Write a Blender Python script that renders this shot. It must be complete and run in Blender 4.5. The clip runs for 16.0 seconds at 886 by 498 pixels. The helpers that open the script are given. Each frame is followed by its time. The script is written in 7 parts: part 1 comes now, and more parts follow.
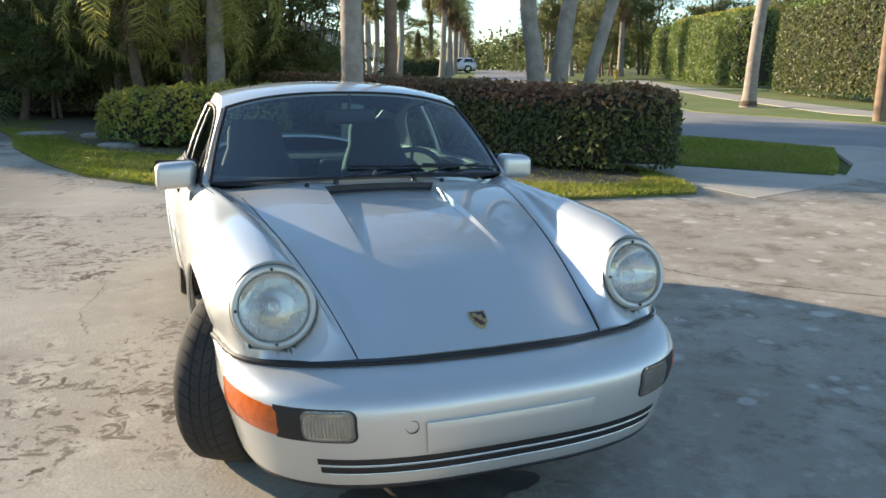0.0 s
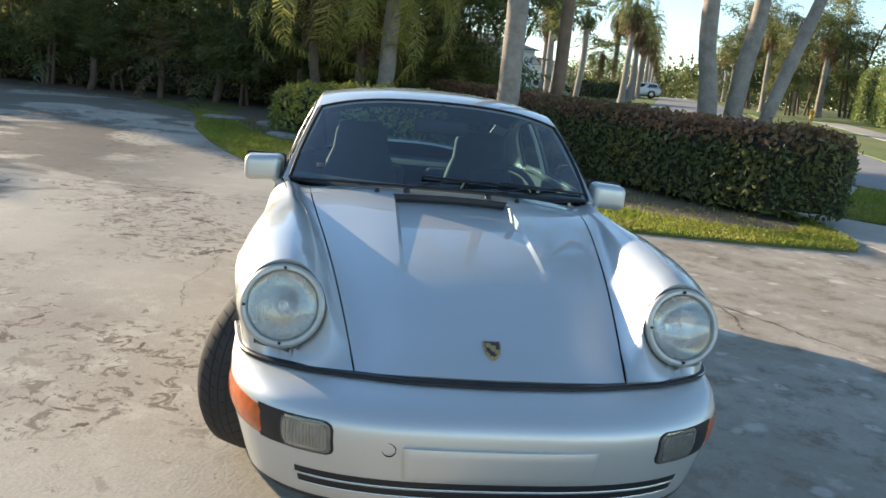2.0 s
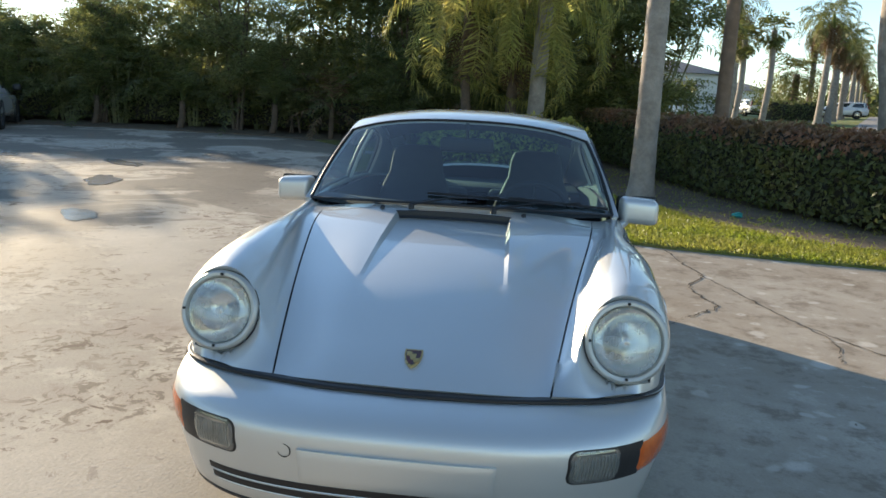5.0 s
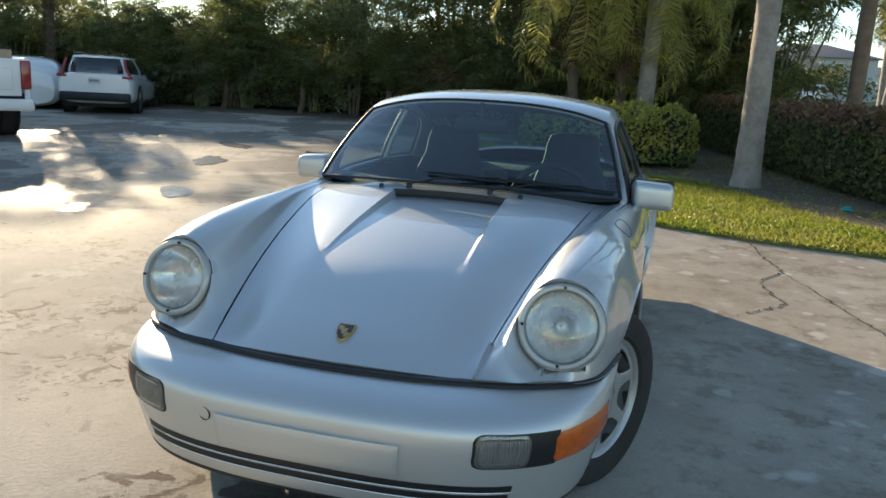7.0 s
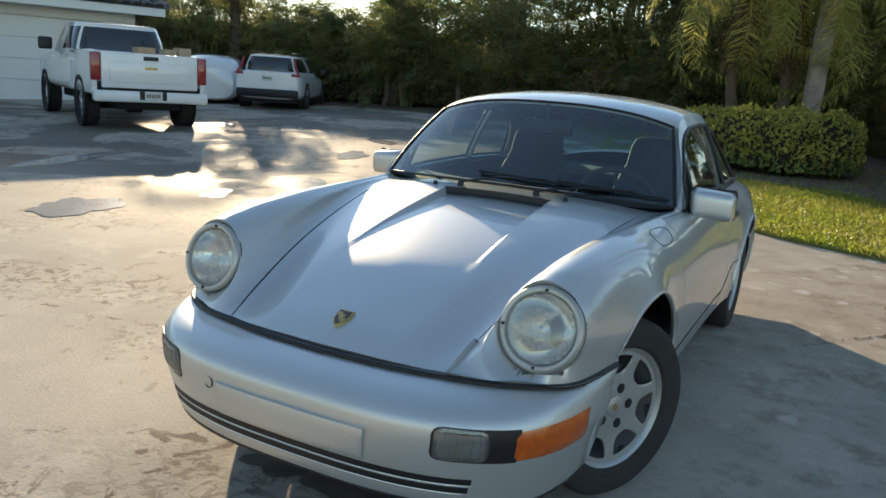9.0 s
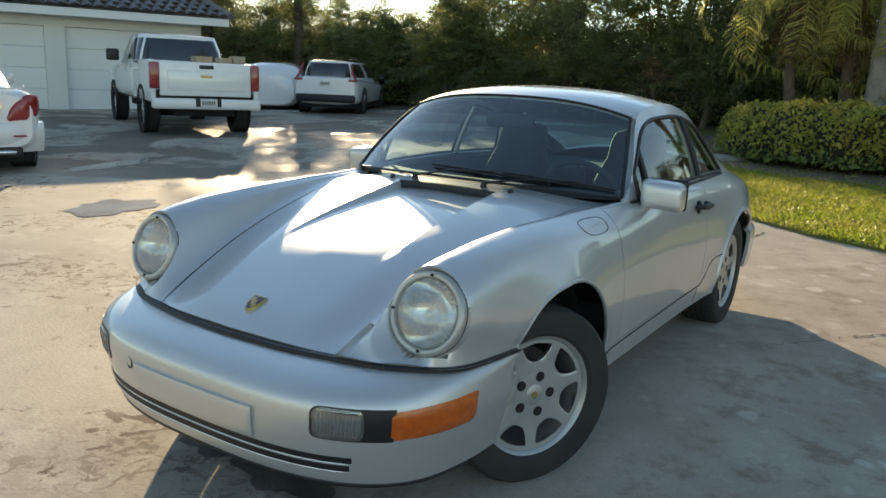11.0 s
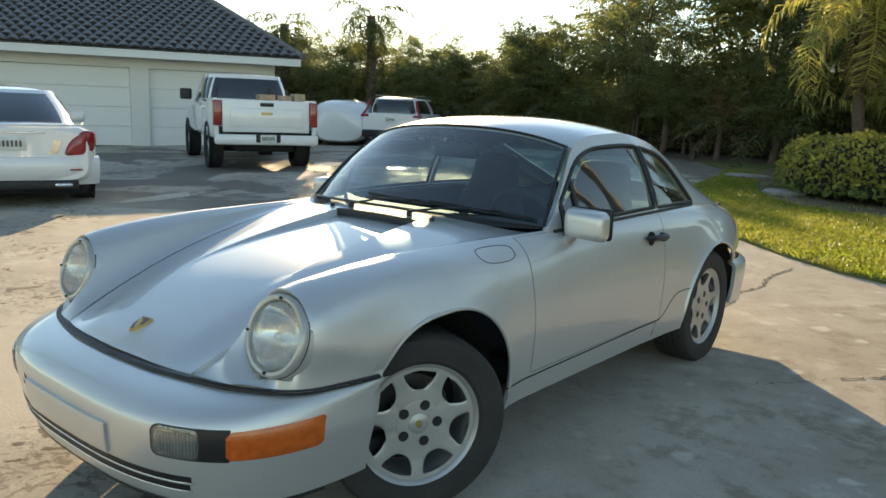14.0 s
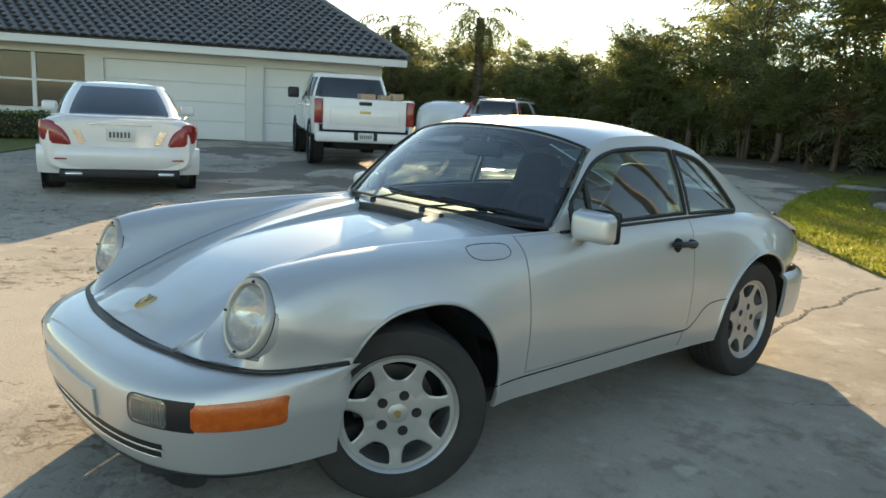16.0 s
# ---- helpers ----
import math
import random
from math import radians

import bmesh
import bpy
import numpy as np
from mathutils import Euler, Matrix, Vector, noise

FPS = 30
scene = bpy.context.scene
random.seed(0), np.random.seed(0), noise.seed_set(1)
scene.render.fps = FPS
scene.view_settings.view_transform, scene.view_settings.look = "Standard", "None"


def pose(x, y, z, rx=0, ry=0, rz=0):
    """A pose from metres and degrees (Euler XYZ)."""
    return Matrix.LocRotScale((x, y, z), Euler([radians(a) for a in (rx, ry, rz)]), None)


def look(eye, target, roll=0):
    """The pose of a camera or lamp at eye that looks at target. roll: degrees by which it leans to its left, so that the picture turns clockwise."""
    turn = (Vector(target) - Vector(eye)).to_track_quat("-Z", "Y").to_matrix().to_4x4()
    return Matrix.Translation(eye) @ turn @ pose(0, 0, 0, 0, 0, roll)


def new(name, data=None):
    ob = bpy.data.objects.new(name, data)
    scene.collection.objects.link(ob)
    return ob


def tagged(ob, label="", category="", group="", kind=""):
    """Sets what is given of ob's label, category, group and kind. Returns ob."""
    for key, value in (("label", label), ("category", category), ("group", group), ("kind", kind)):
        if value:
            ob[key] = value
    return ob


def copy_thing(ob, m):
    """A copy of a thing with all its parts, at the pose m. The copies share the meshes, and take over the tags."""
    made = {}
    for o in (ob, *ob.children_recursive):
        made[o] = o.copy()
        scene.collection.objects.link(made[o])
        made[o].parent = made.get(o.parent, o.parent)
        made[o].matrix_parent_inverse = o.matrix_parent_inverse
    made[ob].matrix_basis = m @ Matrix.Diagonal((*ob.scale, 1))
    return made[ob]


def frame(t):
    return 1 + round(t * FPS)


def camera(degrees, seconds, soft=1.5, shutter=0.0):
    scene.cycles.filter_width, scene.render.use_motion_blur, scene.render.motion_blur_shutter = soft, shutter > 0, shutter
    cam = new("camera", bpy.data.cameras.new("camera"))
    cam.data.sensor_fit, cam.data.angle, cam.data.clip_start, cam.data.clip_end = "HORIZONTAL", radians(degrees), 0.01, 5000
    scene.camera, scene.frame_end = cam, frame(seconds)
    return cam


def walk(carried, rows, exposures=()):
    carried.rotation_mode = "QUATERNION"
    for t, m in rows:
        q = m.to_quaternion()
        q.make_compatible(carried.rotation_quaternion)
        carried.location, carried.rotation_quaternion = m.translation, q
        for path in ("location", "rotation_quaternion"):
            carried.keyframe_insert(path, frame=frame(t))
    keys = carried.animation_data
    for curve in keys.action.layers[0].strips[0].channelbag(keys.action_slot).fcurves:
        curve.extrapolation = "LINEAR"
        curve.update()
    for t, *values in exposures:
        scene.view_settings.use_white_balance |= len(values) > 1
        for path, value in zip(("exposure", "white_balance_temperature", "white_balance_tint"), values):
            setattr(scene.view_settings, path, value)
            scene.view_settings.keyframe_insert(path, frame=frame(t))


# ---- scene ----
cam = camera(60.3, 16.0, soft=1.6)
EXPOSURES = [(0.0, 1.36, 7050, 9), (4.5, 1.24, 7150, 9), (7.0, 1.12, 7500, 9), (9.0, 1.08, 7800, 9), (12.5, 1.34, 8700, 8), (14.5, 1.4, 8900, 8), (15.5, 1.58, 9000, 8), (16.0, 1.46, 9000, 8)]
PATH = [
    (0, (-0.881, -2.55, 1.297), (-0.184, -0.725, 0.869), 0.5),
    (0.5, (-0.782, -2.614, 1.313), (-0.222, -0.745, 0.874), 2.0),
    (1, (-0.617, -2.528, 1.331), (-0.174, -0.626, 0.9), 3.7),
    (1.5, (-0.524, -2.488, 1.328), (-0.151, -0.569, 0.91), 4.8),
    (2, (-0.472, -2.559, 1.316), (-0.18, -0.624, 0.903), 5.7),
    (2.5, (-0.354, -2.629, 1.321), (-0.156, -0.682, 0.91), 5.6),
    (3, (-0.202, -2.536, 1.348), (-0.072, -0.575, 0.977), 4.1),
    (3.5, (-0.085, -2.471, 1.334), (0.005, -0.507, 0.97), 3.0),
    (4, (0.003, -2.502, 1.332), (0.061, -0.536, 0.968), 2.5),
    (4.5, (0.134, -2.579, 1.307), (0.066, -0.612, 0.948), 2.6),
    (7, (0.791, -2.451, 1.285), (0.276, -0.562, 0.876), 3.0),
    (7.5, (0.922, -2.342, 1.29), (0.329, -0.48, 0.862), 2.8),
    (8, (1.037, -2.335, 1.296), (0.358, -0.501, 0.878), 2.7),
    (8.5, (1.154, -2.395, 1.288), (0.332, -0.622, 0.862), 3.5),
    (9, (1.247, -2.329, 1.311), (0.344, -0.597, 0.879), 3.8),
    (11.5, (1.82, -2.018, 1.302), (0.724, -0.4, 0.879), 2.2),
    (12, (1.915, -1.916, 1.311), (0.794, -0.309, 0.911), 2.1),
    (12.5, (2.017, -1.928, 1.31), (0.873, -0.333, 0.923), 1.9),
    (13, (2.141, -1.941, 1.294), (0.975, -0.361, 0.915), 1.8),
    (13.5, (2.193, -1.88, 1.313), (1.006, -0.313, 0.944), 1.7),
    (14, (2.23, -1.744, 1.299), (0.973, -0.229, 0.948), 2.0),
    (14.5, (2.291, -1.666, 1.295), (0.954, -0.219, 0.95), 2.2),
    (15, (2.418, -1.659, 1.279), (1.038, -0.262, 0.901), 2.9),
    (15.5, (2.525, -1.589, 1.285), (1.157, -0.194, 0.855), 3.7),
    (16, (2.546, -1.489, 1.299), (1.083, -0.173, 0.941), 3.1),
]
walk(cam, [(t, look(eye, target, roll)) for t, eye, target, roll in PATH], exposures=EXPOSURES)

# ---- light ----
SUN_AZ, SUN_EL = -44.5, 13.5     # degrees from +y towards +x, and above the ground
world = bpy.data.worlds.new("daylight")
scene.world = world
world.use_nodes = True
wn = world.node_tree.nodes
sky = wn.new("ShaderNodeTexSky")
sky.sky_type = "NISHITA"
sky.sun_disc = False
sky.sun_elevation, sky.sun_rotation = radians(SUN_EL), radians(SUN_AZ)
sky.air_density, sky.dust_density, sky.ozone_density = 0.95, 0.05, 2.6
world.node_tree.links.new(sky.outputs[0], wn["Background"].inputs["Color"])
wn["Background"].inputs["Strength"].default_value = 0.136
sun = new("sun", bpy.data.lights.new("sun", "SUN"))
sun.data.energy, sun.data.angle, sun.data.color = 4.8, radians(0.6), (1.0, 0.86, 0.67)
sun.matrix_world = look((0, 0, 0), (-math.sin(radians(SUN_AZ)) * math.cos(radians(SUN_EL)), -math.cos(radians(SUN_AZ)) * math.cos(radians(SUN_EL)), -math.sin(radians(SUN_EL))))


# ---- builders ----
def soft_plus(u, k=1.5):
    return k * math.log1p(math.exp(min(u / k, 60.0)))


def ground_z(x, y):
    """Height of the gently sloping plot."""
    return 0.0235 * soft_plus(y - 3) + 0.021 * soft_plus(x - 4) - 0.008 * soft_plus(-x - 4)


def steps(a, b, n):
    return [a + (b - a) * i / n for i in range(n + 1)]


def thing(name, label, category, m=None, group="", kind=""):
    ob = new(name)
    ob.empty_display_size = 0.1
    if m is not None:
        ob.matrix_world = m
    return tagged(ob, label, category, group, kind)


def mesh_of(name, bm, material, sharp=35):
    me = bpy.data.meshes.new(name)
    bm.to_mesh(me)
    bm.free()
    me.materials.append(material)
    me.polygons.foreach_set("use_smooth", [True] * len(me.polygons))
    me.set_sharp_from_angle(angle=radians(sharp))
    return me


def part(name, bm, material, parent, label="", sharp=35, m=None):
    ob = new(name, mesh_of(name, bm, material, sharp))
    ob.parent = parent
    if m is not None:
        ob.matrix_basis = m
    return tagged(ob, label)


def grid_faces(bm, rows, close=False):
    """Faces between rows of points; returns rows of verts."""
    vs = [[bm.verts.new(p) for p in row] for row in rows]
    for a, b in zip(vs, vs[1:]):
        n = len(a)
        for i in range(n if close else n - 1):
            j = (i + 1) % n
            q = (a[i], a[j], b[j], b[i])
            bm.faces.new(q)
    return vs


def box(bm, x0, x1, y0, y1, z0, z1, bevel=0.0, seg=2, m=None):
    res = bmesh.ops.create_cube(bm, size=1.0)["verts"]
    for v in res:
        v.co = Vector((x0 + (v.co.x + 0.5) * (x1 - x0), y0 + (v.co.y + 0.5) * (y1 - y0), z0 + (v.co.z + 0.5) * (z1 - z0)))
    if bevel > 0:
        edges = list({e for v in res for e in v.link_edges})
        res = bmesh.ops.bevel(bm, geom=edges, offset=bevel, segments=seg, affect="EDGES", profile=0.5)["verts"]
    if m is not None:
        bmesh.ops.transform(bm, matrix=m, verts=[v for v in res if v.is_valid])
    return res


def tube(bm, pts, radii, n=10, caps=True, flat=1.0):
    """A round bar along points."""
    pts = [Vector(p) for p in pts]
    rows, up = [], None
    for i, p in enumerate(pts):
        d = (pts[min(i + 1, len(pts) - 1)] - pts[max(i - 1, 0)]).normalized()
        if up is None:
            up = Vector((0, 0, 1)) if abs(d.z) < 0.9 else Vector((1, 0, 0))
        a = d.cross(up).normalized()
        up = a.cross(d).normalized()
        r = radii[i] if isinstance(radii, (list, tuple)) else radii
        rows.append([p + r * (math.cos(k * 2 * math.pi / n) * a + flat * math.sin(k * 2 * math.pi / n) * up) for k in range(n)])
    vs = grid_faces(bm, rows, True)
    if caps:
        bm.faces.new(vs[0])
        bm.faces.new(list(reversed(vs[-1])))


def lathe(bm, profile, n=32, m=None):
    """A turned shape: (radius, height) along z."""
    rows = [[(r * math.cos(k * 2 * math.pi / n), r * math.sin(k * 2 * math.pi / n), z) for k in range(n)] for r, z in profile]
    vs = grid_faces(bm, rows, True)
    if m is not None:
        bmesh.ops.transform(bm, matrix=m, verts=[v for row in vs for v in row])
    return vs


def line_of(knots, blur=0.05, step=0.01):
    """A smooth function through (place, value) knots."""
    ks = sorted(knots)
    kx, kv = np.array([k[0] for k in ks], float), np.array([k[1] for k in ks], float)
    xs = np.arange(kx[0] - 0.5, kx[-1] + 0.5, step)
    d = np.diff(kv) / np.diff(kx)
    m = np.concatenate([[d[0]], np.where(d[:-1] * d[1:] > 0, 2 * d[:-1] * d[1:] / (d[:-1] + d[1:] + 1e-12), 0), [d[-1]]])
    i = np.clip(np.searchsorted(kx, xs) - 1, 0, len(kx) - 2)
    h = kx[i + 1] - kx[i]
    t = (xs - kx[i]) / h
    tc = np.clip(t, 0, 1)
    v = kv[i] * (2 * tc**3 - 3 * tc**2 + 1) + m[i] * h * (tc**3 - 2 * tc**2 + tc) + kv[i + 1] * (-2 * tc**3 + 3 * tc**2) + m[i + 1] * h * (tc**3 - tc**2)
    v = np.where(t < 0, kv[0] + m[0] * (xs - kx[0]), np.where(t > 1, kv[-1] + m[-1] * (xs - kx[-1]), v))
    if blur > 0:
        w = np.exp(-0.5 * (np.arange(-3 * blur, 3 * blur + step / 2, step) / blur) ** 2)
        p = len(w) // 2
        v = np.convolve(np.pad(v, (p, len(w) - 1 - p), mode="reflect", reflect_type="odd"), w / w.sum(), "valid")
    return lambda x: float(np.interp(x, xs, v))


def thicken(bm, depth):
    """Gives an open sheet a turned-in edge of that depth, against its normals."""
    bm.normal_update()
    edges = [e for e in bm.edges if len(e.link_faces) == 1]
    normals = {v: v.normal.copy() for e in edges for v in e.verts}
    res = bmesh.ops.extrude_edge_only(bm, edges=edges)
    moved = [g for g in res["geom"] if isinstance(g, bmesh.types.BMVert)]
    near = list(normals)
    table = {tuple(round(c, 6) for c in v.co): normals[v] for v in near}
    for v in moved:
        n = table.get(tuple(round(c, 6) for c in v.co))
        if n is not None:
            v.co -= n * depth


# ---- materials ----
def material(name, base, second=None, scale=6.0, rough=0.5, metal=0.0, bump=0.0, bump_scale=60.0, coat=0.0, fine=0.25, rough_var=0.1, detail=6.0, transmission=0.0, random_tone=0.0, ior=1.45, sheen=0.0, subsurface=0.0, dirt=None, dirt_scale=1.0, dirt_level=0.55, translucent=0.0):
    """A surface with two scales of tone, fine relief and uneven gloss."""
    ma = bpy.data.materials.new(name)
    ma.use_nodes = True
    nt = ma.node_tree
    nd, ln = nt.nodes, nt.links.new
    b = nd["Principled BSDF"]
    b.inputs["Metallic"].default_value = metal
    b.inputs["IOR"].default_value = ior
    b.inputs["Coat Weight"].default_value = coat
    b.inputs["Coat Roughness"].default_value = 0.03
    b.inputs["Transmission Weight"].default_value = transmission
    tc = nd.new("ShaderNodeTexCoord")
    n1 = nd.new("ShaderNodeTexNoise")
    n1.inputs["Scale"].default_value, n1.inputs["Detail"].default_value = scale, detail
    ln(tc.outputs["Object"], n1.inputs["Vector"])
    n2 = nd.new("ShaderNodeTexNoise")
    n2.inputs["Scale"].default_value, n2.inputs["Detail"].default_value = bump_scale, 4.0
    ln(tc.outputs["Object"], n2.inputs["Vector"])
    mix = nd.new("ShaderNodeMix")
    mix.data_type = "RGBA"
    mix.inputs["A"].default_value = (*base, 1)
    mix.inputs["B"].default_value = (*(second or [c * 0.8 for c in base]), 1)
    ramp = nd.new("ShaderNodeMapRange")
    ramp.inputs["From Min"].default_value, ramp.inputs["From Max"].default_value = 0.35, 0.65
    ln(n1.outputs["Fac"], ramp.inputs["Value"])
    ln(ramp.outputs[0], mix.inputs["Factor"])
    hsv = nd.new("ShaderNodeHueSaturation")
    ln(mix.outputs["Result"], hsv.inputs["Color"])
    tone = nd.new("ShaderNodeMapRange")
    tone.inputs["To Min"].default_value, tone.inputs["To Max"].default_value = 1 - fine, 1 + fine
    ln(n2.outputs["Fac"], tone.inputs["Value"])
    val = tone.outputs[0]
    if random_tone:
        geo = nd.new("ShaderNodeNewGeometry")
        rnd = nd.new("ShaderNodeMapRange")
        rnd.inputs["To Min"].default_value, rnd.inputs["To Max"].default_value = 1 - random_tone, 1 + random_tone
        ln(geo.outputs["Random Per Island"], rnd.inputs["Value"])
        mul = nd.new("ShaderNodeMath")
        mul.operation = "MULTIPLY"
        ln(val, mul.inputs[0])
        ln(rnd.outputs[0], mul.inputs[1])
        val = mul.outputs[0]
    ln(val, hsv.inputs["Value"])
    col = hsv.outputs["Color"]
    if dirt:
        n3 = nd.new("ShaderNodeTexNoise")
        n3.inputs["Scale"].default_value, n3.inputs["Detail"].default_value, n3.inputs["Roughness"].default_value = dirt_scale, 8.0, 0.65
        ln(tc.outputs["Object"], n3.inputs["Vector"])
        r3 = nd.new("ShaderNodeMapRange")
        r3.inputs["From Min"].default_value, r3.inputs["From Max"].default_value = dirt_level, dirt_level + 0.12
        ln(n3.outputs["Fac"], r3.inputs["Value"])
        mx = nd.new("ShaderNodeMix")
        mx.data_type = "RGBA"
        mx.inputs["B"].default_value = (*dirt, 1)
        ln(r3.outputs[0], mx.inputs["Factor"])
        ln(col, mx.inputs["A"])
        col = mx.outputs["Result"]
    ln(col, b.inputs["Base Color"])
    rr = nd.new("ShaderNodeMapRange")
    rr.inputs["To Min"].default_value, rr.inputs["To Max"].default_value = max(0.0, rough - rough_var), min(1.0, rough + rough_var)
    ln(n1.outputs["Fac"], rr.inputs["Value"])
    ln(rr.outputs[0], b.inputs["Roughness"])
    if bump:
        bp = nd.new("ShaderNodeBump")
        bp.inputs["Strength"].default_value, bp.inputs["Distance"].default_value = 1.0, bump
        ln(n2.outputs["Fac"], bp.inputs["Height"])
        ln(bp.outputs[0], b.inputs["Normal"])
    if translucent:
        tr = nd.new("ShaderNodeBsdfTranslucent")
        ln(col, tr.inputs["Color"])
        ms = nd.new("ShaderNodeMixShader")
        ms.inputs[0].default_value = translucent
        ln(b.outputs[0], ms.inputs[1])
        ln(tr.outputs[0], ms.inputs[2])
        ln(ms.outputs[0], nd["Material Output"].inputs["Surface"])
    return ma


def glass(name, tint, rough=0.0, clear=0.9, ior=2.1):
    """Thin sheet glass: clear with a gloss that grows at grazing angles."""
    ma = bpy.data.materials.new(name)
    ma.use_nodes = True
    nd, ln = ma.node_tree.nodes, ma.node_tree.links.new
    t = nd.new("ShaderNodeBsdfTransparent")
    t.inputs[0].default_value = (*[c * clear for c in tint], 1)
    g = nd.new("ShaderNodeBsdfGlossy")
    g.inputs["Roughness"].default_value = rough
    f0 = ((ior - 1) / (ior + 1)) ** 2
    lw = nd.new("ShaderNodeLayerWeight")
    lw.inputs["Blend"].default_value = 0.5
    pw = nd.new("ShaderNodeMath")
    pw.operation = "POWER"
    pw.inputs[1].default_value = 5.0
    ln(lw.outputs["Facing"], pw.inputs[0])
    f = nd.new("ShaderNodeMapRange")
    f.inputs["To Min"].default_value, f.inputs["To Max"].default_value = f0, 1.0
    ln(pw.outputs[0], f.inputs["Value"])
    ms = nd.new("ShaderNodeMixShader")
    ln(f.outputs[0], ms.inputs[0])
    ln(t.outputs[0], ms.inputs[1])
    ln(g.outputs[0], ms.inputs[2])
    ln(ms.outputs[0], nd["Material Output"].inputs["Surface"])
    return ma


PAINT = material("silver_paint", (0.600, 0.612, 0.606), (0.580, 0.592, 0.586), 3, 0.47, 0.72, 0.0, 900, coat=1.0, fine=0.05, rough_var=0.02)
PAINT.node_tree.nodes["Principled BSDF"].inputs["Specular IOR Level"].default_value = 0.0
PLASTIC = material("black_plastic", (0.015, 0.015, 0.017), None, 8, 0.45, bump=0.0004, bump_scale=500)
RUBBER = material("tyre_rubber", (0.022, 0.021, 0.020), (0.035, 0.032, 0.03), 9, 0.8, bump=0.0006, bump_scale=300)
UNDER = material("dark_underbody", (0.012, 0.012, 0.012), None, 5, 0.8)
ALLOY = material("silver_alloy", (0.46, 0.46, 0.45), (0.41, 0.41, 0.40), 5, 0.42, 0.6, 0.0, 400, coat=0.4, fine=0.06)
CHROME = material("bright_metal", (0.75, 0.75, 0.75), None, 5, 0.12, 1.0, fine=0.03, rough_var=0.05)
RIMTRIM = material("grey_trim_ring", (0.46, 0.455, 0.43), (0.41, 0.405, 0.38), 10, 0.42, 0.55, fine=0.06, coat=0.3)
AMBER = material("amber_lens", (0.60, 0.115, 0.010), (0.47, 0.082, 0.007), 40, 0.12, 0, 0.002, 120, coat=0.6, fine=0.1, subsurface=0.2)
REDLENS = material("red_lens", (0.32, 0.022, 0.025), (0.24, 0.015, 0.018), 30, 0.15, coat=0.6)
BOWL = material("lamp_reflector", (0.85, 0.85, 0.82), None, 30, 0.12, 1.0, fine=0.08)
FROST = material("ribbed_lamp_glass", (0.30, 0.305, 0.29), (0.22, 0.225, 0.21), 60, 0.14, 0.45, 0.0015, 140, coat=0.7, fine=0.12)
LEATHER = material("black_leather", (0.035, 0.036, 0.040), (0.045, 0.045, 0.048), 20, 0.72, bump=0.0008, bump_scale=260)
CARPET = material("dark_carpet", (0.05, 0.05, 0.055), None, 30, 0.95, bump=0.002, bump_scale=300)
GOLD = material("gold_badge", (0.62, 0.45, 0.20), (0.48, 0.33, 0.13), 60, 0.3, 0.8)
DARKRED = material("badge_enamel", (0.10, 0.02, 0.02), (0.03, 0.02, 0.02), 80, 0.3, coat=0.6)
WINDSCREEN = glass("windscreen_glass", (0.74, 0.90, 0.92), ior=2.35)
SIDEGLASS = glass("tinted_glass", (0.74, 0.84, 0.82), ior=2.3)


def milky(name, tint, share):
    """Ribbed lamp glass: partly clear, partly scattering."""
    ma = glass(name, tint, 0.04, 0.95)
    nd, ln = ma.node_tree.nodes, ma.node_tree.links.new
    out = nd["Material Output"]
    old = out.inputs["Surface"].links[0].from_socket
    b = nd.new("ShaderNodeBsdfPrincipled")
    b.inputs["Base Color"].default_value = (0.80, 0.80, 0.76, 1)
    b.inputs["Roughness"].default_value = 0.15
    tc, wv, nz = nd.new("ShaderNodeTexCoord"), nd.new("ShaderNodeTexWave"), nd.new("ShaderNodeTexNoise")
    wv.inputs["Scale"].default_value, wv.inputs["Distortion"].default_value = 42.0, 0.4
    nz.inputs["Scale"].default_value = 35.0
    ln(tc.outputs["Object"], wv.inputs["Vector"])
    ln(tc.outputs["Object"], nz.inputs["Vector"])
    bp = nd.new("ShaderNodeBump")
    bp.inputs["Distance"].default_value = 0.003
    ln(wv.outputs["Fac"], bp.inputs["Height"])
    ln(bp.outputs[0], b.inputs["Normal"])
    mr = nd.new("ShaderNodeMapRange")
    mr.inputs["To Min"].default_value, mr.inputs["To Max"].default_value = share - 0.2, share + 0.2
    ln(nz.outputs["Fac"], mr.inputs["Value"])
    ms = nd.new("ShaderNodeMixShader")
    ln(mr.outputs[0], ms.inputs[0])
    ln(old, ms.inputs[1])
    ln(b.outputs[0], ms.inputs[2])
    ln(ms.outputs[0], out.inputs["Surface"])
    return ma


LENSGLASS = milky("ribbed_headlamp_glass", (0.97, 0.98, 0.96), 0.26)
FOGGLASS = milky("fog_lamp_glass", (0.90, 0.91, 0.88), 0.12)
DULLBOWL = material("dull_reflector", (0.55, 0.55, 0.52), (0.30, 0.30, 0.28), 25, 0.16, 0.95, fine=0.2)
REARGLASS = glass("green_tinted_rear_glass", (0.60, 0.92, 0.86), ior=1.6)

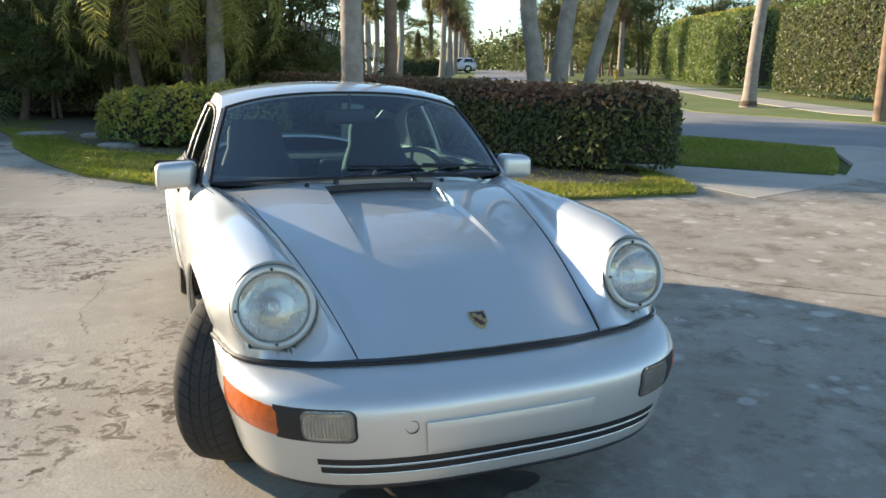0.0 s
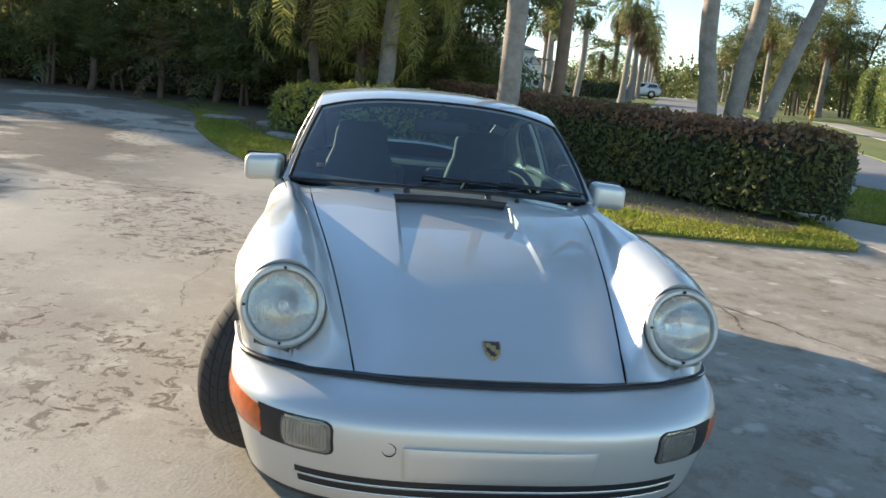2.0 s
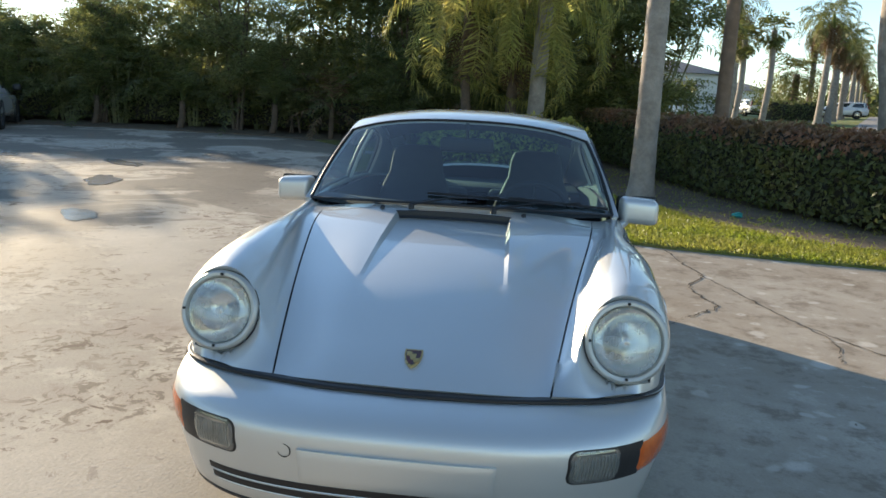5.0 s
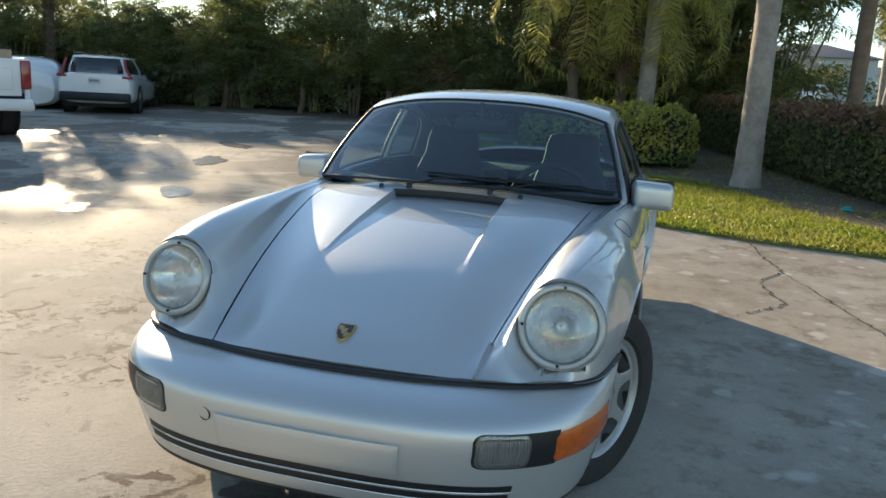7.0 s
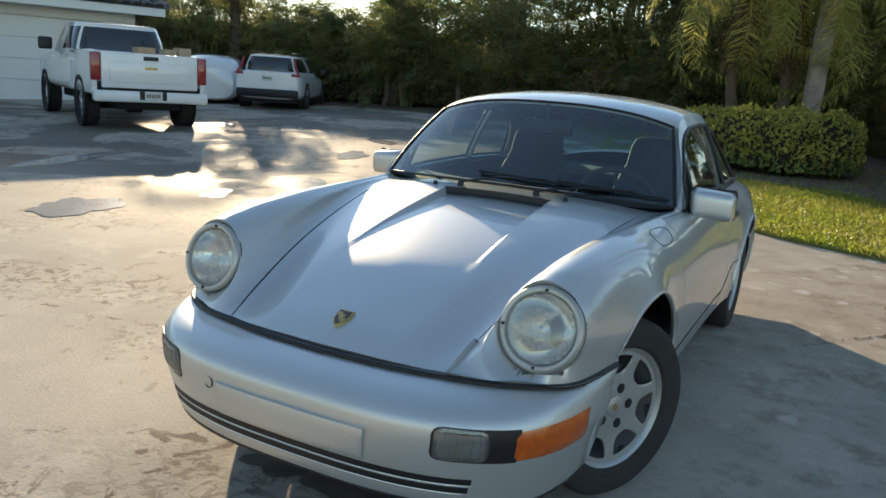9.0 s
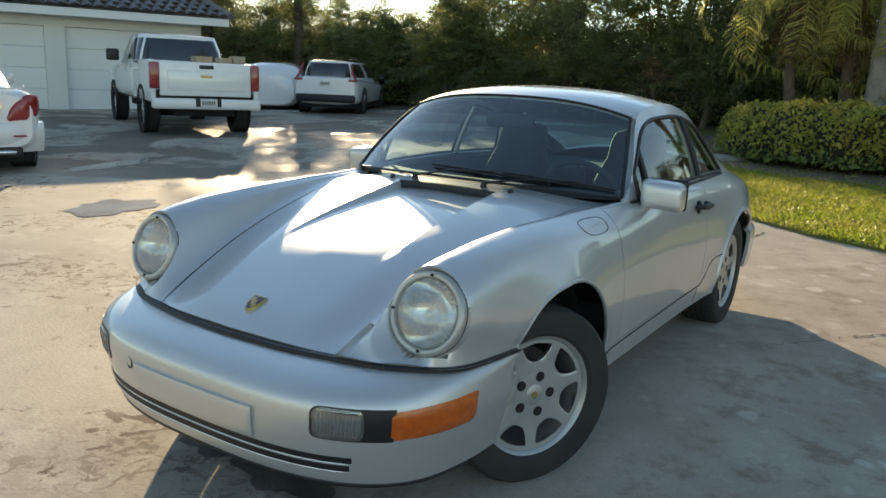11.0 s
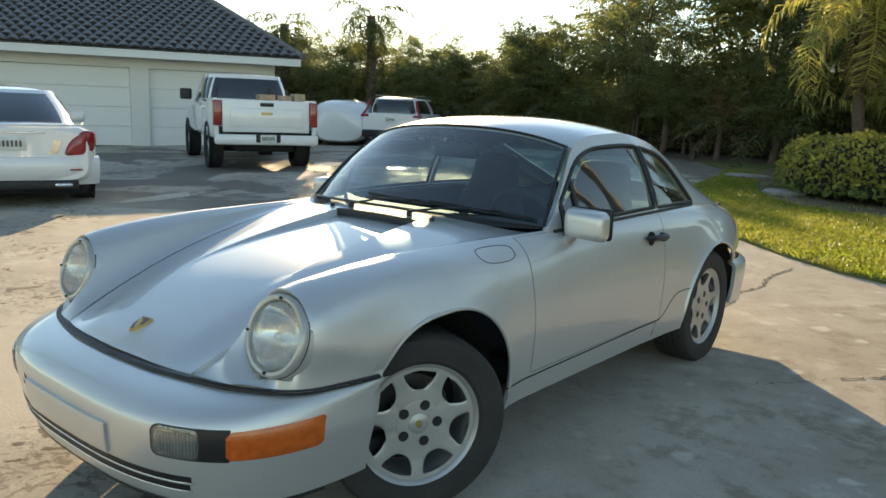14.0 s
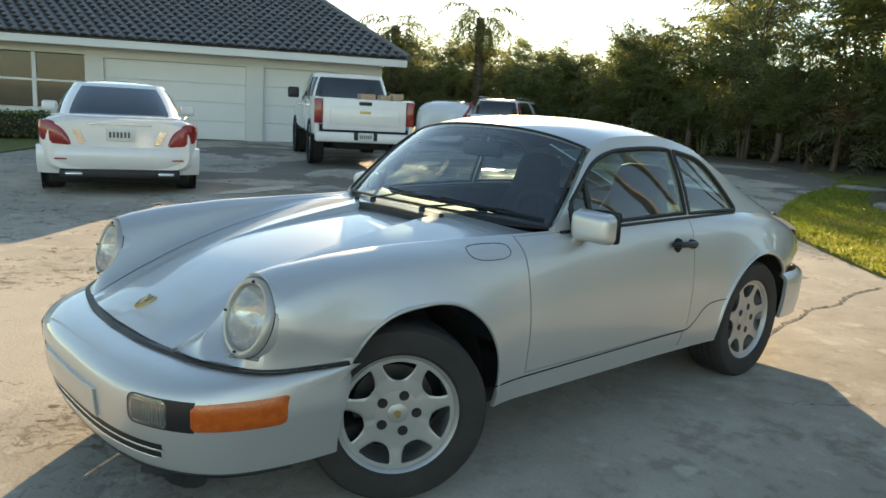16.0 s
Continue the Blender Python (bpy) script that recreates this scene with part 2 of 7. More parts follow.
# ---- ground ----
def concrete_drive():
    """Old concrete: warm grey with pale wear, brown stains, flaked dark scars and fine grit."""
    ma = material("worn_concrete", (0.50, 0.445, 0.37), (0.41, 0.365, 0.305), 0.55, 0.80, bump=0.0022, bump_scale=70, fine=0.2)
    nd, ln = ma.node_tree.nodes, ma.node_tree.links.new
    b = nd["Principled BSDF"]
    tc = nd.new("ShaderNodeTexCoord")
    col = b.inputs["Base Color"].links[0].from_socket
    def layer(col, scale, detail, rough, lo, hi, tint, mask_scale=None, mask_lo=0.45, mask_hi=0.6, stretch=(1, 1, 1), amount=1.0):
        mp = nd.new("ShaderNodeMapping")
        mp.inputs["Scale"].default_value = stretch
        ln(tc.outputs["Object"], mp.inputs["Vector"])
        n = nd.new("ShaderNodeTexNoise")
        n.inputs["Scale"].default_value, n.inputs["Detail"].default_value, n.inputs["Roughness"].default_value = scale, detail, rough
        ln(mp.outputs[0], n.inputs["Vector"])
        r = nd.new("ShaderNodeMapRange")
        r.inputs["From Min"].default_value, r.inputs["From Max"].default_value, r.inputs["To Max"].default_value = lo, hi, amount
        ln(n.outputs["Fac"], r.inputs["Value"])
        fac = r.outputs[0]
        if mask_scale:
            m = nd.new("ShaderNodeTexNoise")
            m.inputs["Scale"].default_value, m.inputs["Detail"].default_value = mask_scale, 3.0
            ln(tc.outputs["Object"], m.inputs["Vector"])
            q = nd.new("ShaderNodeMapRange")
            q.inputs["From Min"].default_value, q.inputs["From Max"].default_value = mask_lo, mask_hi
            ln(m.outputs["Fac"], q.inputs["Value"])
            mu = nd.new("ShaderNodeMath")
            mu.operation = "MULTIPLY"
            ln(fac, mu.inputs[0])
            ln(q.outputs[0], mu.inputs[1])
            fac = mu.outputs[0]
        mx = nd.new("ShaderNodeMix")
        mx.data_type = "RGBA"
        mx.inputs["B"].default_value = (*tint, 1)
        ln(fac, mx.inputs["Factor"])
        ln(col, mx.inputs["A"])
        return mx.outputs["Result"]
    def node(kind, **inputs):
        n = nd.new("ShaderNode" + kind)
        for key, value in inputs.items():
            n.inputs[key].default_value = value
        return n
    def ramp(value, lo, hi, a=0.0, b2=1.0):
        r = nd.new("ShaderNodeMapRange")
        for key, v in zip(("From Min", "From Max", "To Min", "To Max"), (lo, hi, a, b2)):
            r.inputs[key].default_value = v
        ln(value, r.inputs["Value"])
        return r.outputs[0]
    def times(a, b2):
        m = nd.new("ShaderNodeMath")
        m.operation = "MULTIPLY"
        ln(a, m.inputs[0])
        ln(b2, m.inputs[1])
        return m.outputs[0]
    def over(col, fac, tint):
        mx = nd.new("ShaderNodeMix")
        mx.data_type = "RGBA"
        mx.inputs["B"].default_value = (*tint, 1)
        ln(fac, mx.inputs["Factor"])
        ln(col, mx.inputs["A"])
        return mx.outputs["Result"]
    xyz = nd.new("ShaderNodeSeparateXYZ")
    ln(tc.outputs["Object"], xyz.inputs[0])
    west = ramp(xyz.outputs["X"], 0.9, -0.6)
    east = ramp(xyz.outputs["X"], 0.2, 1.4)
    # broad tone: pale wear and grey-brown stains
    col = layer(col, 0.35, 5, 0.6, 0.42, 0.66, (0.30, 0.27, 0.23), amount=0.7)
    col = layer(col, 3.0, 9, 0.72, 0.50, 0.60, (0.56, 0.51, 0.43), 0.5, 0.35, 0.6, amount=0.6)
    col = layer(col, 1.3, 6, 0.6, 0.52, 0.62, (0.33, 0.27, 0.23), 0.5, 0.45, 0.6, amount=0.5)
    # crazed scars where the surface has flaked, on the side away from the lawn
    mask = node("TexNoise", Scale=0.75, Detail=4.0)
    ln(tc.outputs["Object"], mask.inputs["Vector"])
    craze = node("TexNoise", Scale=10.0, Detail=10.0, Roughness=0.72, Distortion=1.2)
    ln(tc.outputs["Object"], craze.inputs["Vector"])
    scars = times(times(ramp(craze.outputs["Fac"], 0.53, 0.56), ramp(mask.outputs["Fac"], 0.47, 0.56)), west)
    col = over(col, times(scars, ramp(mask.outputs["Fac"], 0.3, 0.7, 0.6, 0.85)), (0.15, 0.12, 0.095))
    deep = node("TexNoise", Scale=4.5, Detail=9.0, Roughness=0.7, Distortion=0.8)
    ln(tc.outputs["Object"], deep.inputs["Vector"])
    col = over(col, times(times(ramp(deep.outputs["Fac"], 0.60, 0.62), ramp(mask.outputs["Fac"], 0.40, 0.5)), west), (0.14, 0.105, 0.085))
    # east side: brown stains, plus a darker, warmer tone painting the car's shadow deeper
    east_shade = node("TexNoise", Scale=1.1, Detail=7.0, Roughness=0.65)
    ln(tc.outputs["Object"], east_shade.inputs["Vector"])
    col = over(col, times(ramp(east_shade.outputs["Fac"], 0.38, 0.62, 0.25, 0.9), east), (0.33, 0.278, 0.22))
    smear = node("TexNoise", Scale=3.2, Detail=11.0, Roughness=0.78)
    ln(tc.outputs["Object"], smear.inputs["Vector"])
    col = over(col, times(ramp(smear.outputs["Fac"], 0.51, 0.60, 0.0, 0.65), east), (0.19, 0.15, 0.112))
    col = over(col, times(ramp(smear.outputs["Fac"], 0.44, 0.38, 0.0, 0.6), east), (0.50, 0.45, 0.385))
    # pale round spots, some with a dark chip in the middle
    wob = node("TexNoise", Scale=7.0, Detail=3.0)
    ln(tc.outputs["Object"], wob.inputs["Vector"])
    mixv = nd.new("ShaderNodeMix")
    mixv.data_type = "VECTOR"
    mixv.inputs["Factor"].default_value = 0.09
    ln(tc.outputs["Object"], mixv.inputs["A"])
    ln(wob.outputs["Color"], mixv.inputs["B"])
    for scale, size, tint, amount in ((2.6, 0.16, (0.60, 0.555, 0.49), 0.75), (5.2, 0.19, (0.60, 0.555, 0.49), 0.6)):
        v = node("TexVoronoi", Scale=scale)
        ln(mixv.outputs["Result"], v.inputs["Vector"])
        pick = nd.new("ShaderNodeSeparateColor")
        ln(v.outputs["Color"], pick.inputs[0])
        some = times(ramp(pick.outputs[0], 0.25, 0.3), east)
        col = over(col, times(ramp(v.outputs["Distance"], size * 0.7, size * 1.15, amount, 0.0), some), tint)
        col = over(col, times(ramp(v.outputs["Distance"], size * 0.14, size * 0.2, 0.9, 0.0), times(some, ramp(pick.outputs[1], 0.5, 0.55))), (0.10, 0.085, 0.07))
    grit = node("TexNoise", Scale=120.0, Detail=3.0)
    ln(tc.outputs["Object"], grit.inputs["Vector"])
    col = over(col, ramp(grit.outputs["Fac"], 0.62, 0.70, 0.0, 0.45), (0.22, 0.19, 0.16))
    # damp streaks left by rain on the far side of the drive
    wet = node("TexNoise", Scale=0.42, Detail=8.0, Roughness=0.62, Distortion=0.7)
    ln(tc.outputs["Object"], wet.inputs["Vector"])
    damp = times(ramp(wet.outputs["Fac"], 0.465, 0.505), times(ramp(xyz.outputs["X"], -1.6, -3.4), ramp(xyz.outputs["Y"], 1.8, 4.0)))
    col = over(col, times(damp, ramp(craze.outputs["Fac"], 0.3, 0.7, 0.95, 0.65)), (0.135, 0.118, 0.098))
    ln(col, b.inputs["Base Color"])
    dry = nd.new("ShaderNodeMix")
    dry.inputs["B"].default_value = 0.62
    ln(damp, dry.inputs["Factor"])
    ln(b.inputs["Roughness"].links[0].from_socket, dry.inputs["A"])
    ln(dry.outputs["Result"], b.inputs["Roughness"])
    return ma


CONCRETE = concrete_drive()
CONCRETE.node_tree.nodes["Principled BSDF"].inputs["Specular IOR Level"].default_value = 0.07
CONCRETE.node_tree.nodes["Principled BSDF"].inputs["Diffuse Roughness"].default_value = 0.15
SMOOTHCRETE = material("pale_concrete", (0.47, 0.42, 0.35), (0.40, 0.355, 0.30), 1.5, 0.8, bump=0.002, bump_scale=120, fine=0.15, dirt=(0.26, 0.24, 0.21), dirt_scale=0.8, dirt_level=0.6)
ASPHALT = material("old_asphalt", (0.30, 0.285, 0.27), (0.24, 0.23, 0.22), 0.6, 0.85, bump=0.004, bump_scale=150, fine=0.25)
DIRT = material("dark_mulch", (0.10, 0.075, 0.055), (0.17, 0.13, 0.09), 9, 0.95, bump=0.02, bump_scale=45, fine=0.4)
TURF = material("turf", (0.10, 0.125, 0.025), (0.17, 0.16, 0.05), 3, 0.95, bump=0.02, bump_scale=50, fine=0.4)
VERGE = material("dry_verge", (0.13, 0.18, 0.04), (0.21, 0.21, 0.08), 0.5, 0.95, bump=0.02, bump_scale=30, fine=0.35)
WATER = material("puddle_water", (0.22, 0.20, 0.175), (0.28, 0.255, 0.22), 2, 0.25, bump=0.0, rough_var=0.02, ior=1.33, coat=0.35)
CRACK = material("crack_shadow", (0.05, 0.045, 0.04), None, 30, 0.95)


def lay(name, xs, ys, lift, mat, label, category="ground"):
    bm = bmesh.new()
    grid_faces(bm, [[(x, y, ground_z(x, y) + lift) for x in xs] for y in ys])
    return tagged(new(name, mesh_of(name, bm, mat)), label, category, kind="structure")


def inside_poly(x, y, poly):
    hit = False
    for (x0, y0), (x1, y1) in zip(poly, poly[1:] + poly[:1]):
        if (y0 > y) != (y1 > y) and x < (x1 - x0) * (y - y0) / (y1 - y0) + x0:
            hit = not hit
    return hit


def rounded(poly, rounds=2):
    for _ in range(rounds):
        out = []
        for (x0, y0), (x1, y1) in zip(poly, poly[1:] + poly[:1]):
            out += [(0.75 * x0 + 0.25 * x1, 0.75 * y0 + 0.25 * y1), (0.25 * x0 + 0.75 * x1, 0.25 * y0 + 0.75 * y1)]
        poly = out
    return poly


def plot(name, poly, lift, mat, label, category="lawn", edge=0.06, rough=0.0):
    """A bed or lawn with an outline of its own, standing a little proud."""
    bm = bmesh.new()
    top = []
    for x, y in poly:
        j = rough * noise.noise(Vector((x * 4, y * 4, 3)))
        top.append(bm.verts.new((x + j, y - j, 0)))
    bmesh.ops.triangulate(bm, faces=[bm.faces.new(top)])
    for _ in range(4):
        long = [e for e in bm.edges if e.calc_length() > 1.1]
        if long:
            bmesh.ops.subdivide_edges(bm, edges=long, cuts=1)
            bmesh.ops.triangulate(bm, faces=[g for g in bm.faces if len(g.verts) > 3])
    for v in bm.verts:
        v.co.z = ground_z(v.co.x, v.co.y) + lift
    bmesh.ops.recalc_face_normals(bm, faces=bm.faces)
    bm.normal_update()
    if sum(f.normal.z for f in bm.faces) < 0:
        bmesh.ops.reverse_faces(bm, faces=bm.faces)
    rim = bmesh.ops.extrude_edge_only(bm, edges=[e for e in bm.edges if len(e.link_faces) == 1])["geom"]
    for v in rim:
        if isinstance(v, bmesh.types.BMVert):
            v.co.z -= edge
    return tagged(new(name, mesh_of(name, bm, mat, 60)), label, category, kind="structure")


def ribbon(name, path, width, lift, mat, label, category="road"):
    bm = bmesh.new()
    pts = [Vector((x, y, 0)) for x, y in path]
    rows = []
    for i, p in enumerate(pts):
        d = (pts[min(i + 1, len(pts) - 1)] - pts[max(i - 1, 0)]).normalized()
        s = Vector((d.y, -d.x, 0))
        rows.append([(q.x, q.y, ground_z(q.x, q.y) + lift) for q in [p + s * width * f for f in (-0.5, -0.25, 0, 0.25, 0.5)]])
    grid_faces(bm, rows)
    return tagged(new(name, mesh_of(name, bm, mat)), label, category, kind="structure")


def spline(pts, n):
    """Points along a smooth line."""
    vs = [Vector((*p, 0)) if len(p) == 2 else Vector(p) for p in pts]
    out = []
    for i in range(len(vs) - 1):
        p0, p1, p2, p3 = vs[max(i - 1, 0)], vs[i], vs[i + 1], vs[min(i + 2, len(vs) - 1)]
        for k in range(n):
            f = k / n
            out.append(0.5 * ((2 * p1) + (p2 - p0) * f + (2 * p0 - 5 * p1 + 4 * p2 - p3) * f * f + (3 * p1 - p0 - 3 * p2 + p3) * f**3))
    return out + [vs[-1]]


grid_far = sorted(set([float(v) for v in range(-40, 61, 2)] + [-900, -500, -260, -140, -80, -55, 75, 95, 130, 180, 260, 400, 600, 900]))
lay("ground", grid_far, grid_far, -0.07, VERGE, "dry grass and sandy ground reaching the horizon")
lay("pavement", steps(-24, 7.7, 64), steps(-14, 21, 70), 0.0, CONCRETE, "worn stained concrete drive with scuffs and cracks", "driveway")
DRIVE_EDGE = [(4.85, 4.42), (3.7, 4.52), (2.75, 4.68), (1.7, 4.93), (0.77, 5.33), (0.1, 5.85), (-0.5, 6.45), (-1.0, 6.95), (-1.66, 7.75), (-2.1, 8.8), (-2.5, 9.9), (-2.95, 11.4), (-3.2, 13.1), (-3.7, 15.0), (-5.2, 17.0)]
LAWN = DRIVE_EDGE + [(-4.0, 19.5), (2.0, 22.0), (2.6, 18.5), (3.5, 14), (4.3, 10.4), (4.9, 8.2), (5.45, 6.4), (5.2, 5.0)]
plot("lawn", LAWN, 0.025, TURF, "cut lawn strip beside the concrete drive", rough=0.05)
BED = [(4.7, 5.1), (3.5, 5.45), (2.6, 6.5), (1.9, 8.2), (1.2, 9.3), (-0.6, 9.4), (-1.6, 10.6), (-2.3, 12.4), (-3.3, 16.5), (-1, 20.5), (2.0, 20.5), (3.3, 14), (4.1, 10.4), (4.8, 8), (5.3, 6.3)]
plot("planting_bed", rounded(BED, 1), 0.034, DIRT, "dark mulch bed under hedge and palms", "bed", rough=0.15)
SHADEBED = [(-5.0, 16.6), (-6.3, 17.6), (-8.2, 17.9), (-12.5, 18.2), (-15.5, 17.5), (-17.5, 19), (-16, 30), (4, 30), (4, 21)]
plot("wood_floor", rounded(SHADEBED, 1), 0.03, DIRT, "leaf-littered soil under dense trees", "bed", rough=0.2)
ROAD = spline([(17.5, -22), (15.2, -6), (13.2, 5), (12.2, 11), (12.3, 17.5), (14.2, 26), (20, 39.5), (26.8, 55), (70, 154), (180, 407)], 8)
ribbon("road", [(p.x, p.y) for p in ROAD], 6.0, -0.02, ASPHALT, "old grey asphalt street running to the horizon")
plot("lawn_island", [(5.96, 6.85), (7.5, 4.95), (8.6, 5.9), (10.0, 7.3), (9.5, 8.8), (8.95, 10.1), (8.0, 9.0)], 0.012, TURF, "green cut lawn island by the street", rough=0.04)
plot("verge_lawn", [(9.0, 11.0), (8.0, 9.6), (6.2, 7.7), (5.7, 9.0), (4.7, 13.5), (4.4, 20), (9.0, 24), (9.2, 17)], 0.012, TURF, "grass verge behind the hedge", rough=0.05)
plot("footpath", [(5.3, 4.0), (7.5, 4.6), (7.4, 5.0), (5.96, 6.8), (8.9, 10.15), (9.1, 11.0), (7.6, 9.8), (5.9, 7.5), (5.5, 6.5), (5.25, 4.95)], 0.0045, SMOOTHCRETE, "pale concrete footpath", "path", 0.05)
plot("apron", [(7.55, 4.85), (8.7, 5.75), (9.8, 7.1), (10.25, 7.9), (10.9, 7.5), (12.2, -4), (7.68, -6)], 0.0035, SMOOTHCRETE, "pale concrete drive apron at the street", "driveway", 0.05)
plot("far_verge", [(15.4, 10.7), (14.1, 16.0), (17.5, 24.5), (23, 37.5), (29, 51), (36, 46), (27, 26), (21.5, 15.5), (18.5, 6.5)], 0.0, VERGE, "dry grass verge across the street", rough=0.1)
plot("far_path", [(17.0, 9.6), (16.9, 13.8), (20, 22.5), (29.5, 43.5), (31.2, 42.6), (21.5, 22.0), (18.5, 13.6), (18.3, 9.0)], 0.012, SMOOTHCRETE, "pale footpath across the street", "path", 0.05)


def blob(cx, cy, rx, ry, turn, seed, lift, mat, name, label, category="puddle", n=64, wob=0.45, parent=None):
    """A flat film with an uneven outline."""
    bm = bmesh.new()
    c = bm.verts.new((cx, cy, ground_z(cx, cy) + lift))
    ring = []
    for k in range(n):
        a = 2 * math.pi * k / n
        r = 1 + wob * noise.noise(Vector((1.6 * math.cos(a), 1.6 * math.sin(a), seed))) + 0.35 * wob * noise.noise(Vector((5 * math.cos(a), 5 * math.sin(a), seed + 9)))
        u, v = rx * r * math.cos(a), ry * r * math.sin(a)
        x, y = cx + u * math.cos(turn) - v * math.sin(turn), cy + u * math.sin(turn) + v * math.cos(turn)
        ring.append(bm.verts.new((x, y, ground_z(x, y) + lift)))
    for k in range(n):
        bm.faces.new((c, ring[k], ring[(k + 1) % n]))
    return tagged(new(name, mesh_of(name, bm, mat)), label, category, "puddles on the drive", kind="stuff")


for k, (cx, cy, rx, ry, tn) in enumerate([(-4.75, 2.1, 0.42, 0.62, 0.3), (-4.25, 4.75, 0.22, 0.50, 0.6), (-4.45, 3.5, 0.14, 0.36, 0.5), (-7.6, 4.1, 0.30, 1.30, 0.25), (-5.5, 7.4, 0.25, 0.8, 0.4), (-10.6, 9.6, 0.5, 1.1, 0.5), (-9.0, 10.2, 0.35, 0.8, 0.6), (-6.4, 9.6, 0.25, 0.9, 0.9)]):
    blob(cx, cy, rx * 0.8, ry * 0.7, tn, 3 + k * 5.3, 0.0055, WATER, "puddle", "shallow rain puddle on the concrete drive")


OILY = material("oily_damp_concrete", (0.085, 0.075, 0.065), (0.15, 0.13, 0.11), 7, 0.6, bump=0.002, bump_scale=70, fine=0.3)
for k, (cx, cy, rx, ry, tn) in enumerate([(-0.26, -0.43, 0.17, 0.10, 0.2), (0.02, -0.47, 0.20, 0.10, 0.0)]):
    blob(cx, cy, rx, ry, tn, 61 + k * 2.9, 0.003, OILY, "oil_stain", "dark oily stain on the concrete drive", "stain", wob=0.4)

def crack(pts, seed, width=0.006):
    bm = bmesh.new()
    rnd = random.Random(seed)
    line = spline(pts, 14)
    rows = []
    for i, p in enumerate(line):
        x, y = p.x + 0.03 * noise.noise(Vector((i * 0.7, seed, 0))) + rnd.uniform(-0.012, 0.012), p.y + 0.03 * noise.noise(Vector((i * 0.7, seed, 7))) + rnd.uniform(-0.012, 0.012)
        d = (line[min(i + 1, len(line) - 1)] - line[max(i - 1, 0)]).normalized()
        w = width * rnd.uniform(0.3, 1.5)
        rows.append([(x + d.y * w, y - d.x * w, ground_z(x, y) + 0.004), (x - d.y * w, y + d.x * w, ground_z(x, y) + 0.004)])
    grid_faces(bm, rows)
    return tagged(new("crack", mesh_of("crack", bm, CRACK)), "jagged dark crack in the concrete drive", "crack", "cracks in the drive", kind="stuff")


crack([(1.68, 4.85), (1.74, 4.2), (1.80, 3.8), (1.62, 3.4), (1.64, 3.0), (1.68, 2.78), (1.42, 2.45)], 1, 0.008)
crack([(1.42, 2.45), (1.25, 2.22), (1.07, 2.0)], 7, 0.002)
crack([(1.78, 3.84), (1.95, 3.2), (2.12, 2.5), (2.4, 1.9), (2.6, 1.45), (3.4, 0.6)], 2, 0.005)
crack([(2.12, 2.5), (2.2, 2.1), (2.1, 1.7)], 3, 0.004)
crack([(-1.25, 1.6), (-1.32, 2.0), (-1.22, 2.5), (-1.3, 3.0)], 4, 0.002)
crack([(-6.5, 6.2), (-4.2, 5.6), (-2.0, 5.2), (-1.0, 4.9)], 5, 0.006)
crack([(0.40, 5.25), (0.36, 4.8), (0.42, 4.34), (0.37, 4.0), (0.42, 3.77), (0.44, 3.48), (0.5, 3.1)], 6, 0.010)

# ---- plants ----
def raw(name, verts, faces, mat, parent=None, smooth=False):
    me = bpy.data.meshes.new(name)
    me.from_pydata([tuple(v) for v in verts], [], [tuple(f) for f in faces])
    me.materials.append(mat)
    if smooth:
        me.polygons.foreach_set("use_smooth", [True] * len(me.polygons))
    ob = new(name, me)
    ob.parent = parent
    return ob


def leaf_mat(name, a, b, rough=0.45, tr=0.35):
    return material(name, a, b, 1.5, rough, fine=0.2, bump_scale=12, random_tone=0.35, translucent=tr)


LEAF_DARK = leaf_mat("dark_green_leaf", (0.095, 0.125, 0.045), (0.15, 0.16, 0.055), tr=0.45)
LEAF_BROWN = leaf_mat("bronze_leaf", (0.27, 0.13, 0.075), (0.16, 0.12, 0.05))
LEAF_LIME = leaf_mat("yellow_green_leaf", (0.44, 0.38, 0.075), (0.26, 0.28, 0.06), tr=0.5)
LEAF_MID = leaf_mat("mid_green_leaf", (0.13, 0.18, 0.045), (0.18, 0.23, 0.055))
LEAF_WOOD = leaf_mat("shade_leaf", (0.19, 0.215, 0.09), (0.25, 0.25, 0.10), tr=0.6)
FROND = leaf_mat("palm_frond", (0.36, 0.37, 0.10), (0.45, 0.38, 0.12), tr=0.7)
FROND_DARK = leaf_mat("dark_palm_frond", (0.11, 0.135, 0.045), (0.17, 0.165, 0.055), tr=0.5)
FROND_DEAD = leaf_mat("dead_palm_frond", (0.19, 0.12, 0.06), (0.12, 0.075, 0.04), 0.8, 0.2)
GRASS = leaf_mat("grass_blade", (0.23, 0.28, 0.035), (0.32, 0.31, 0.07), 0.5, 0.5)
BARK_GREY = material("grey_palm_bark", (0.33, 0.285, 0.245), (0.235, 0.20, 0.17), 5, 0.9, bump=0.012, bump_scale=22, fine=0.25)
BARK_BROWN = material("brown_bark", (0.15, 0.10, 0.07), (0.09, 0.065, 0.045), 6, 0.9, bump=0.02, bump_scale=25, fine=0.35)
BARK_POLE = material("brown_pole_wood", (0.25, 0.165, 0.115), (0.18, 0.12, 0.085), 5, 0.85, bump=0.006, bump_scale=40)
# near-black: the shade between the leaves put into the core's colour
SHADE = material("inner_shade", (0.022, 0.020, 0.013), (0.035, 0.03, 0.018), 12, 0.95, bump=0.03, bump_scale=20)


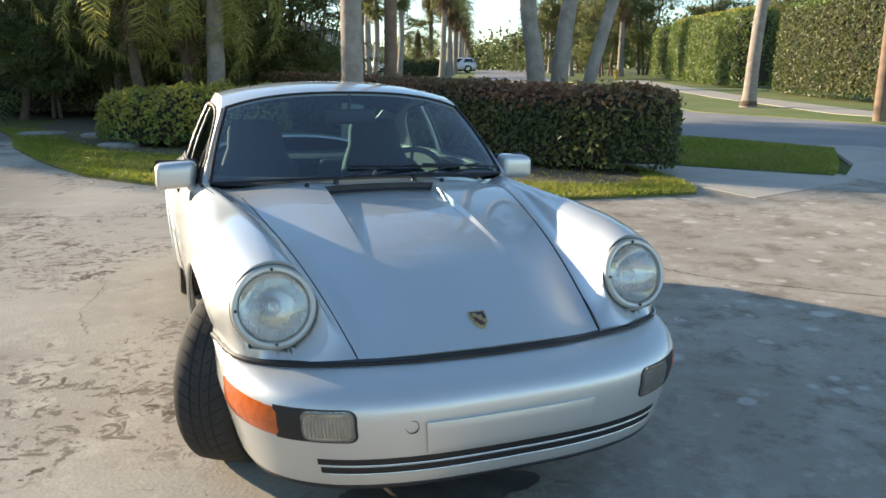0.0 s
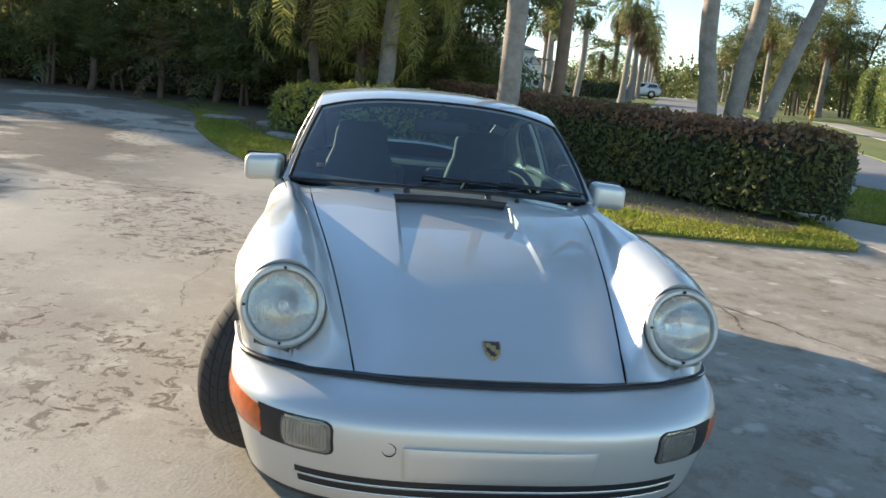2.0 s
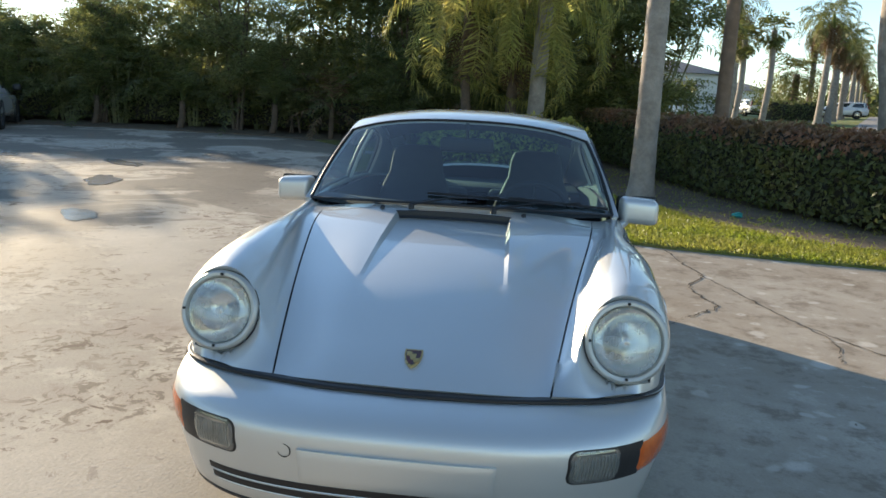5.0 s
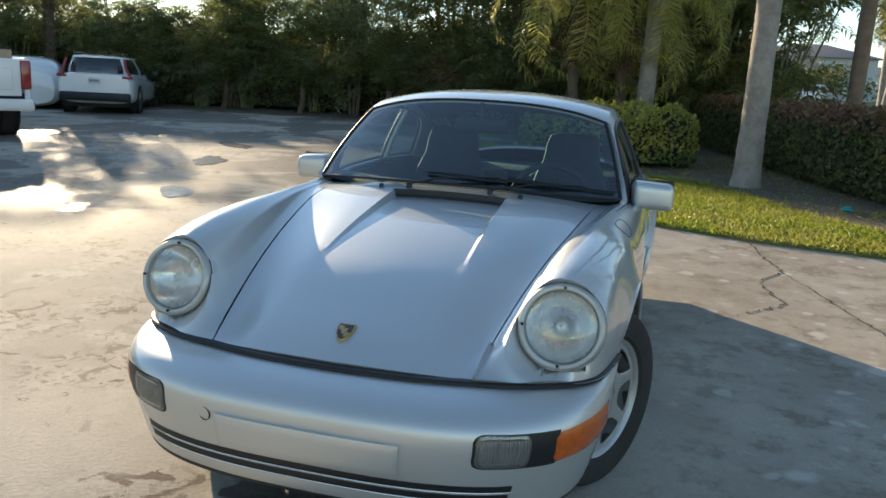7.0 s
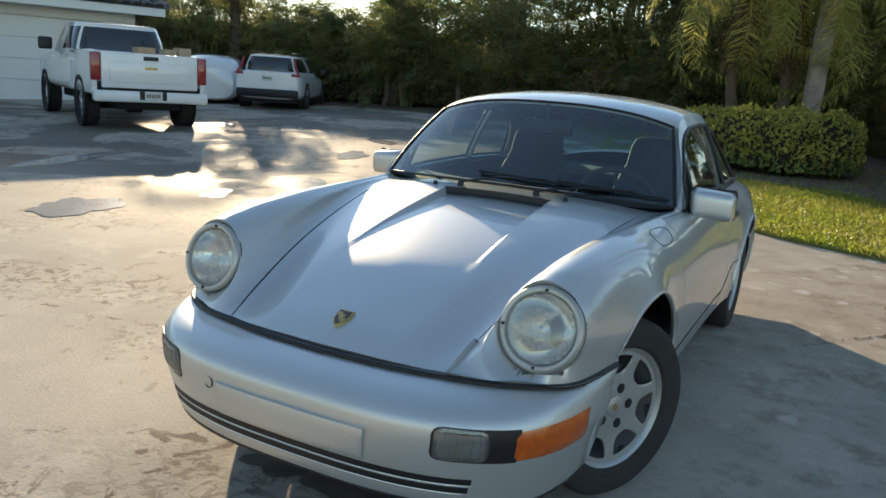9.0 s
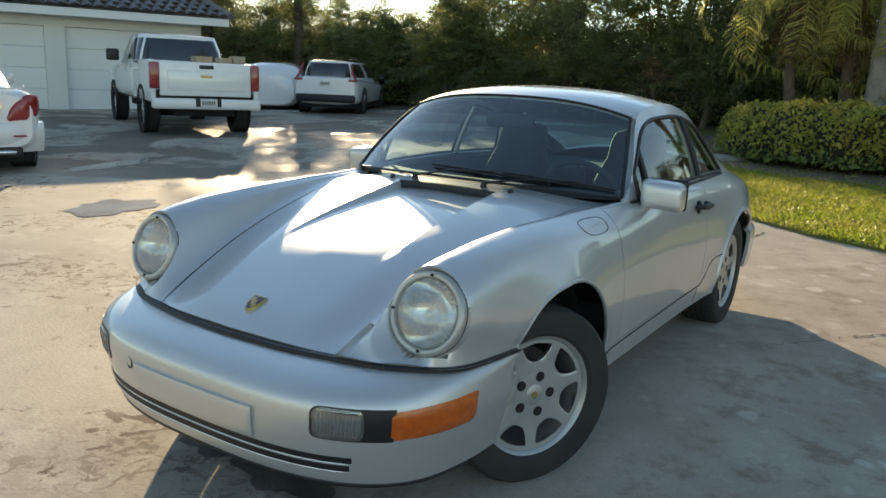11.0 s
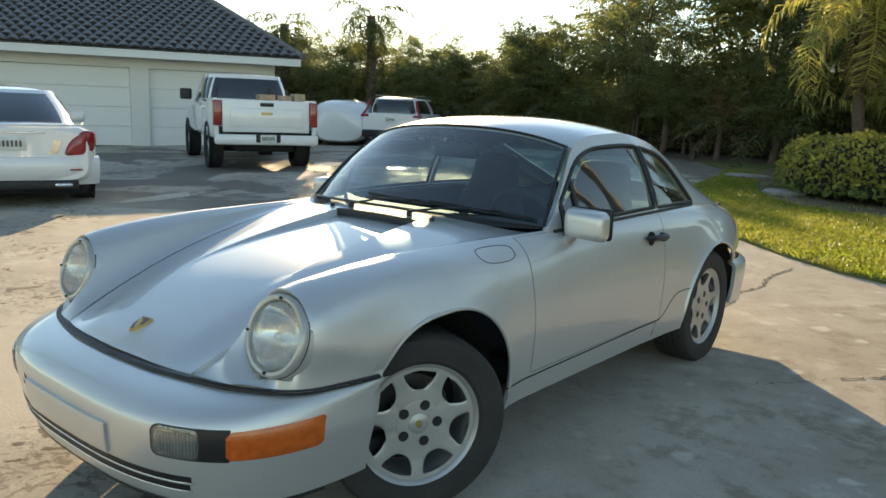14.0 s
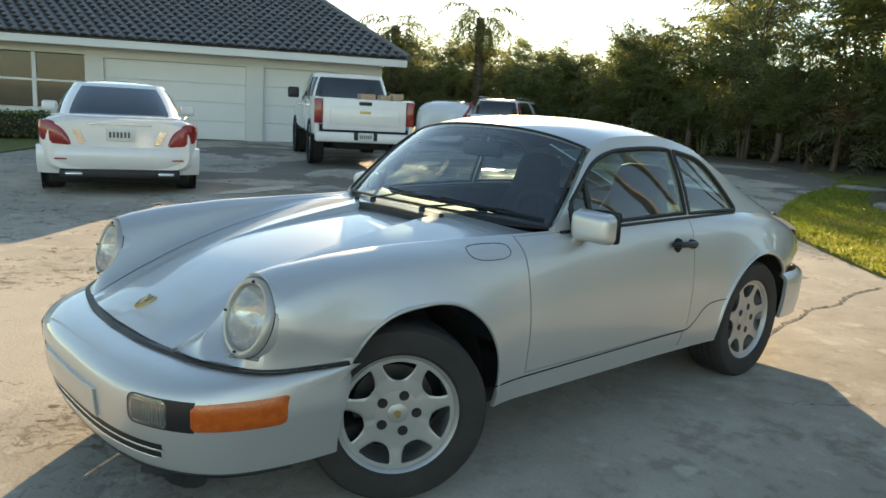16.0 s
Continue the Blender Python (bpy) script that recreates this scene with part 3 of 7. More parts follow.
def leaves(points, normals, size, rng, spread=0.9, slim=0.5):
    """Folded little leaves at points, turned about their normals."""
    n = len(points)
    nr = normals + spread * rng.normal(size=(n, 3))
    nr /= np.linalg.norm(nr, axis=1, keepdims=True)
    t = np.cross(nr, rng.normal(size=(n, 3)))
    t /= np.linalg.norm(t, axis=1, keepdims=True)
    b = np.cross(nr, t)
    s = size * rng.uniform(0.6, 1.35, (n, 1))
    p = points
    v = np.stack([p - t * s * 0.5, p + b * s * slim * 0.5 + nr * s * 0.1, p + t * s * 0.5, p - b * s * slim * 0.5 + nr * s * 0.1], 1).reshape(-1, 3)
    f = np.arange(n * 4).reshape(-1, 4)
    return v, f


def hedge(name, label, path, width, height, mat, top_mat, size, density, seed, round_top=0.15, top_band=0.16, lump=0.03):
    """A clipped hedge along a path: near-black core painted as inner shade, and a coat of single leaves."""
    rng = np.random.default_rng(seed)
    line = spline(path, 8)
    th = thing(name, label, "hedge")
    prof = []
    for k in range(13):
        f = k / 12
        a = math.pi * f
        prof.append((-math.copysign(min(1, abs(math.cos(a)) ** 0.35), math.cos(a)), min(1.0, math.sin(a) ** 0.35 if math.sin(a) > 0 else 0)))
    rows = []
    closed = []
    for i, p in enumerate(line):
        d = (line[min(i + 1, len(line) - 1)] - line[max(i - 1, 0)]).normalized()
        s = Vector((d.y, -d.x, 0))
        end = min((p - line[0]).length, (p - line[-1]).length)
        k = 0.35 + 0.65 * math.sqrt(max(0.0, 1 - max(0.0, 1 - end / (0.48 * width)) ** 2))
        row = []
        for u, v in prof:
            q = p + s * u * width * 0.5 * k
            wob = 1 + (0.10 + 0.4 * max(0.0, lump - 0.03)) * noise.noise(Vector((q.x * 1.3, q.y * 1.3, v * 2 + seed)))
            row.append(Vector((q.x, q.y, 0)) .lerp(p, 1 - wob if wob < 1 else 0) + Vector((0, 0, ground_z(p.x, p.y) + 0.10 + (height - 0.10) * v * (0.82 + 0.18 * k) * (1 + lump * noise.noise(Vector((q.x * 1.5, q.y * 1.5, seed)))))))
        rows.append(row)
    bm = bmesh.new()
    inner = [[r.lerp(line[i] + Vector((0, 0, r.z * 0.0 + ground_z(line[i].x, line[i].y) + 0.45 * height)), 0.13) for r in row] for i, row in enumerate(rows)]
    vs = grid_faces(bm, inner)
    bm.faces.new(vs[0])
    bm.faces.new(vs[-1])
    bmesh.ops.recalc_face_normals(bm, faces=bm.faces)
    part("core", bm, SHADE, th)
    pts, nrm = [], []
    ends = [rows[0], rows[-1]]
    quads = [(rows[i][j], rows[i][j + 1], rows[i + 1][j + 1], rows[i + 1][j]) for i in range(len(rows) - 1) for j in range(len(prof) - 1)]
    for e, o in ((rows[0], line[0]), (rows[-1], line[-1])):
        c = o + Vector((0, 0, ground_z(o.x, o.y) + 0.5 * height))
        quads += [(e[j], e[j + 1], c, c) for j in range(len(prof) - 1)]
    for a, b, c, d in quads:
        nn = (c - a).cross(d - b)
        area = nn.length / 2
        if area < 1e-6:
            continue
        mid = (a + b + c + d) / 4
        nn.normalize()
        ax = min(line, key=lambda q: (q.x - mid.x) ** 2 + (q.y - mid.y) ** 2)
        if nn.dot(mid - (ax + Vector((0, 0, ground_z(ax.x, ax.y) + 0.4 * height)))) < 0:
            nn = -nn
        cnt = rng.poisson(area * density)
        for _ in range(cnt):
            u, v = rng.uniform(), rng.uniform()
            q = a.lerp(b, u).lerp(d.lerp(c, u), v)
            pts.append(q + nn * float(rng.normal(-0.02, 0.035)))
            nrm.append(nn)
    pts, nrm = np.array(pts), np.array(nrm)
    v, f = leaves(pts, nrm, size, rng, 0.8, 0.55)
    tops = np.array([ground_z(float(q[0]), float(q[1])) for q in pts]) + height
    up = pts[:, 2] + rng.normal(0, 0.05, len(pts)) > tops - top_band
    for nm, sel, mt in (("foliage", ~up, mat), ("top_growth", up, top_mat)):
        idx = np.nonzero(sel)[0]
        vv = v.reshape(-1, 4, 3)[idx].reshape(-1, 3)
        ob = raw(nm, vv, np.arange(len(vv)).reshape(-1, 4), mt, th)
        ob["kind"] = "stuff"
    return th


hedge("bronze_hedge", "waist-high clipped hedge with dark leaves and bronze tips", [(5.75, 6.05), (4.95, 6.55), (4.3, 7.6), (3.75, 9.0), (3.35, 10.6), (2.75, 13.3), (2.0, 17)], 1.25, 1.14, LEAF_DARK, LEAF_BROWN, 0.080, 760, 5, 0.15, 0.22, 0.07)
# its yellow leaves fill the upper part, which also paints the top sunlit
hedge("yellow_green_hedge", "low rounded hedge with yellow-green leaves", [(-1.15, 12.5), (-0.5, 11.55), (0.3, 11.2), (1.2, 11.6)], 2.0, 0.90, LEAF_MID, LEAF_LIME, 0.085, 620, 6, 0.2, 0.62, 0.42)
# next two: shaded face and sunlit top put into the leaf colours
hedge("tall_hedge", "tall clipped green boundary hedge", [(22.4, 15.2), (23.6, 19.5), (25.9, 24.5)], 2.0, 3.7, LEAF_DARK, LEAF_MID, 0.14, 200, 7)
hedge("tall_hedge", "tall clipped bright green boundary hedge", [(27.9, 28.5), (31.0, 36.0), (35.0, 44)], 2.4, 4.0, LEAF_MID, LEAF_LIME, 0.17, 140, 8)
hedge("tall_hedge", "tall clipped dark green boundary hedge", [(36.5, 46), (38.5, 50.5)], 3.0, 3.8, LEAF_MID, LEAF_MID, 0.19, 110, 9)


def frond(length, droop, leaflet, rng, n=34, lift=0.9, width=0.045, curl=0.3):
    """One feather palm leaf along +x: midrib and two rows of hanging leaflets."""
    verts, faces = [], []
    p, a = Vector((0, 0, 0)), lift
    pts = [p.copy()]
    for k in range(n):
        a -= droop / n * (0.4 + 1.2 * k / n)
        p = p + Vector((math.cos(a), 0, math.sin(a))) * length / n
        pts.append(p.copy())
    for k in range(0, n):
        r = 0.018 * (1 - k / n) + 0.004
        i = len(verts)
        for q in (pts[k], pts[k + 1]):
            verts += [q + Vector((0, r, 0)), q + Vector((0, -r, 0))]
        faces.append((i, i + 1, i + 3, i + 2))
    for k in range(4, n + 1):
        f = k / n
        ll = leaflet * math.sin(math.pi * min(1, 0.12 + 0.86 * f)) ** 0.6 * rng.uniform(0.8, 1.1)
        d = (pts[k] - pts[k - 1]).normalized()
        for s in (-1, 1):
            out = (Vector((0, s, 0)) * 0.9 + d * 0.55 + Vector((rng.normal(0, 0.18), rng.normal(0, 0.12), rng.uniform(-0.35, 0.25)))).normalized()
            b = pts[k]
            m = b + out * ll * 0.5
            e = m + (out + Vector((0, 0, -curl - rng.uniform(0, 0.5)))).normalized() * ll * 0.5
            w = d * width * 0.5
            i = len(verts)
            verts += [b - w * 0.5, b + w * 0.5, m + w, m - w, e]
            faces += [(i, i + 1, i + 2, i + 3), (i + 3, i + 2, i + 4)]
    return verts, faces


def crown_mesh(n, length, droop, leaflet, seed, lift0=1.25, lift1=-0.5, width=0.045, seg=30, curl=0.3):
    rng = np.random.default_rng(seed)
    vv, ff = [], []
    for k in range(n):
        f = k / max(1, n - 1)
        v, fa = frond(length * rng.uniform(0.85, 1.1), droop * rng.uniform(0.8, 1.25), leaflet, rng, seg, lift0 + (lift1 - lift0) * f, width, curl)
        m = pose(0, 0, -0.15 * f, rng.uniform(-12, 12), 0, 137.5 * k + rng.uniform(-15, 15))
        i = len(vv)
        vv += [m @ p for p in v]
        ff += [tuple(q + i for q in face) for face in fa]
    return vv, ff


def trunk_mesh(path, r0, r1, flare=1.5, n=14, rings=0.0, seed=0):
    bm = bmesh.new()
    line = spline(path, 12)
    tot = len(line) - 1
    rad = []
    for i in range(len(line)):
        f = i / tot
        r = r0 + (r1 - r0) * f + r0 * (flare - 1) * math.exp(-f * 18)
        if rings:
            r *= 1 + rings * math.sin(i * 2.1)
        rad.append(r)
    tube(bm, line, rad, n)
    for v in bm.verts:
        v.co += 0.06 * r0 * noise.noise_vector(v.co * 3 + Vector((seed, 0, 0)))
    return bm


def palm(name, label, at, path, r0, r1, crown, bark=None, shaft=0.0, skirt=None, group=""):
    x, y = at
    th = thing(name, label, "palm tree", pose(x, y, ground_z(x, y) - 0.05), group)
    part("trunk", trunk_mesh(path, r0, r1, seed=x), bark or BARK_GREY, th, sharp=60)
    top = Vector(path[-1])
    if shaft:
        bm = bmesh.new()
        tube(bm, [top - Vector((0, 0, 0.05)), top + Vector((0, 0, shaft * 0.3)), top + Vector((0, 0, shaft))], [r1 * 1.12, r1 * 1.0, r1 * 0.55], 12)
        part("crown_shaft", bm, LEAF_MID, th)
        top = top + Vector((0, 0, shaft))
    ob = raw("crown", crown[0], crown[1], crown[2], th) if not isinstance(crown, bpy.types.Mesh) else None
    if ob is None:
        ob = new("crown", crown)
        ob.parent = th
    ob.location = top
    ob.rotation_euler = (0, 0, (x * 3.7 + y * 1.3) % 6.28)
    if skirt:
        sk = new("dead_fronds", skirt)
        sk.parent, sk.location = th, top - Vector((0, 0, 0.25))
        sk.rotation_euler = (0, 0, (x * 2.1 + y) % 6.28)
    return th


def mesh_raw(name, vf, mat):
    me = bpy.data.meshes.new(name)
    me.from_pydata([tuple(p) for p in vf[0]], [], vf[1])
    me.materials.append(mat)
    return me


CROWN_ROYAL = mesh_raw("royal_crown", crown_mesh(15, 3.2, 1.7, 0.75, 3, 1.3, -0.3, 0.07, 22), FROND_DARK)
CROWN_COCO = mesh_raw("feather_crown", crown_mesh(17, 2.7, 2.9, 0.62, 4, 1.25, -0.45, 0.034, 46, 2.4), FROND)
CROWN_HANGING = mesh_raw("hanging_crown", crown_mesh(20, 1.9, 2.2, 0.6, 9, 0.8, -0.8, 0.07, 22, 0.8), FROND_DARK)
CROWN_FAR = mesh_raw("fan_crown", crown_mesh(26, 2.3, 2.1, 0.62, 5, 1.4, -0.7, 0.075, 20, 0.6), FROND_DARK)
CROWN_FAN = mesh_raw("round_fan_crown", crown_mesh(38, 1.05, 1.2, 0.55, 17, 1.5, -1.0, 0.11, 9, 0.3), FROND_DARK)
SKIRT_THIN = mesh_raw("thin_dead_skirt", crown_mesh(9, 1.5, 0.7, 0.34, 16, -0.8, -1.5, 0.05, 16, 1.5), FROND_DEAD)
SKIRT = mesh_raw("dead_skirt", crown_mesh(24, 2.3, 1.2, 0.5, 6, -0.6, -1.35, 0.09, 14), FROND_DEAD)

# the grey trunk standing before the hedge and the leaning palms behind it
palm("royal_palm", "tall palm with a smooth grey ringed trunk", (2.01, 8.9), [(0, 0, 0), (0.0, 0, 1.5), (0.0, 0.0, 4.0), (0.05, 0, 8.0)], 0.175, 0.14, CROWN_ROYAL, shaft=1.2, group="palms of the garden")
palm("royal_palm", "grey palm trunk leaning gently behind the hedge", (6.75, 11.9), [(0, 0, 0), (-0.12, 0.0, 1.5), (-0.34, 0, 3.0), (-0.45, 0, 8.0)], 0.20, 0.15, CROWN_ROYAL, shaft=1.2, group="palms by the street")
palm("royal_palm", "grey palm trunk leaning gently behind the hedge", (7.2, 12.0), [(0, 0, 0), (0.12, 0.0, 1.8), (0.30, 0, 3.4), (0.55, 0, 8.0)], 0.19, 0.14, CROWN_ROYAL, shaft=1.2, group="palms by the street")
palm("royal_palm", "slim grey palm trunk leaning strongly over the verge", (7.55, 11.7), [(0, 0, 0), (0.40, 0.0, 1.6), (0.95, 0, 3.4), (2.2, 0, 7.5)], 0.14, 0.11, CROWN_ROYAL, shaft=1.0, group="palms by the street")
palm("royal_palm", "grey palm with dark wrapped foot on the far verge", (16.9, 17.0), [(0, 0, 0), (0.10, 0.0, 2.2), (0.35, 0, 4.5), (0.9, 0, 9.0)], 0.20, 0.15, CROWN_ROYAL, shaft=1.2, group="palms by the street")
# palm group behind the low hedge
palm("feather_palm", "palm with pale trunk and drooping yellow-green fronds", (0.42, 13.7), [(0, 0, 0), (0.03, 0, 2.0), (0.10, 0, 3.7)], 0.19, 0.15, CROWN_COCO, group="palms of the garden")
palm("feather_palm", "palm with curved brown trunk and hanging fronds", (-0.75, 14.0), [(0, 0, 0), (-0.28, 0.0, 1.0), (-0.36, 0, 2.2), (-0.30, 0, 3.45)], 0.11, 0.10, CROWN_COCO, BARK_BROWN, skirt=SKIRT_THIN, group="palms of the garden")
palm("feather_palm", "palm with thin brown trunk and hanging fronds", (-0.05, 14.1), [(0, 0, 0), (-0.05, 0.0, 1.2), (-0.02, 0, 2.4), (0.05, 0, 3.2)], 0.12, 0.10, CROWN_COCO, BARK_BROWN, skirt=SKIRT_THIN, group="palms of the garden")
palm("feather_palm", "dark feather palm before the dense trees", (2.2, 18.6), [(0, 0, 0), (0.1, 0, 1.3), (0.2, 0, 2.6)], 0.14, 0.12, mesh_raw("dark_crown", crown_mesh(16, 2.6, 1.8, 0.7, 14, 1.2, -0.6, 0.06, 24), FROND_DARK), BARK_BROWN, group="palms of the garden")
# rows along the street
SD, SN = Vector((0.399, 0.917, 0)), Vector((0.917, -0.399, 0))
def street(d, off):
    p = Vector((26.8, 55, 0)) + SD * d + SN * off
    return p.x, p.y
first = palm("street_palm", "street palm with grey trunk and brown hanging fronds", street(-7, -5.2), [(0, 0, 0), (0.1, 0, 3), (0.15, 0, 6.2)], 0.24, 0.17, CROWN_FAR, shaft=0.9, skirt=SKIRT, group="palms lining the street")
for k, (d, off) in enumerate([(-1, -5.0), (2.5, -6.6), (8, -5.1), (16, -5.0), (24, -5.2), (33, -5.0), (43, -5.1), (55, -5.0), (70, -5.0), (88, -5.0), (110, -5), (6, 5.6), (14, 5.2), (22, 5.1), (30, 5.3), (38, 5.2), (47, 5.1), (57, 5.1), (68, 5.2), (82, 5.1), (100, 5.1), (120, 5.1), (4, 9.5), (9, 10.5), (18, 9.8), (-14, -9.5), (0, -12)]):
    x, y = street(d, off)
    copy_thing(first, pose(x, y, ground_z(x, y) - 0.05, 0, 0, 77 * k) @ Matrix.Diagonal((1, 1, 0.85 + 0.3 * ((k * 37) % 10) / 10, 1)))
for x, y, h in ((11.4, 41.0, 4.7), (12.75, 40.6, 5.2)):
    palm("cabbage_palm", "cabbage palm with round fan crown in the distance", (x, y), [(0, 0, 0), (0.2, 0, h * 0.5), (0.15, 0, h)], 0.17, 0.15, CROWN_FAN, BARK_GREY, group="palms of the far gardens")
palm("date_palm", "broad feather palm in a far garden", (20.5, 60.0), [(0, 0, 0), (0.1, 0, 2.0), (0.1, 0, 3.6)], 0.3, 0.25, mesh_raw("date_crown", crown_mesh(34, 3.2, 1.9, 0.7, 15, 1.4, -0.5, 0.13, 18), FROND_DARK), BARK_BROWN, group="palms of the far gardens")


def tree_variant(seed, height, spread, count, size, mat, bark=None):
    """Trunk, limbs and a ragged crown of single leaves; returns the parts' meshes."""
    rng = np.random.default_rng(seed)
    bm = bmesh.new()
    tips = []
    stems = 3
    for s in range(stems):
        lean = Vector((rng.normal(0, 0.35), rng.normal(0, 0.35), 0)) * height * 0.25
        base = Vector((rng.normal(0, 0.18), rng.normal(0, 0.18), 0))
        mid = base + lean * 0.4 + Vector((0, 0, height * 0.45))
        top = base + lean + Vector((0, 0, height * 0.88))
        line = spline([tuple(base), tuple(mid), tuple(top)], 6)
        tube(bm, line, [0.075 * (1 - 0.8 * i / len(line)) * height / 6 for i in range(len(line))], 7)
        for b in range(13):
            o = line[int(rng.integers(3, len(line)))]
            a = rng.uniform(0, 6.28)
            d = Vector((math.cos(a), math.sin(a), rng.uniform(-0.15, 0.8))) * spread * rng.uniform(0.35, 1.0)
            tube(bm, [o, o + d * 0.5 + Vector((0, 0, 0.1)), o + d], [0.03, 0.02, 0.006], 5)
            tips += [o + d, o + d * 0.7, o + d * 0.45]
    trunk = mesh_of("trunk", bm, bark or BARK_BROWN, 60)
    tips = np.array([tuple(t) for t in tips])
    c = tips[rng.integers(0, len(tips), count)]
    off = rng.normal(size=(count, 3)) * np.array([0.26, 0.26, 0.18]) * spread * 0.5
    pts = c + off
    keep = pts[:, 2] > 0.25
    pts = pts[keep]
    nr = np.tile(np.array([0, 0, 0.7]), (len(pts), 1)) + off[keep] * 0.8
    v, f = leaves(pts, nr, size, rng, 0.7, 0.42)
    me = bpy.data.meshes.new("crown")
    me.from_pydata([tuple(p) for p in v], [], [tuple(q) for q in f])
    me.materials.append(mat)
    return trunk, me


VARIANTS = [tree_variant(20 + k, (5.2, 6.0, 6.6, 7.4, 4.6)[k], (1.5, 1.7, 1.9, 2.0, 1.4)[k], (9500, 11000, 12000, 13000, 9000)[k], (0.125, 0.135, 0.13, 0.145, 0.13)[k], (LEAF_WOOD, LEAF_DARK, LEAF_WOOD, LEAF_DARK, LEAF_WOOD)[k]) for k in range(5)]


def tree(x, y, k, scale, turn, label="dense dark evergreen tree in the boundary screen", group="boundary trees", squash=1.0):
    th = thing("broadleaf_tree", label, "tree", pose(x, y, ground_z(x, y) - 0.04, 0, 0, turn) @ Matrix.Diagonal((scale, scale, scale * squash, 1)), group)
    for nm, me in zip(("trunk", "crown"), VARIANTS[k]):
        ob = new(nm, me)
        ob.parent = th
    return th


rnd = random.Random(11)
WOOD = [(-19.8, 17.2), (-18.0, 18.6), (-21.5, 18.8), (-22.5, 21.0), (-19.0, 20.5), (-17.4, 21.5), (-15.6, 20.2), (-14.2, 21.3), (-12.8, 19.9), (-11.5, 21.2), (-10.4, 19.6), (-9.2, 20.9), (-8.2, 19.4), (-7.2, 21.2), (-6.4, 19.2), (-5.6, 20.6), (-4.7, 18.4), (-3.8, 20.3), (-2.9, 17.9), (-2.0, 19.8), (-1.2, 18.2), (-0.3, 20.2), (0.5, 17.6), (1.2, 20.3), (2.0, 21.0), (1.4, 18.9), (2.9, 19.6),
        (-23.8, 19.6), (-24.6, 22.0), (-21.2, 23.0), (-18.4, 23.4), (-16.2, 22.6), (-20.4, 21.6), (-14.9, 23.6), (-13.2, 22.9), (-17.0, 19.9), (-26.0, 20.6)]
for i, (x, y) in enumerate(WOOD):
    if i % 2 and x > -14 or i % 3 == 1:
        continue
    f = min(1.0, max(0.0, (x + 14) / 8))
    s = (0.56 + 0.34 * f) * rnd.uniform(0.9, 1.1)
    if -8.0 < x < -2.0:
        s *= 0.64
    tree(x, y, i % 5, s, rnd.uniform(0, 360))
for i in range(5):
    x = -22 + 2.7 * i + rnd.uniform(-0.5, 0.5)
    f = min(1.0, max(0.0, (x + 15) / 8))
    tree(x, 24.0 + rnd.uniform(-1, 1), (i * 2) % 5, (0.62 + 0.36 * f) * rnd.uniform(0.9, 1.1), rnd.uniform(0, 360))

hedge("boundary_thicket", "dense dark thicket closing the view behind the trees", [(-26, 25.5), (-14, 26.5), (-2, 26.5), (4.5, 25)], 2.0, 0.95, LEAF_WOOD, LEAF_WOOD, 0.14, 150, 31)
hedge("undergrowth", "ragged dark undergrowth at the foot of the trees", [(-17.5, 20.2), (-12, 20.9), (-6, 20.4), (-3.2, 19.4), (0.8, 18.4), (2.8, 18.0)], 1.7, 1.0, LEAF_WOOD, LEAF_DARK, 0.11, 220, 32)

CLUMP_LEAF = leaf_mat("clump_palm_leaf", (0.17, 0.20, 0.07), (0.25, 0.25, 0.09), tr=0.6)
CANE = material("palm_cane", (0.22, 0.23, 0.10), (0.16, 0.15, 0.08), 5, 0.6, bump=0.004, bump_scale=30, fine=0.25)


def clump_variant(seed, height, stems):
    """A clump of thin canes, each with a tuft of arching feather fronds; returns the parts' meshes."""
    rng = np.random.default_rng(seed)
    bm = bmesh.new()
    vv, ff = [], []
    for k in range(stems):
        h = height * (rng.uniform(0.55, 0.86) if k % 3 else rng.uniform(0.08, 0.4))
        a = 2.4 * k + rng.uniform(-0.4, 0.4)
        base = Vector((0.32 * math.cos(a), 0.32 * math.sin(a), 0)) * rng.uniform(0.3, 1.2)
        lean = Vector((math.cos(a), math.sin(a), 0)) * h * rng.uniform(0.05, 0.28)
        top = base + lean + Vector((0, 0, h))
        tube(bm, [base, base + lean * 0.35 + Vector((0, 0, h * 0.5)), top], [0.035, 0.03, 0.022], 6)
        for j in range(7):
            f = j / 6
            v, fa = frond(height * 0.36 * rng.uniform(0.8, 1.15), rng.uniform(1.0, 1.8), height * 0.105, rng, 15, 1.35 - 1.0 * f + rng.normal(0, 0.15), height * 0.0135, 0.5)
            m = Matrix.Translation(top) @ pose(0, 0, 0, rng.uniform(-15, 15), 0, 137.5 * j + 40 * k + rng.uniform(-20, 20))
            n0 = len(vv)
            vv += [m @ p for p in v]
            ff += [tuple(q + n0 for q in face) for face in fa]
    return mesh_of("trunk", bm, CANE, 60), mesh_raw("crown", (vv, ff), CLUMP_LEAF)


CLUMPS = [clump_variant(60 + k, 4.6, 17) for k in range(3)]


def clump(x, y, k, scale, turn):
    th = thing("clump_palm", "dense clump of thin-caned palms with dark arching fronds", "palm tree", pose(x, y, ground_z(x, y) - 0.04, 0, 0, turn) @ Matrix.Scale(scale, 4), "palms among the trees")
    for nm, me in zip(("trunk", "crown"), CLUMPS[k]):
        ob = new(nm, me)
        ob.parent = th


def screen_height(x):
    """How tall the planted screen stands along the boundary."""
    f = max(0.0, min(1.0, (x + 13.5) / 3.5))
    return 3.75 + 1.35 * f * f * (3 - 2 * f) - (1.5 if -8.6 < x < -1.8 else 0.0)


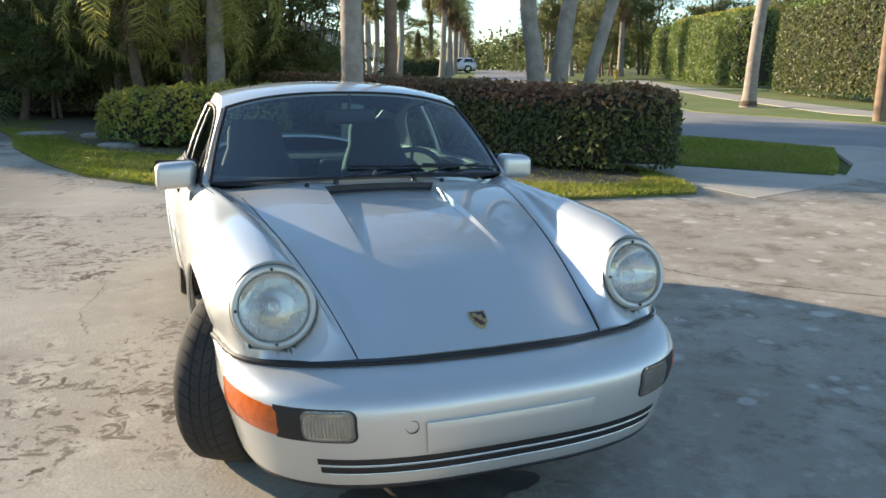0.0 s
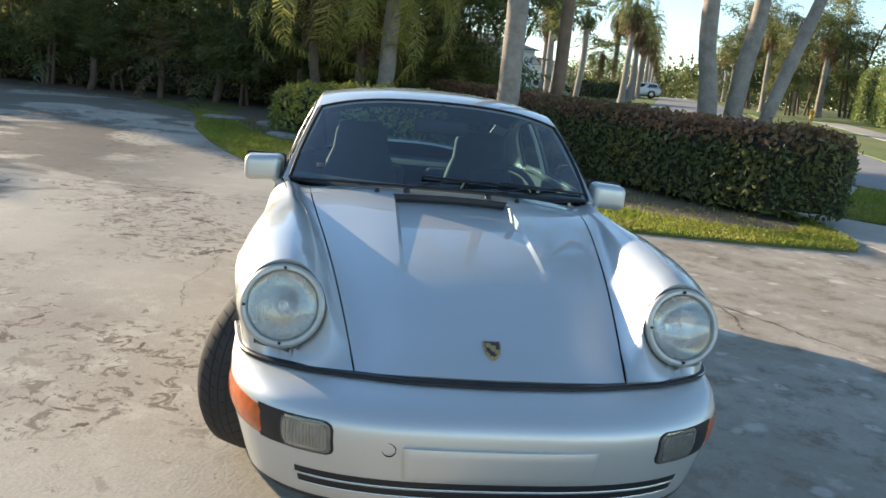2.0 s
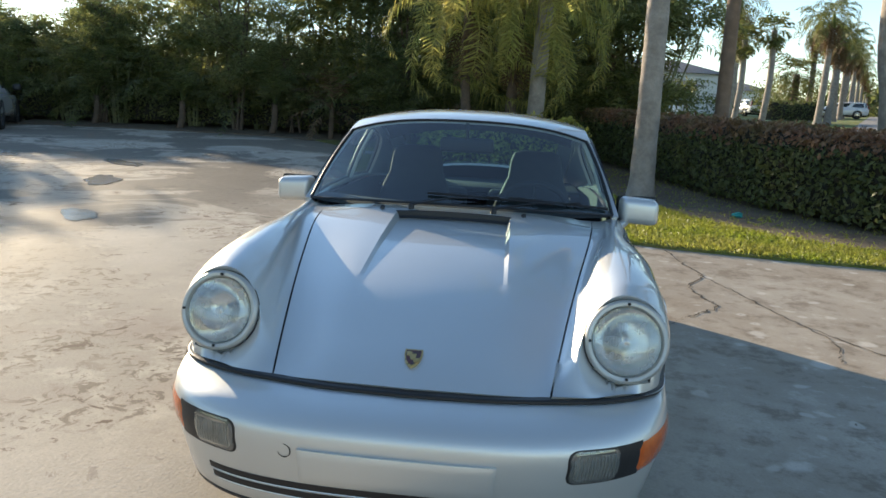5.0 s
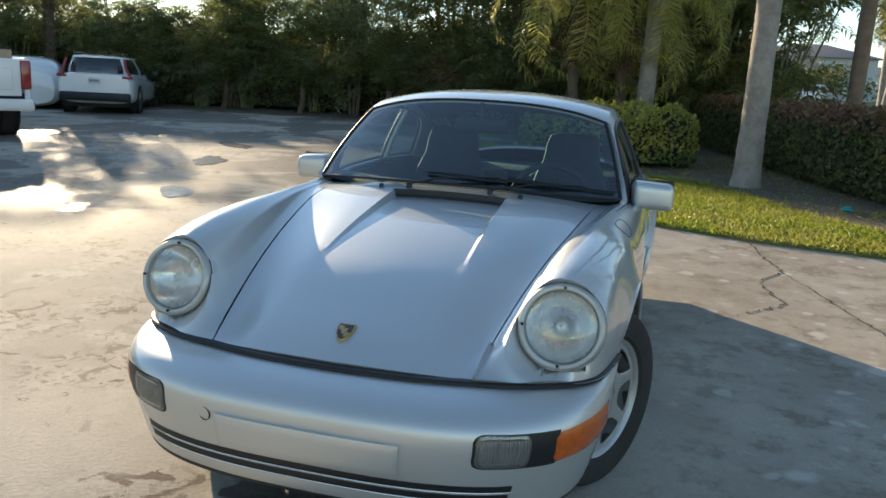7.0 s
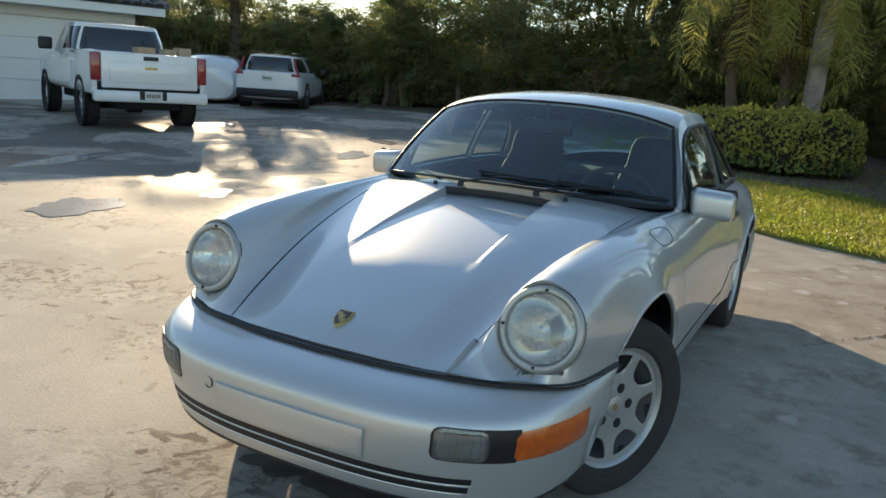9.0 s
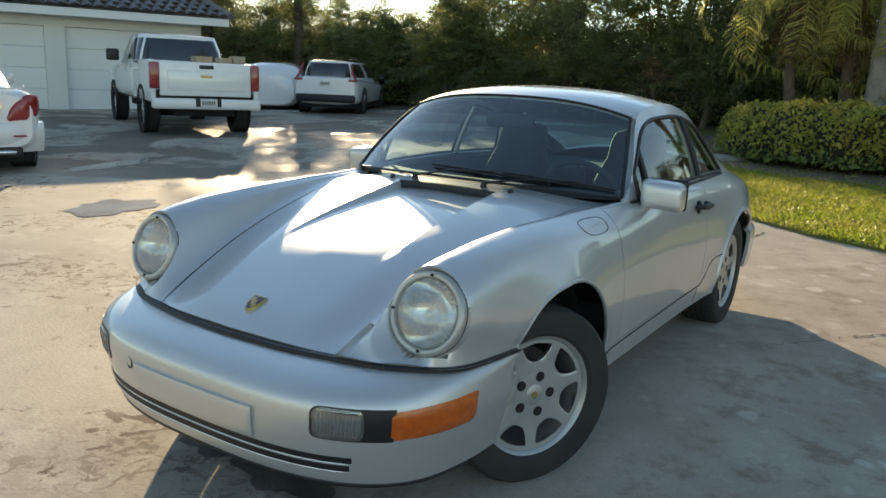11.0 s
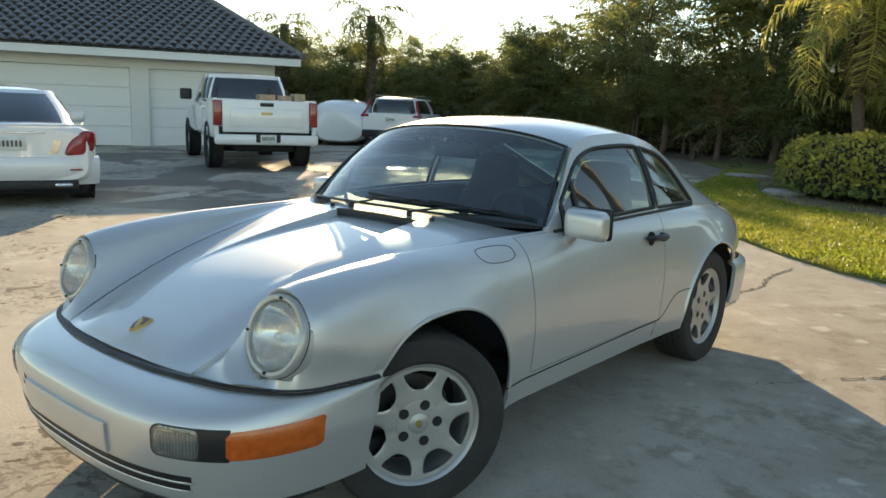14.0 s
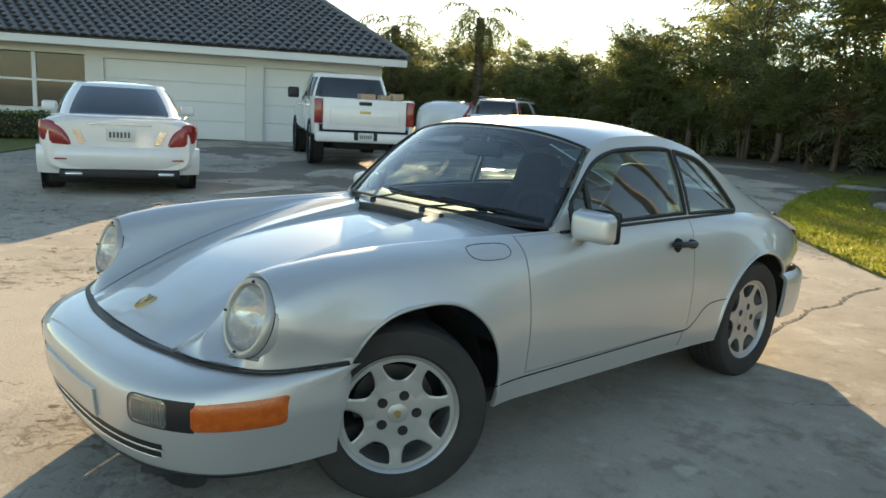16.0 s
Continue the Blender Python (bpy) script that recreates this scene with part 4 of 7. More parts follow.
for row, (line, gap) in enumerate((([(-27.5, 19.0), (-22, 21.2), (-13, 22.6), (-5, 22.0), (3.2, 21.2)], 1.9), ([(-25.5, 17.6), (-20.5, 18.6), (-15.5, 19.8), (-9.5, 20.0), (-6.2, 19.3)], 1.9), ([(-1.5, 18.3), (1.6, 17.6), (3.4, 17.2)], 1.6))):
    pts = spline(line, 40)
    went = gap
    for p, q in zip(pts, pts[1:]):
        went += (q - p).length
        if went >= gap:
            went = 0.0
            x, y = q.x + rnd.uniform(-0.35, 0.35), q.y + rnd.uniform(-0.4, 0.4)
            clump(x, y, rnd.randrange(3), screen_height(x) / 4.6 * rnd.uniform(0.86, 1.10) * (1.0, 0.70, 0.80)[row], rnd.uniform(0, 360))
for x, y, k, scale in ((-4.6, 20.6, 0, 1.25), (-5.9, 21.2, 1, 1.12), (-3.3, 21.0, 2, 1.2)):
    clump(x, y, k, scale, 50 * x)
hedge("boundary_thicket", "dense dark thicket closing the view behind the trees", [(-13.5, 25.0), (-8, 25.4), (-2, 25.0), (4.5, 23.6)], 2.0, 2.3, LEAF_WOOD, LEAF_WOOD, 0.17, 120, 34, 0.15, 0.4, 0.3)
palm("areca_palm", "clump palm with arching fronds among the trees", (-3.6, 17.6), [(0, 0, 0), (0.1, 0, 0.5), (0.1, 0, 0.9)], 0.10, 0.08, mesh_raw("areca_crown", crown_mesh(20, 2.6, 1.5, 0.5, 44, 1.45, 0.3, 0.04, 24), FROND_DARK), BARK_BROWN, group="palms among the trees")
for x, y in ((-6.9, 18.6), (-9.8, 19.0), (-12.6, 19.3), (-1.6, 17.0), (1.6, 16.9), (-15.4, 19.2)):
    palm("areca_palm", "clump palm with arching fronds among the trees", (x, y), [(0, 0, 0), (0.1, 0, 0.4), (0.1, 0, 0.7 + (x * 7 % 5) * 0.12)], 0.10, 0.08, bpy.data.meshes["areca_crown"], BARK_BROWN, group="palms among the trees")
palm("dry_palm", "young palm with dry reddish fronds", (-4.9, 17.5), [(0, 0, 0), (0.02, 0, 0.5), (0.02, 0, 0.9)], 0.08, 0.06, mesh_raw("dry_crown", crown_mesh(16, 1.3, 1.2, 0.35, 45, 1.5, -0.4, 0.04, 16), FROND_DEAD), BARK_BROWN, group="palms among the trees")
palm("royal_palm", "tall palm with a smooth grey ringed trunk beside the drive", (-9.6, -1.4), [(0, 0, 0), (0.0, 0, 2.5), (0.05, 0.0, 5.0), (0.05, 0, 6.2)], 0.17, 0.13, CROWN_ROYAL, shaft=1.0, group="palms of the garden")
for i, (x, y) in enumerate([(34, 54), (38, 58), (43, 60), (47, 55), (51, 62), (45, 46), (49, 41), (52, 35), (50, 27), (45, 22), (57, 45), (60, 55), (61, 33), (37, 66), (42, 70), (56, 24), (40, 18), (38, 27), (41, 36)]):
    tree(x, y, i % 5, 1.25 + 0.1 * (i * 7 % 5), 53 * i, "tall dark green tree in the far gardens", "trees of the far gardens")
wrap = bmesh.new()
lathe(wrap, [(0.22, 0.0), (0.27, 0.08), (0.265, 0.20), (0.20, 0.28)], 14)
foot = next(ob for ob in bpy.data.objects if ob.parent is None and ob.name.startswith("royal_palm") and abs(ob.location.x - 16.9) < 0.01)
part("root_collar", wrap, BARK_BROWN, foot, "dark root collar")
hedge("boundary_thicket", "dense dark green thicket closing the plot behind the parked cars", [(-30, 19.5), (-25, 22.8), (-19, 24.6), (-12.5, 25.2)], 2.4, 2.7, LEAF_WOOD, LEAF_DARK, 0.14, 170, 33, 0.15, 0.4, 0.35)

# ---- the silver coupe ----
car = thing("sports_coupe", "silver two-door sports coupe parked on the concrete drive", "car")
STEER = -28.0
ARCHES = ((0.035, 0.325, 0.363), (2.258, 0.318, 0.362))
TUCK_Z, TUCK = 0.67, 0.062     # the front opening narrows a little below this height
NOSE_Y, TAIL_Y = -0.655, 3.24


nose_line = line_of([(0, 0), (0.2, 0.010), (0.385, 0.042), (0.5, 0.072), (0.6, 0.120), (0.66, 0.165), (0.69, 0.205), (0.71, 0.262), (0.725, 0.345), (0.745, 0.470)], 0.006, 0.002)


def nose(x):
    """How far the front edge lies behind its middle, at that half width."""
    return nose_line(min(abs(x), 0.745))


def brow(x):
    """Like nose, but standing forward round the headlamps."""
    x = abs(x)
    if x < 0.56:
        return nose(x)
    a = nose(0.56) + 0.50 * (min(x, 0.70) - 0.56)
    return a if x < 0.70 else a + (0.40 - a) * min(1.0, (x - 0.70) / 0.07) ** 1.4


def tail(x):
    return -0.34 * (min(abs(x), 0.83) / 0.80) ** 2.8


def shear(s, x, z=0.0):
    f = max(0.0, min(1.0, 1 - (s - NOSE_Y) / 0.85)) ** 1.5
    w = max(0.0, min(1.0, (z - 0.545) / 0.13))
    w = w * w * (3 - 2 * w)
    b = max(0.0, min(1.0, 1 - (TAIL_Y - s) / 0.8)) ** 1.5
    return s + (nose(x) * (1 - w) + brow(x) * w) * f + tail(x) * b


hood_c = line_of([(-0.655, 0.545), (-0.62, 0.568), (-0.552, 0.604), (-0.45, 0.646), (-0.2, 0.738), (0.1, 0.812), (0.40, 0.866), (0.503, 0.882), (0.56, 0.895), (0.8, 0.925)], 0.02)
valley_x = line_of([(-0.655, 0.385), (-0.3, 0.440), (0.0, 0.487), (0.5, 0.560), (0.8, 0.58)])
valley_z = line_of([(-0.655, 0.540), (-0.60, 0.566), (-0.45, 0.628), (-0.2, 0.712), (0.1, 0.782), (0.5, 0.845), (0.8, 0.86)], 0.03)
crest_x = line_of([(-0.655, 0.595), (-0.2, 0.612), (0.1, 0.628), (0.5, 0.655), (0.8, 0.690), (1.2, 0.712), (1.6, 0.716), (2.0, 0.708), (2.5, 0.665), (3.0, 0.585), (3.26, 0.52)])
crest_z = line_of([(-0.655, 0.54), (-0.645, 0.60), (-0.628, 0.70), (-0.605, 0.768), (-0.57, 0.796), (-0.50, 0.812), (-0.43, 0.824), (-0.2, 0.846), (0.1, 0.858), (0.5, 0.858), (0.8, 0.862), (1.2, 0.872), (1.6, 0.878), (2.0, 0.880), (2.4, 0.860), (2.8, 0.80), (3.1, 0.73), (3.26, 0.69)], 0.008, 0.004)
wide_x = line_of([(-0.655, 0.735), (-0.60, 0.740), (-0.45, 0.745), (-0.28, 0.750), (-0.12, 0.762), (0.0, 0.773), (0.15, 0.779), (0.5, 0.779), (0.9, 0.780), (1.4, 0.782), (1.8, 0.792), (2.27, 0.802), (2.6, 0.785), (2.8, 0.755), (3.0, 0.705), (3.26, 0.62)])
wide_z = line_of([(-0.655, 0.538), (-0.635, 0.585), (-0.60, 0.612), (-0.45, 0.63), (0.0, 0.63), (0.5, 0.57), (1.2, 0.55), (1.8, 0.60), (2.27, 0.64), (2.8, 0.63), (3.26, 0.61)], 0.012, 0.005)
low_z = line_of([(-0.655, 0.536), (-0.30, 0.536), (-0.2, 0.50), (-0.1, 0.45), (0.1, 0.37), (0.4, 0.365), (1.7, 0.365), (2.2, 0.40), (2.6, 0.555), (3.26, 0.56)])
foot_z = line_of([(-0.655, 0.534), (-0.30, 0.534), (-0.1, 0.40), (0.1, 0.25), (0.4, 0.265), (1.8, 0.265), (2.2, 0.32), (2.6, 0.53), (3.26, 0.535)])


def rib(s):
    """The half section at station s: centre line, hood edge, wing crest, flank, sill."""
    zc, xv, zv, xc, zt, xw, zw, zl, zf = hood_c(s), valley_x(s), valley_z(s), crest_x(s), crest_z(s), wide_x(s), wide_z(s), low_z(s), foot_z(s)
    k = max(0.0, min(1.0, (0.35 - s) / 0.7))
    rise = zt - zv
    xi, zi = xv + 0.62 * (xc - xv), zv + 0.80 * rise
    xi, zi = xi + k * (xc - 0.088 - xi), zi + k * (zt - min(0.042, 0.25 * rise) - zi)
    q = max(0.0, min(1.0, (s + 0.655) / 0.13))
    q = q * q * (3 - 2 * q)
    xi, zi = 0.505 + q * (xi - 0.505), zv + 0.22 * rise + q * (zi - zv - 0.22 * rise)
    xo, zo = xc + 0.66 * (xw - xc), zt - 0.28 * (zt - zw)
    xo, zo = xo + k * (xc + 0.105 - xo), zo + k * (zt - min(0.055, 0.3 * (zt - zw)) - zo)
    pts = [(0, zc), (0.55 * xv, zc - 0.28 * (zc - zv)), (xv, zv), (xi, zi), (xc, zt),
           (xo, zo), (xw, zw), (xw - 0.012, zl), (xw - 0.030, zf)]
    return [Vector((x, 0, z)) for x, z in pts]


def along(pts, t):
    """Catmull-Rom through control points; whole t are the points."""
    i = min(int(t), len(pts) - 2)
    f = t - i
    p1, p2 = pts[i], pts[i + 1]
    p0 = pts[i - 1] if i > 0 else Vector((-p2.x, 0, p2.z)) if p1.x == 0 else 2 * p1 - p2
    p3 = pts[i + 2] if i + 2 < len(pts) else 2 * p2 - p1
    return 0.5 * ((2 * p1) + (p2 - p0) * f + (2 * p0 - 5 * p1 + 4 * p2 - p3) * f * f + (3 * p1 - p0 - 3 * p2 + p3) * f**3)


def shell(s, t, side=1, lift=0.0):
    p = along(rib(s), t)
    x, z = p.x, p.z
    y = shear(s, x, z)
    # sunken middle of the front lid, running out towards the badge
    if t <= 2.0 and -0.31 < s < 0.53:
        edge = 0.246 - 0.02 * (s + 0.22)
        deep = 0.030 * max(0.0, (s + 0.31) / 0.80) ** 1.35
        k = max(0.0, min(1.0, (edge - x) / 0.014))
        if s > 0.49:
            k *= max(0.0, 1 - (s - 0.49) / 0.012)
        z -= deep * k
    # flared lip round the wheel openings
    if t > 3:
        for cy, cz, r in ARCHES:
            d = math.hypot(y - cy, z - cz) - r
            low = max(0.0, min(1.0, (z - 0.545) / 0.12)) if y < 0 else 1.0
            if -0.05 < d < 0.14 and z > cz - 0.15:
                x += 0.015 * low * (1 - max(d, 0) / 0.14) ** 2
    return Vector((side * x, y, z + lift))


def stations(a, b, step=0.022, extra=()):
    n = max(1, round((b - a) / step))
    out = sorted(set([round(a + (b - a) * i / n, 5) for i in range(n + 1)] + list(extra)))
    return [s for i, s in enumerate(out) if i == 0 or s - out[i - 1] > 1e-4]


def columns(a, b, per=7):
    n = round((b - a) * per)
    return [a + (b - a) * i / n for i in range(n + 1)]


def arch_front(z):
    """Front edge of the front wheel opening at that height; it tucks in below the flare."""
    cy, cz, r = ARCHES[0]
    return cy - math.sqrt(max(0.0, r * r - (z - cz) ** 2)) + TUCK * max(0.0, min(1.0, (TUCK_Z - z) / 0.13))


def arch_reach(k, a):
    """Radius of wheel opening k at angle a, counted upwards from straight ahead."""
    cy, cz, r = ARCHES[k]
    if k == 0 and math.cos(a) < 0 < math.sin(a):
        return r - 0.046 * math.sin(a) * math.cos(a)
    if k == 1 or math.cos(a) <= 0 or cz + r * math.sin(a) > TUCK_Z:
        return r
    if a <= 0:
        return r - TUCK
    lo, hi = 0.6 * r, r
    for _ in range(24):
        mid = (lo + hi) / 2
        lo, hi = (mid, hi) if cy - mid * math.cos(a) > arch_front(cz + mid * math.sin(a)) else (lo, mid)
    return lo


def cut_arches(bm):
    def place(v):
        for k, (cy, cz, r) in enumerate(ARCHES):
            d = math.hypot(v.co.y - cy, v.co.z - cz)
            if abs(v.co.x) > 0.4 and d < r + 0.03:
                a = math.atan2(v.co.z - cz, cy - v.co.y)
                reach = arch_reach(k, a)
                if d < reach + 0.004:
                    return cy - reach * math.cos(a), cz + reach * math.sin(a)
    spots = {v: place(v) for v in bm.verts}
    dead = [f for f in bm.faces if all(spots[v] for v in f.verts)]
    for v, spot in spots.items():
        if spot:
            v.co.y, v.co.z = spot
    bmesh.ops.delete(bm, geom=dead, context="FACES")


def aim(p, d, up=(0, 0, 1)):
    z = Vector(d).normalized()
    x = Vector(up).cross(z).normalized()
    y = z.cross(x)
    m = Matrix((x, y, z)).transposed().to_4x4()
    m.translation = p
    return m


LAMPS = [aim((side * 0.592, -0.473, 0.679), (side * 0.04, -1, 0.30)) @ Matrix.Scale(0.930, 4) for side in (-1, 1)]


def cut_lamps(bm):
    """Keeps the wing behind the headlamp's trim ring."""
    for m in LAMPS:
        inv = m.inverted()
        for v in bm.verts:
            q = inv @ v.co
            r = math.hypot(q.x, q.y)
            if q.z > -0.12 and r < 0.20:
                top = -0.004 + (r - 0.127) * 1.1 if r > 0.127 else -0.012 if v.co.z < 0.585 else -0.09 if r < 0.117 else -0.03
                if q.z > top:
                    v.co = m @ Vector((q.x, q.y, top))


def pull_in(bm, gap):
    """Draws a panel's rim in by half a shut line."""
    bm.normal_update()
    moves = {}
    for e in bm.edges:
        if len(e.link_faces) == 1:
            f = e.link_faces[0]
            mid = (e.verts[0].co + e.verts[1].co) / 2
            inward = (f.calc_center_median() - mid)
            d = (e.verts[1].co - e.verts[0].co).normalized()
            inward = (inward - d * inward.dot(d)).normalized()
            for v in e.verts:
                moves.setdefault(v, []).append(inward)
    for v, ds in moves.items():
        v.co += gap * sum(ds, Vector()) / len(ds)


def on_side(y, z, side):
    """The point of the flank at that place along and that height."""
    st, lo, hi = y, 4.0, 8.0
    for _ in range(30):
        lo, hi = 4.0, 8.0
        for _ in range(18):
            t = (lo + hi) / 2
            lo, hi = (t, hi) if shell(st, t, 1).z > z else (lo, t)
        st += 0.5 * (y - shell(st, lo, 1).y)
    return shell(st, lo, side)


def arch_edge(a):
    """The point of the front wheel opening at angle a, on the flank."""
    cy, cz, r = ARCHES[0]
    return on_side(cy - arch_reach(0, a) * math.cos(a), cz + arch_reach(0, a) * math.sin(a), 1)


EDGE_A = steps(0.60, 3.13, 44)
EDGE_X = np.polyfit(EDGE_A, [arch_edge(a).x for a in EDGE_A], 7)


def panel(name, s_list, t_list, sides, label="", gap=0.0022, rim=0.014, arches=False, keep=None, parent=None, mat=None):
    bm = bmesh.new()
    for side in sides:
        vs = grid_faces(bm, [[shell(s, t, side) for t in t_list] for s in s_list])
    bmesh.ops.remove_doubles(bm, verts=bm.verts, dist=0.0004)
    if keep:
        bmesh.ops.delete(bm, geom=[f for f in bm.faces if not keep(f.calc_center_median())], context="FACES")
    if arches:
        cut_arches(bm)
    if name == "front_wing":
        cy, cz, r = ARCHES[0]
        rim_verts = {v for e in bm.edges if len(e.link_faces) == 1 for v in e.verts if abs(v.co.x) > 0.6}
        for v in rim_verts:
            a = math.atan2(v.co.z - cz, cy - v.co.y)
            if 0.60 < a < 3.13 and abs(math.hypot(v.co.y - cy, v.co.z - cz) - arch_reach(0, a)) < 1e-3:
                v.co.x = sides[0] * float(np.polyval(EDGE_X, a))
        bmesh.ops.remove_doubles(bm, verts=[v for v in rim_verts if v.is_valid], dist=0.003)
        # the wing's foot ends with the bumper strip
        tip = [f for f in bm.faces if abs(f.calc_center_median().x) > 0.6 and -0.194 < f.calc_center_median().y < 0 and f.calc_center_median().z < 0.558]
        bmesh.ops.delete(bm, geom=tip, context="FACES")
        cut_lamps(bm)
    bmesh.ops.recalc_face_normals(bm, faces=bm.faces)
    bm.normal_update()
    if sum(f.normal.z * f.calc_area() + f.normal.x * (1 if f.calc_center_median().x > 0 else -1) * f.calc_area() for f in bm.faces) < 0:
        bmesh.ops.reverse_faces(bm, faces=bm.faces)
    pull_in(bm, gap)
    thicken(bm, rim)
    return part(name, bm, mat or PAINT, parent or car, label, sharp=40)


def base_line(x):
    """Foot of the windscreen."""
    return 0.532 + 0.218 * (abs(x) / 0.68) ** 2.2


def lid_t(s, x):
    """The section parameter of the front lid at that half width."""
    r, lo, hi = rib(s), 0.0, 2.0
    if x >= r[2].x - 1e-6:
        return 2.0
    for _ in range(26):
        t = (lo + hi) / 2
        lo, hi = (t, hi) if along(r, t).x < x else (lo, t)
    return lo


def front_lid():
    bm = bmesh.new()
    for side in (1, -1):
        rows = []
        for s in stations(-0.648, 0.545, 0.018, (0.4901, 0.502, -0.31, -0.29)):
            edge, end = 0.246 - 0.02 * (s + 0.22), valley_x(s)
            xs = [(edge - 0.014) * i / 12 for i in range(13)] + [edge] + [edge + (end - edge) * i / 14 for i in range(1, 15)]
            rows.append([shell(s, 2.0 if i == len(xs) - 1 else lid_t(s, x), side) for i, x in enumerate(xs)])
        grid_faces(bm, rows)
    bmesh.ops.remove_doubles(bm, verts=bm.verts, dist=0.0004)
    bmesh.ops.recalc_face_normals(bm, faces=bm.faces)
    bm.normal_update()
    if sum(f.normal.z for f in bm.faces) < 0:
        bmesh.ops.reverse_faces(bm, faces=bm.faces)
    pull_in(bm, 0.0036)
    thicken(bm, 0.014)
    return part("front_lid", bm, PAINT, car, "silver front lid with a sunken middle", sharp=13)


front_lid()
def cowl_panel(name, y0, ts, side):
    """Between the front lid or wing and the windscreen's foot."""
    bm = bmesh.new()
    cols = []
    for t in ts:
        end = max(y0 + 0.004, base_line(shell(y0, t, 1).x) + 0.025)
        cols.append([shell(y, t, side) for y in steps(y0, end, 8)])
    grid_faces(bm, cols)
    bmesh.ops.recalc_face_normals(bm, faces=bm.faces)
    bm.normal_update()
    if sum(f.normal.z for f in bm.faces) < 0:
        bmesh.ops.reverse_faces(bm, faces=bm.faces)
    pull_in(bm, 0.0008)
    thicken(bm, 0.012)
    return part(name, bm, PAINT, car)


for side in (1, -1):
    cowl_panel("cowl", 0.545, columns(0, 2, 8), side)
FENDER_T = columns(2, 6, 22) + columns(6, 8, 14)[1:]
for side in (1, -1):
    panel("front_wing", stations(NOSE_Y, -0.25, 0.005) + stations(-0.25, 0.548, 0.012)[1:], FENDER_T, (side,), arches=True)
    cowl_panel("cowl_side", 0.548, columns(2, 4, 8), side)
    door = panel("door", stations(0.548, 1.635, 0.03), columns(4, 7), (side,), "silver door with a black handle")
    panel("sill", stations(0.30, 1.95, 0.03), columns(7, 8, 6), (side,), arches=True, gap=0.001)
    panel("rear_quarter", stations(1.635, TAIL_Y, 0.014), columns(4, 8, 11), (side,), arches=True)

for side in (1, -1):
    cy, cz, r = ARCHES[1]
    bm = bmesh.new()
    tube(bm, [on_side(cy - r * math.cos(radians(a)), cz + r * math.sin(radians(a)), side) + Vector((-side * 0.003, 0, 0)) for a in steps(-3, 150, 48)], [0.004, 0.0055, 0.007, 0.0085, 0.0098] + [0.0105] * 44, 8)
    part("arch_lip", bm, PAINT, car)
    # the front lip runs along the wing's edge, evened out
    cy, cz, r = ARCHES[0]
    line = [Vector((side * (float(np.polyval(EDGE_X, a)) - 0.004), cy - arch_reach(0, a) * math.cos(a), cz + arch_reach(0, a) * math.sin(a))) for a in steps(0.74, 3.12, 44)]
    bm = bmesh.new()
    tube(bm, line, [0.003, 0.0045, 0.006] + [0.0075] * 42, 8)
    part("arch_lip", bm, PAINT, car)
for side in (1, -1):
    bm = bmesh.new()
    guard = spline([(1.60, 0.362), (1.645, 0.366), (1.70, 0.400), (1.748, 0.444), (1.785, 0.463), (1.83, 0.474), (1.93, 0.480)], 5)
    tube(bm, [on_side(p.x, p.y, side) for p in guard], 0.0024, 5)
    tube(bm, [on_side(1.611, 0.356, side), on_side(1.600, 0.320, side), on_side(1.594, 0.292, side)], 0.0018, 5)
    part("stone_guard_seam", bm, UNDER, car)

    bm = bmesh.new()
    tube(bm, [on_side(y, z, side) for y, z in zip(steps(0.385, 1.60, 30), steps(0.348, 0.362, 30))], 0.0032, 5)
    part("sill_seam", bm, UNDER, car)

# wheel houses, floor and bulkheads in black
bm = bmesh.new()
box(bm, -0.60, 0.60, -0.50, 3.05, 0.19, 0.26, 0.02)
box(bm, -0.38, 0.38, -0.62, 0.50, 0.24, 0.52, 0.02)
box(bm, -0.45, 0.45, 2.0, 3.10, 0.24, 0.62, 0.02)
part("floor_pan", bm, UNDER, car)
for cy, cz, r in ARCHES:
    for side in (1, -1):
        bm = bmesh.new()
        rows = []
        for x in (0.44, 0.69 if cy < 1 else 0.775):
            rows.append([(side * x, cy + (r + 0.012) * math.cos(a), cz + (r + 0.012) * math.sin(a)) for a in [radians(-6 + 192 * i / 24) for i in range(25)]])
        grid_faces(bm, rows)
        bm.faces.new([bm.verts.new(p) for p in [(side * 0.44, cy + (r + 0.012) * math.cos(a), cz + (r + 0.012) * math.sin(a)) for a in [radians(-6 + 192 * i / 24) for i in range(25)]]])
        part("wheel_house", bm, UNDER, car)
# black backing under the shut lines
bm = bmesh.new()
for side in (1, -1):
    grid_faces(bm, [[shell(s, t, side) + Vector((0, 0.004, -0.016)) for t in (1.94, 2, 2.05)] for s in stations(-0.62, 0.56, 0.05)])
    grid_faces(bm, [[shell(s, t, side) + Vector((-side * 0.016, 0, 0)) for t in columns(4.4, 7.9, 3)] for s in (0.50, 0.58, 0.66)])
    grid_faces(bm, [[shell(s, t, side) + Vector((-side * 0.016, 0, 0)) for t in columns(4.4, 7.9, 3)] for s in (1.56, 1.64, 1.72)])
    grid_faces(bm, [[shell(s, t, side) + Vector((-side * 0.016, 0, 0)) for t in (6.7, 7, 7.3)] for s in stations(0.5, 1.85, 0.1)])
    grid_faces(bm, [[shell(s, t, side) + Vector((0, 0, -0.012)) for t in columns(0, 2.3, 4)] for s in (0.50, 0.548, 0.58)])
part("inner_shell", bm, UNDER, car)

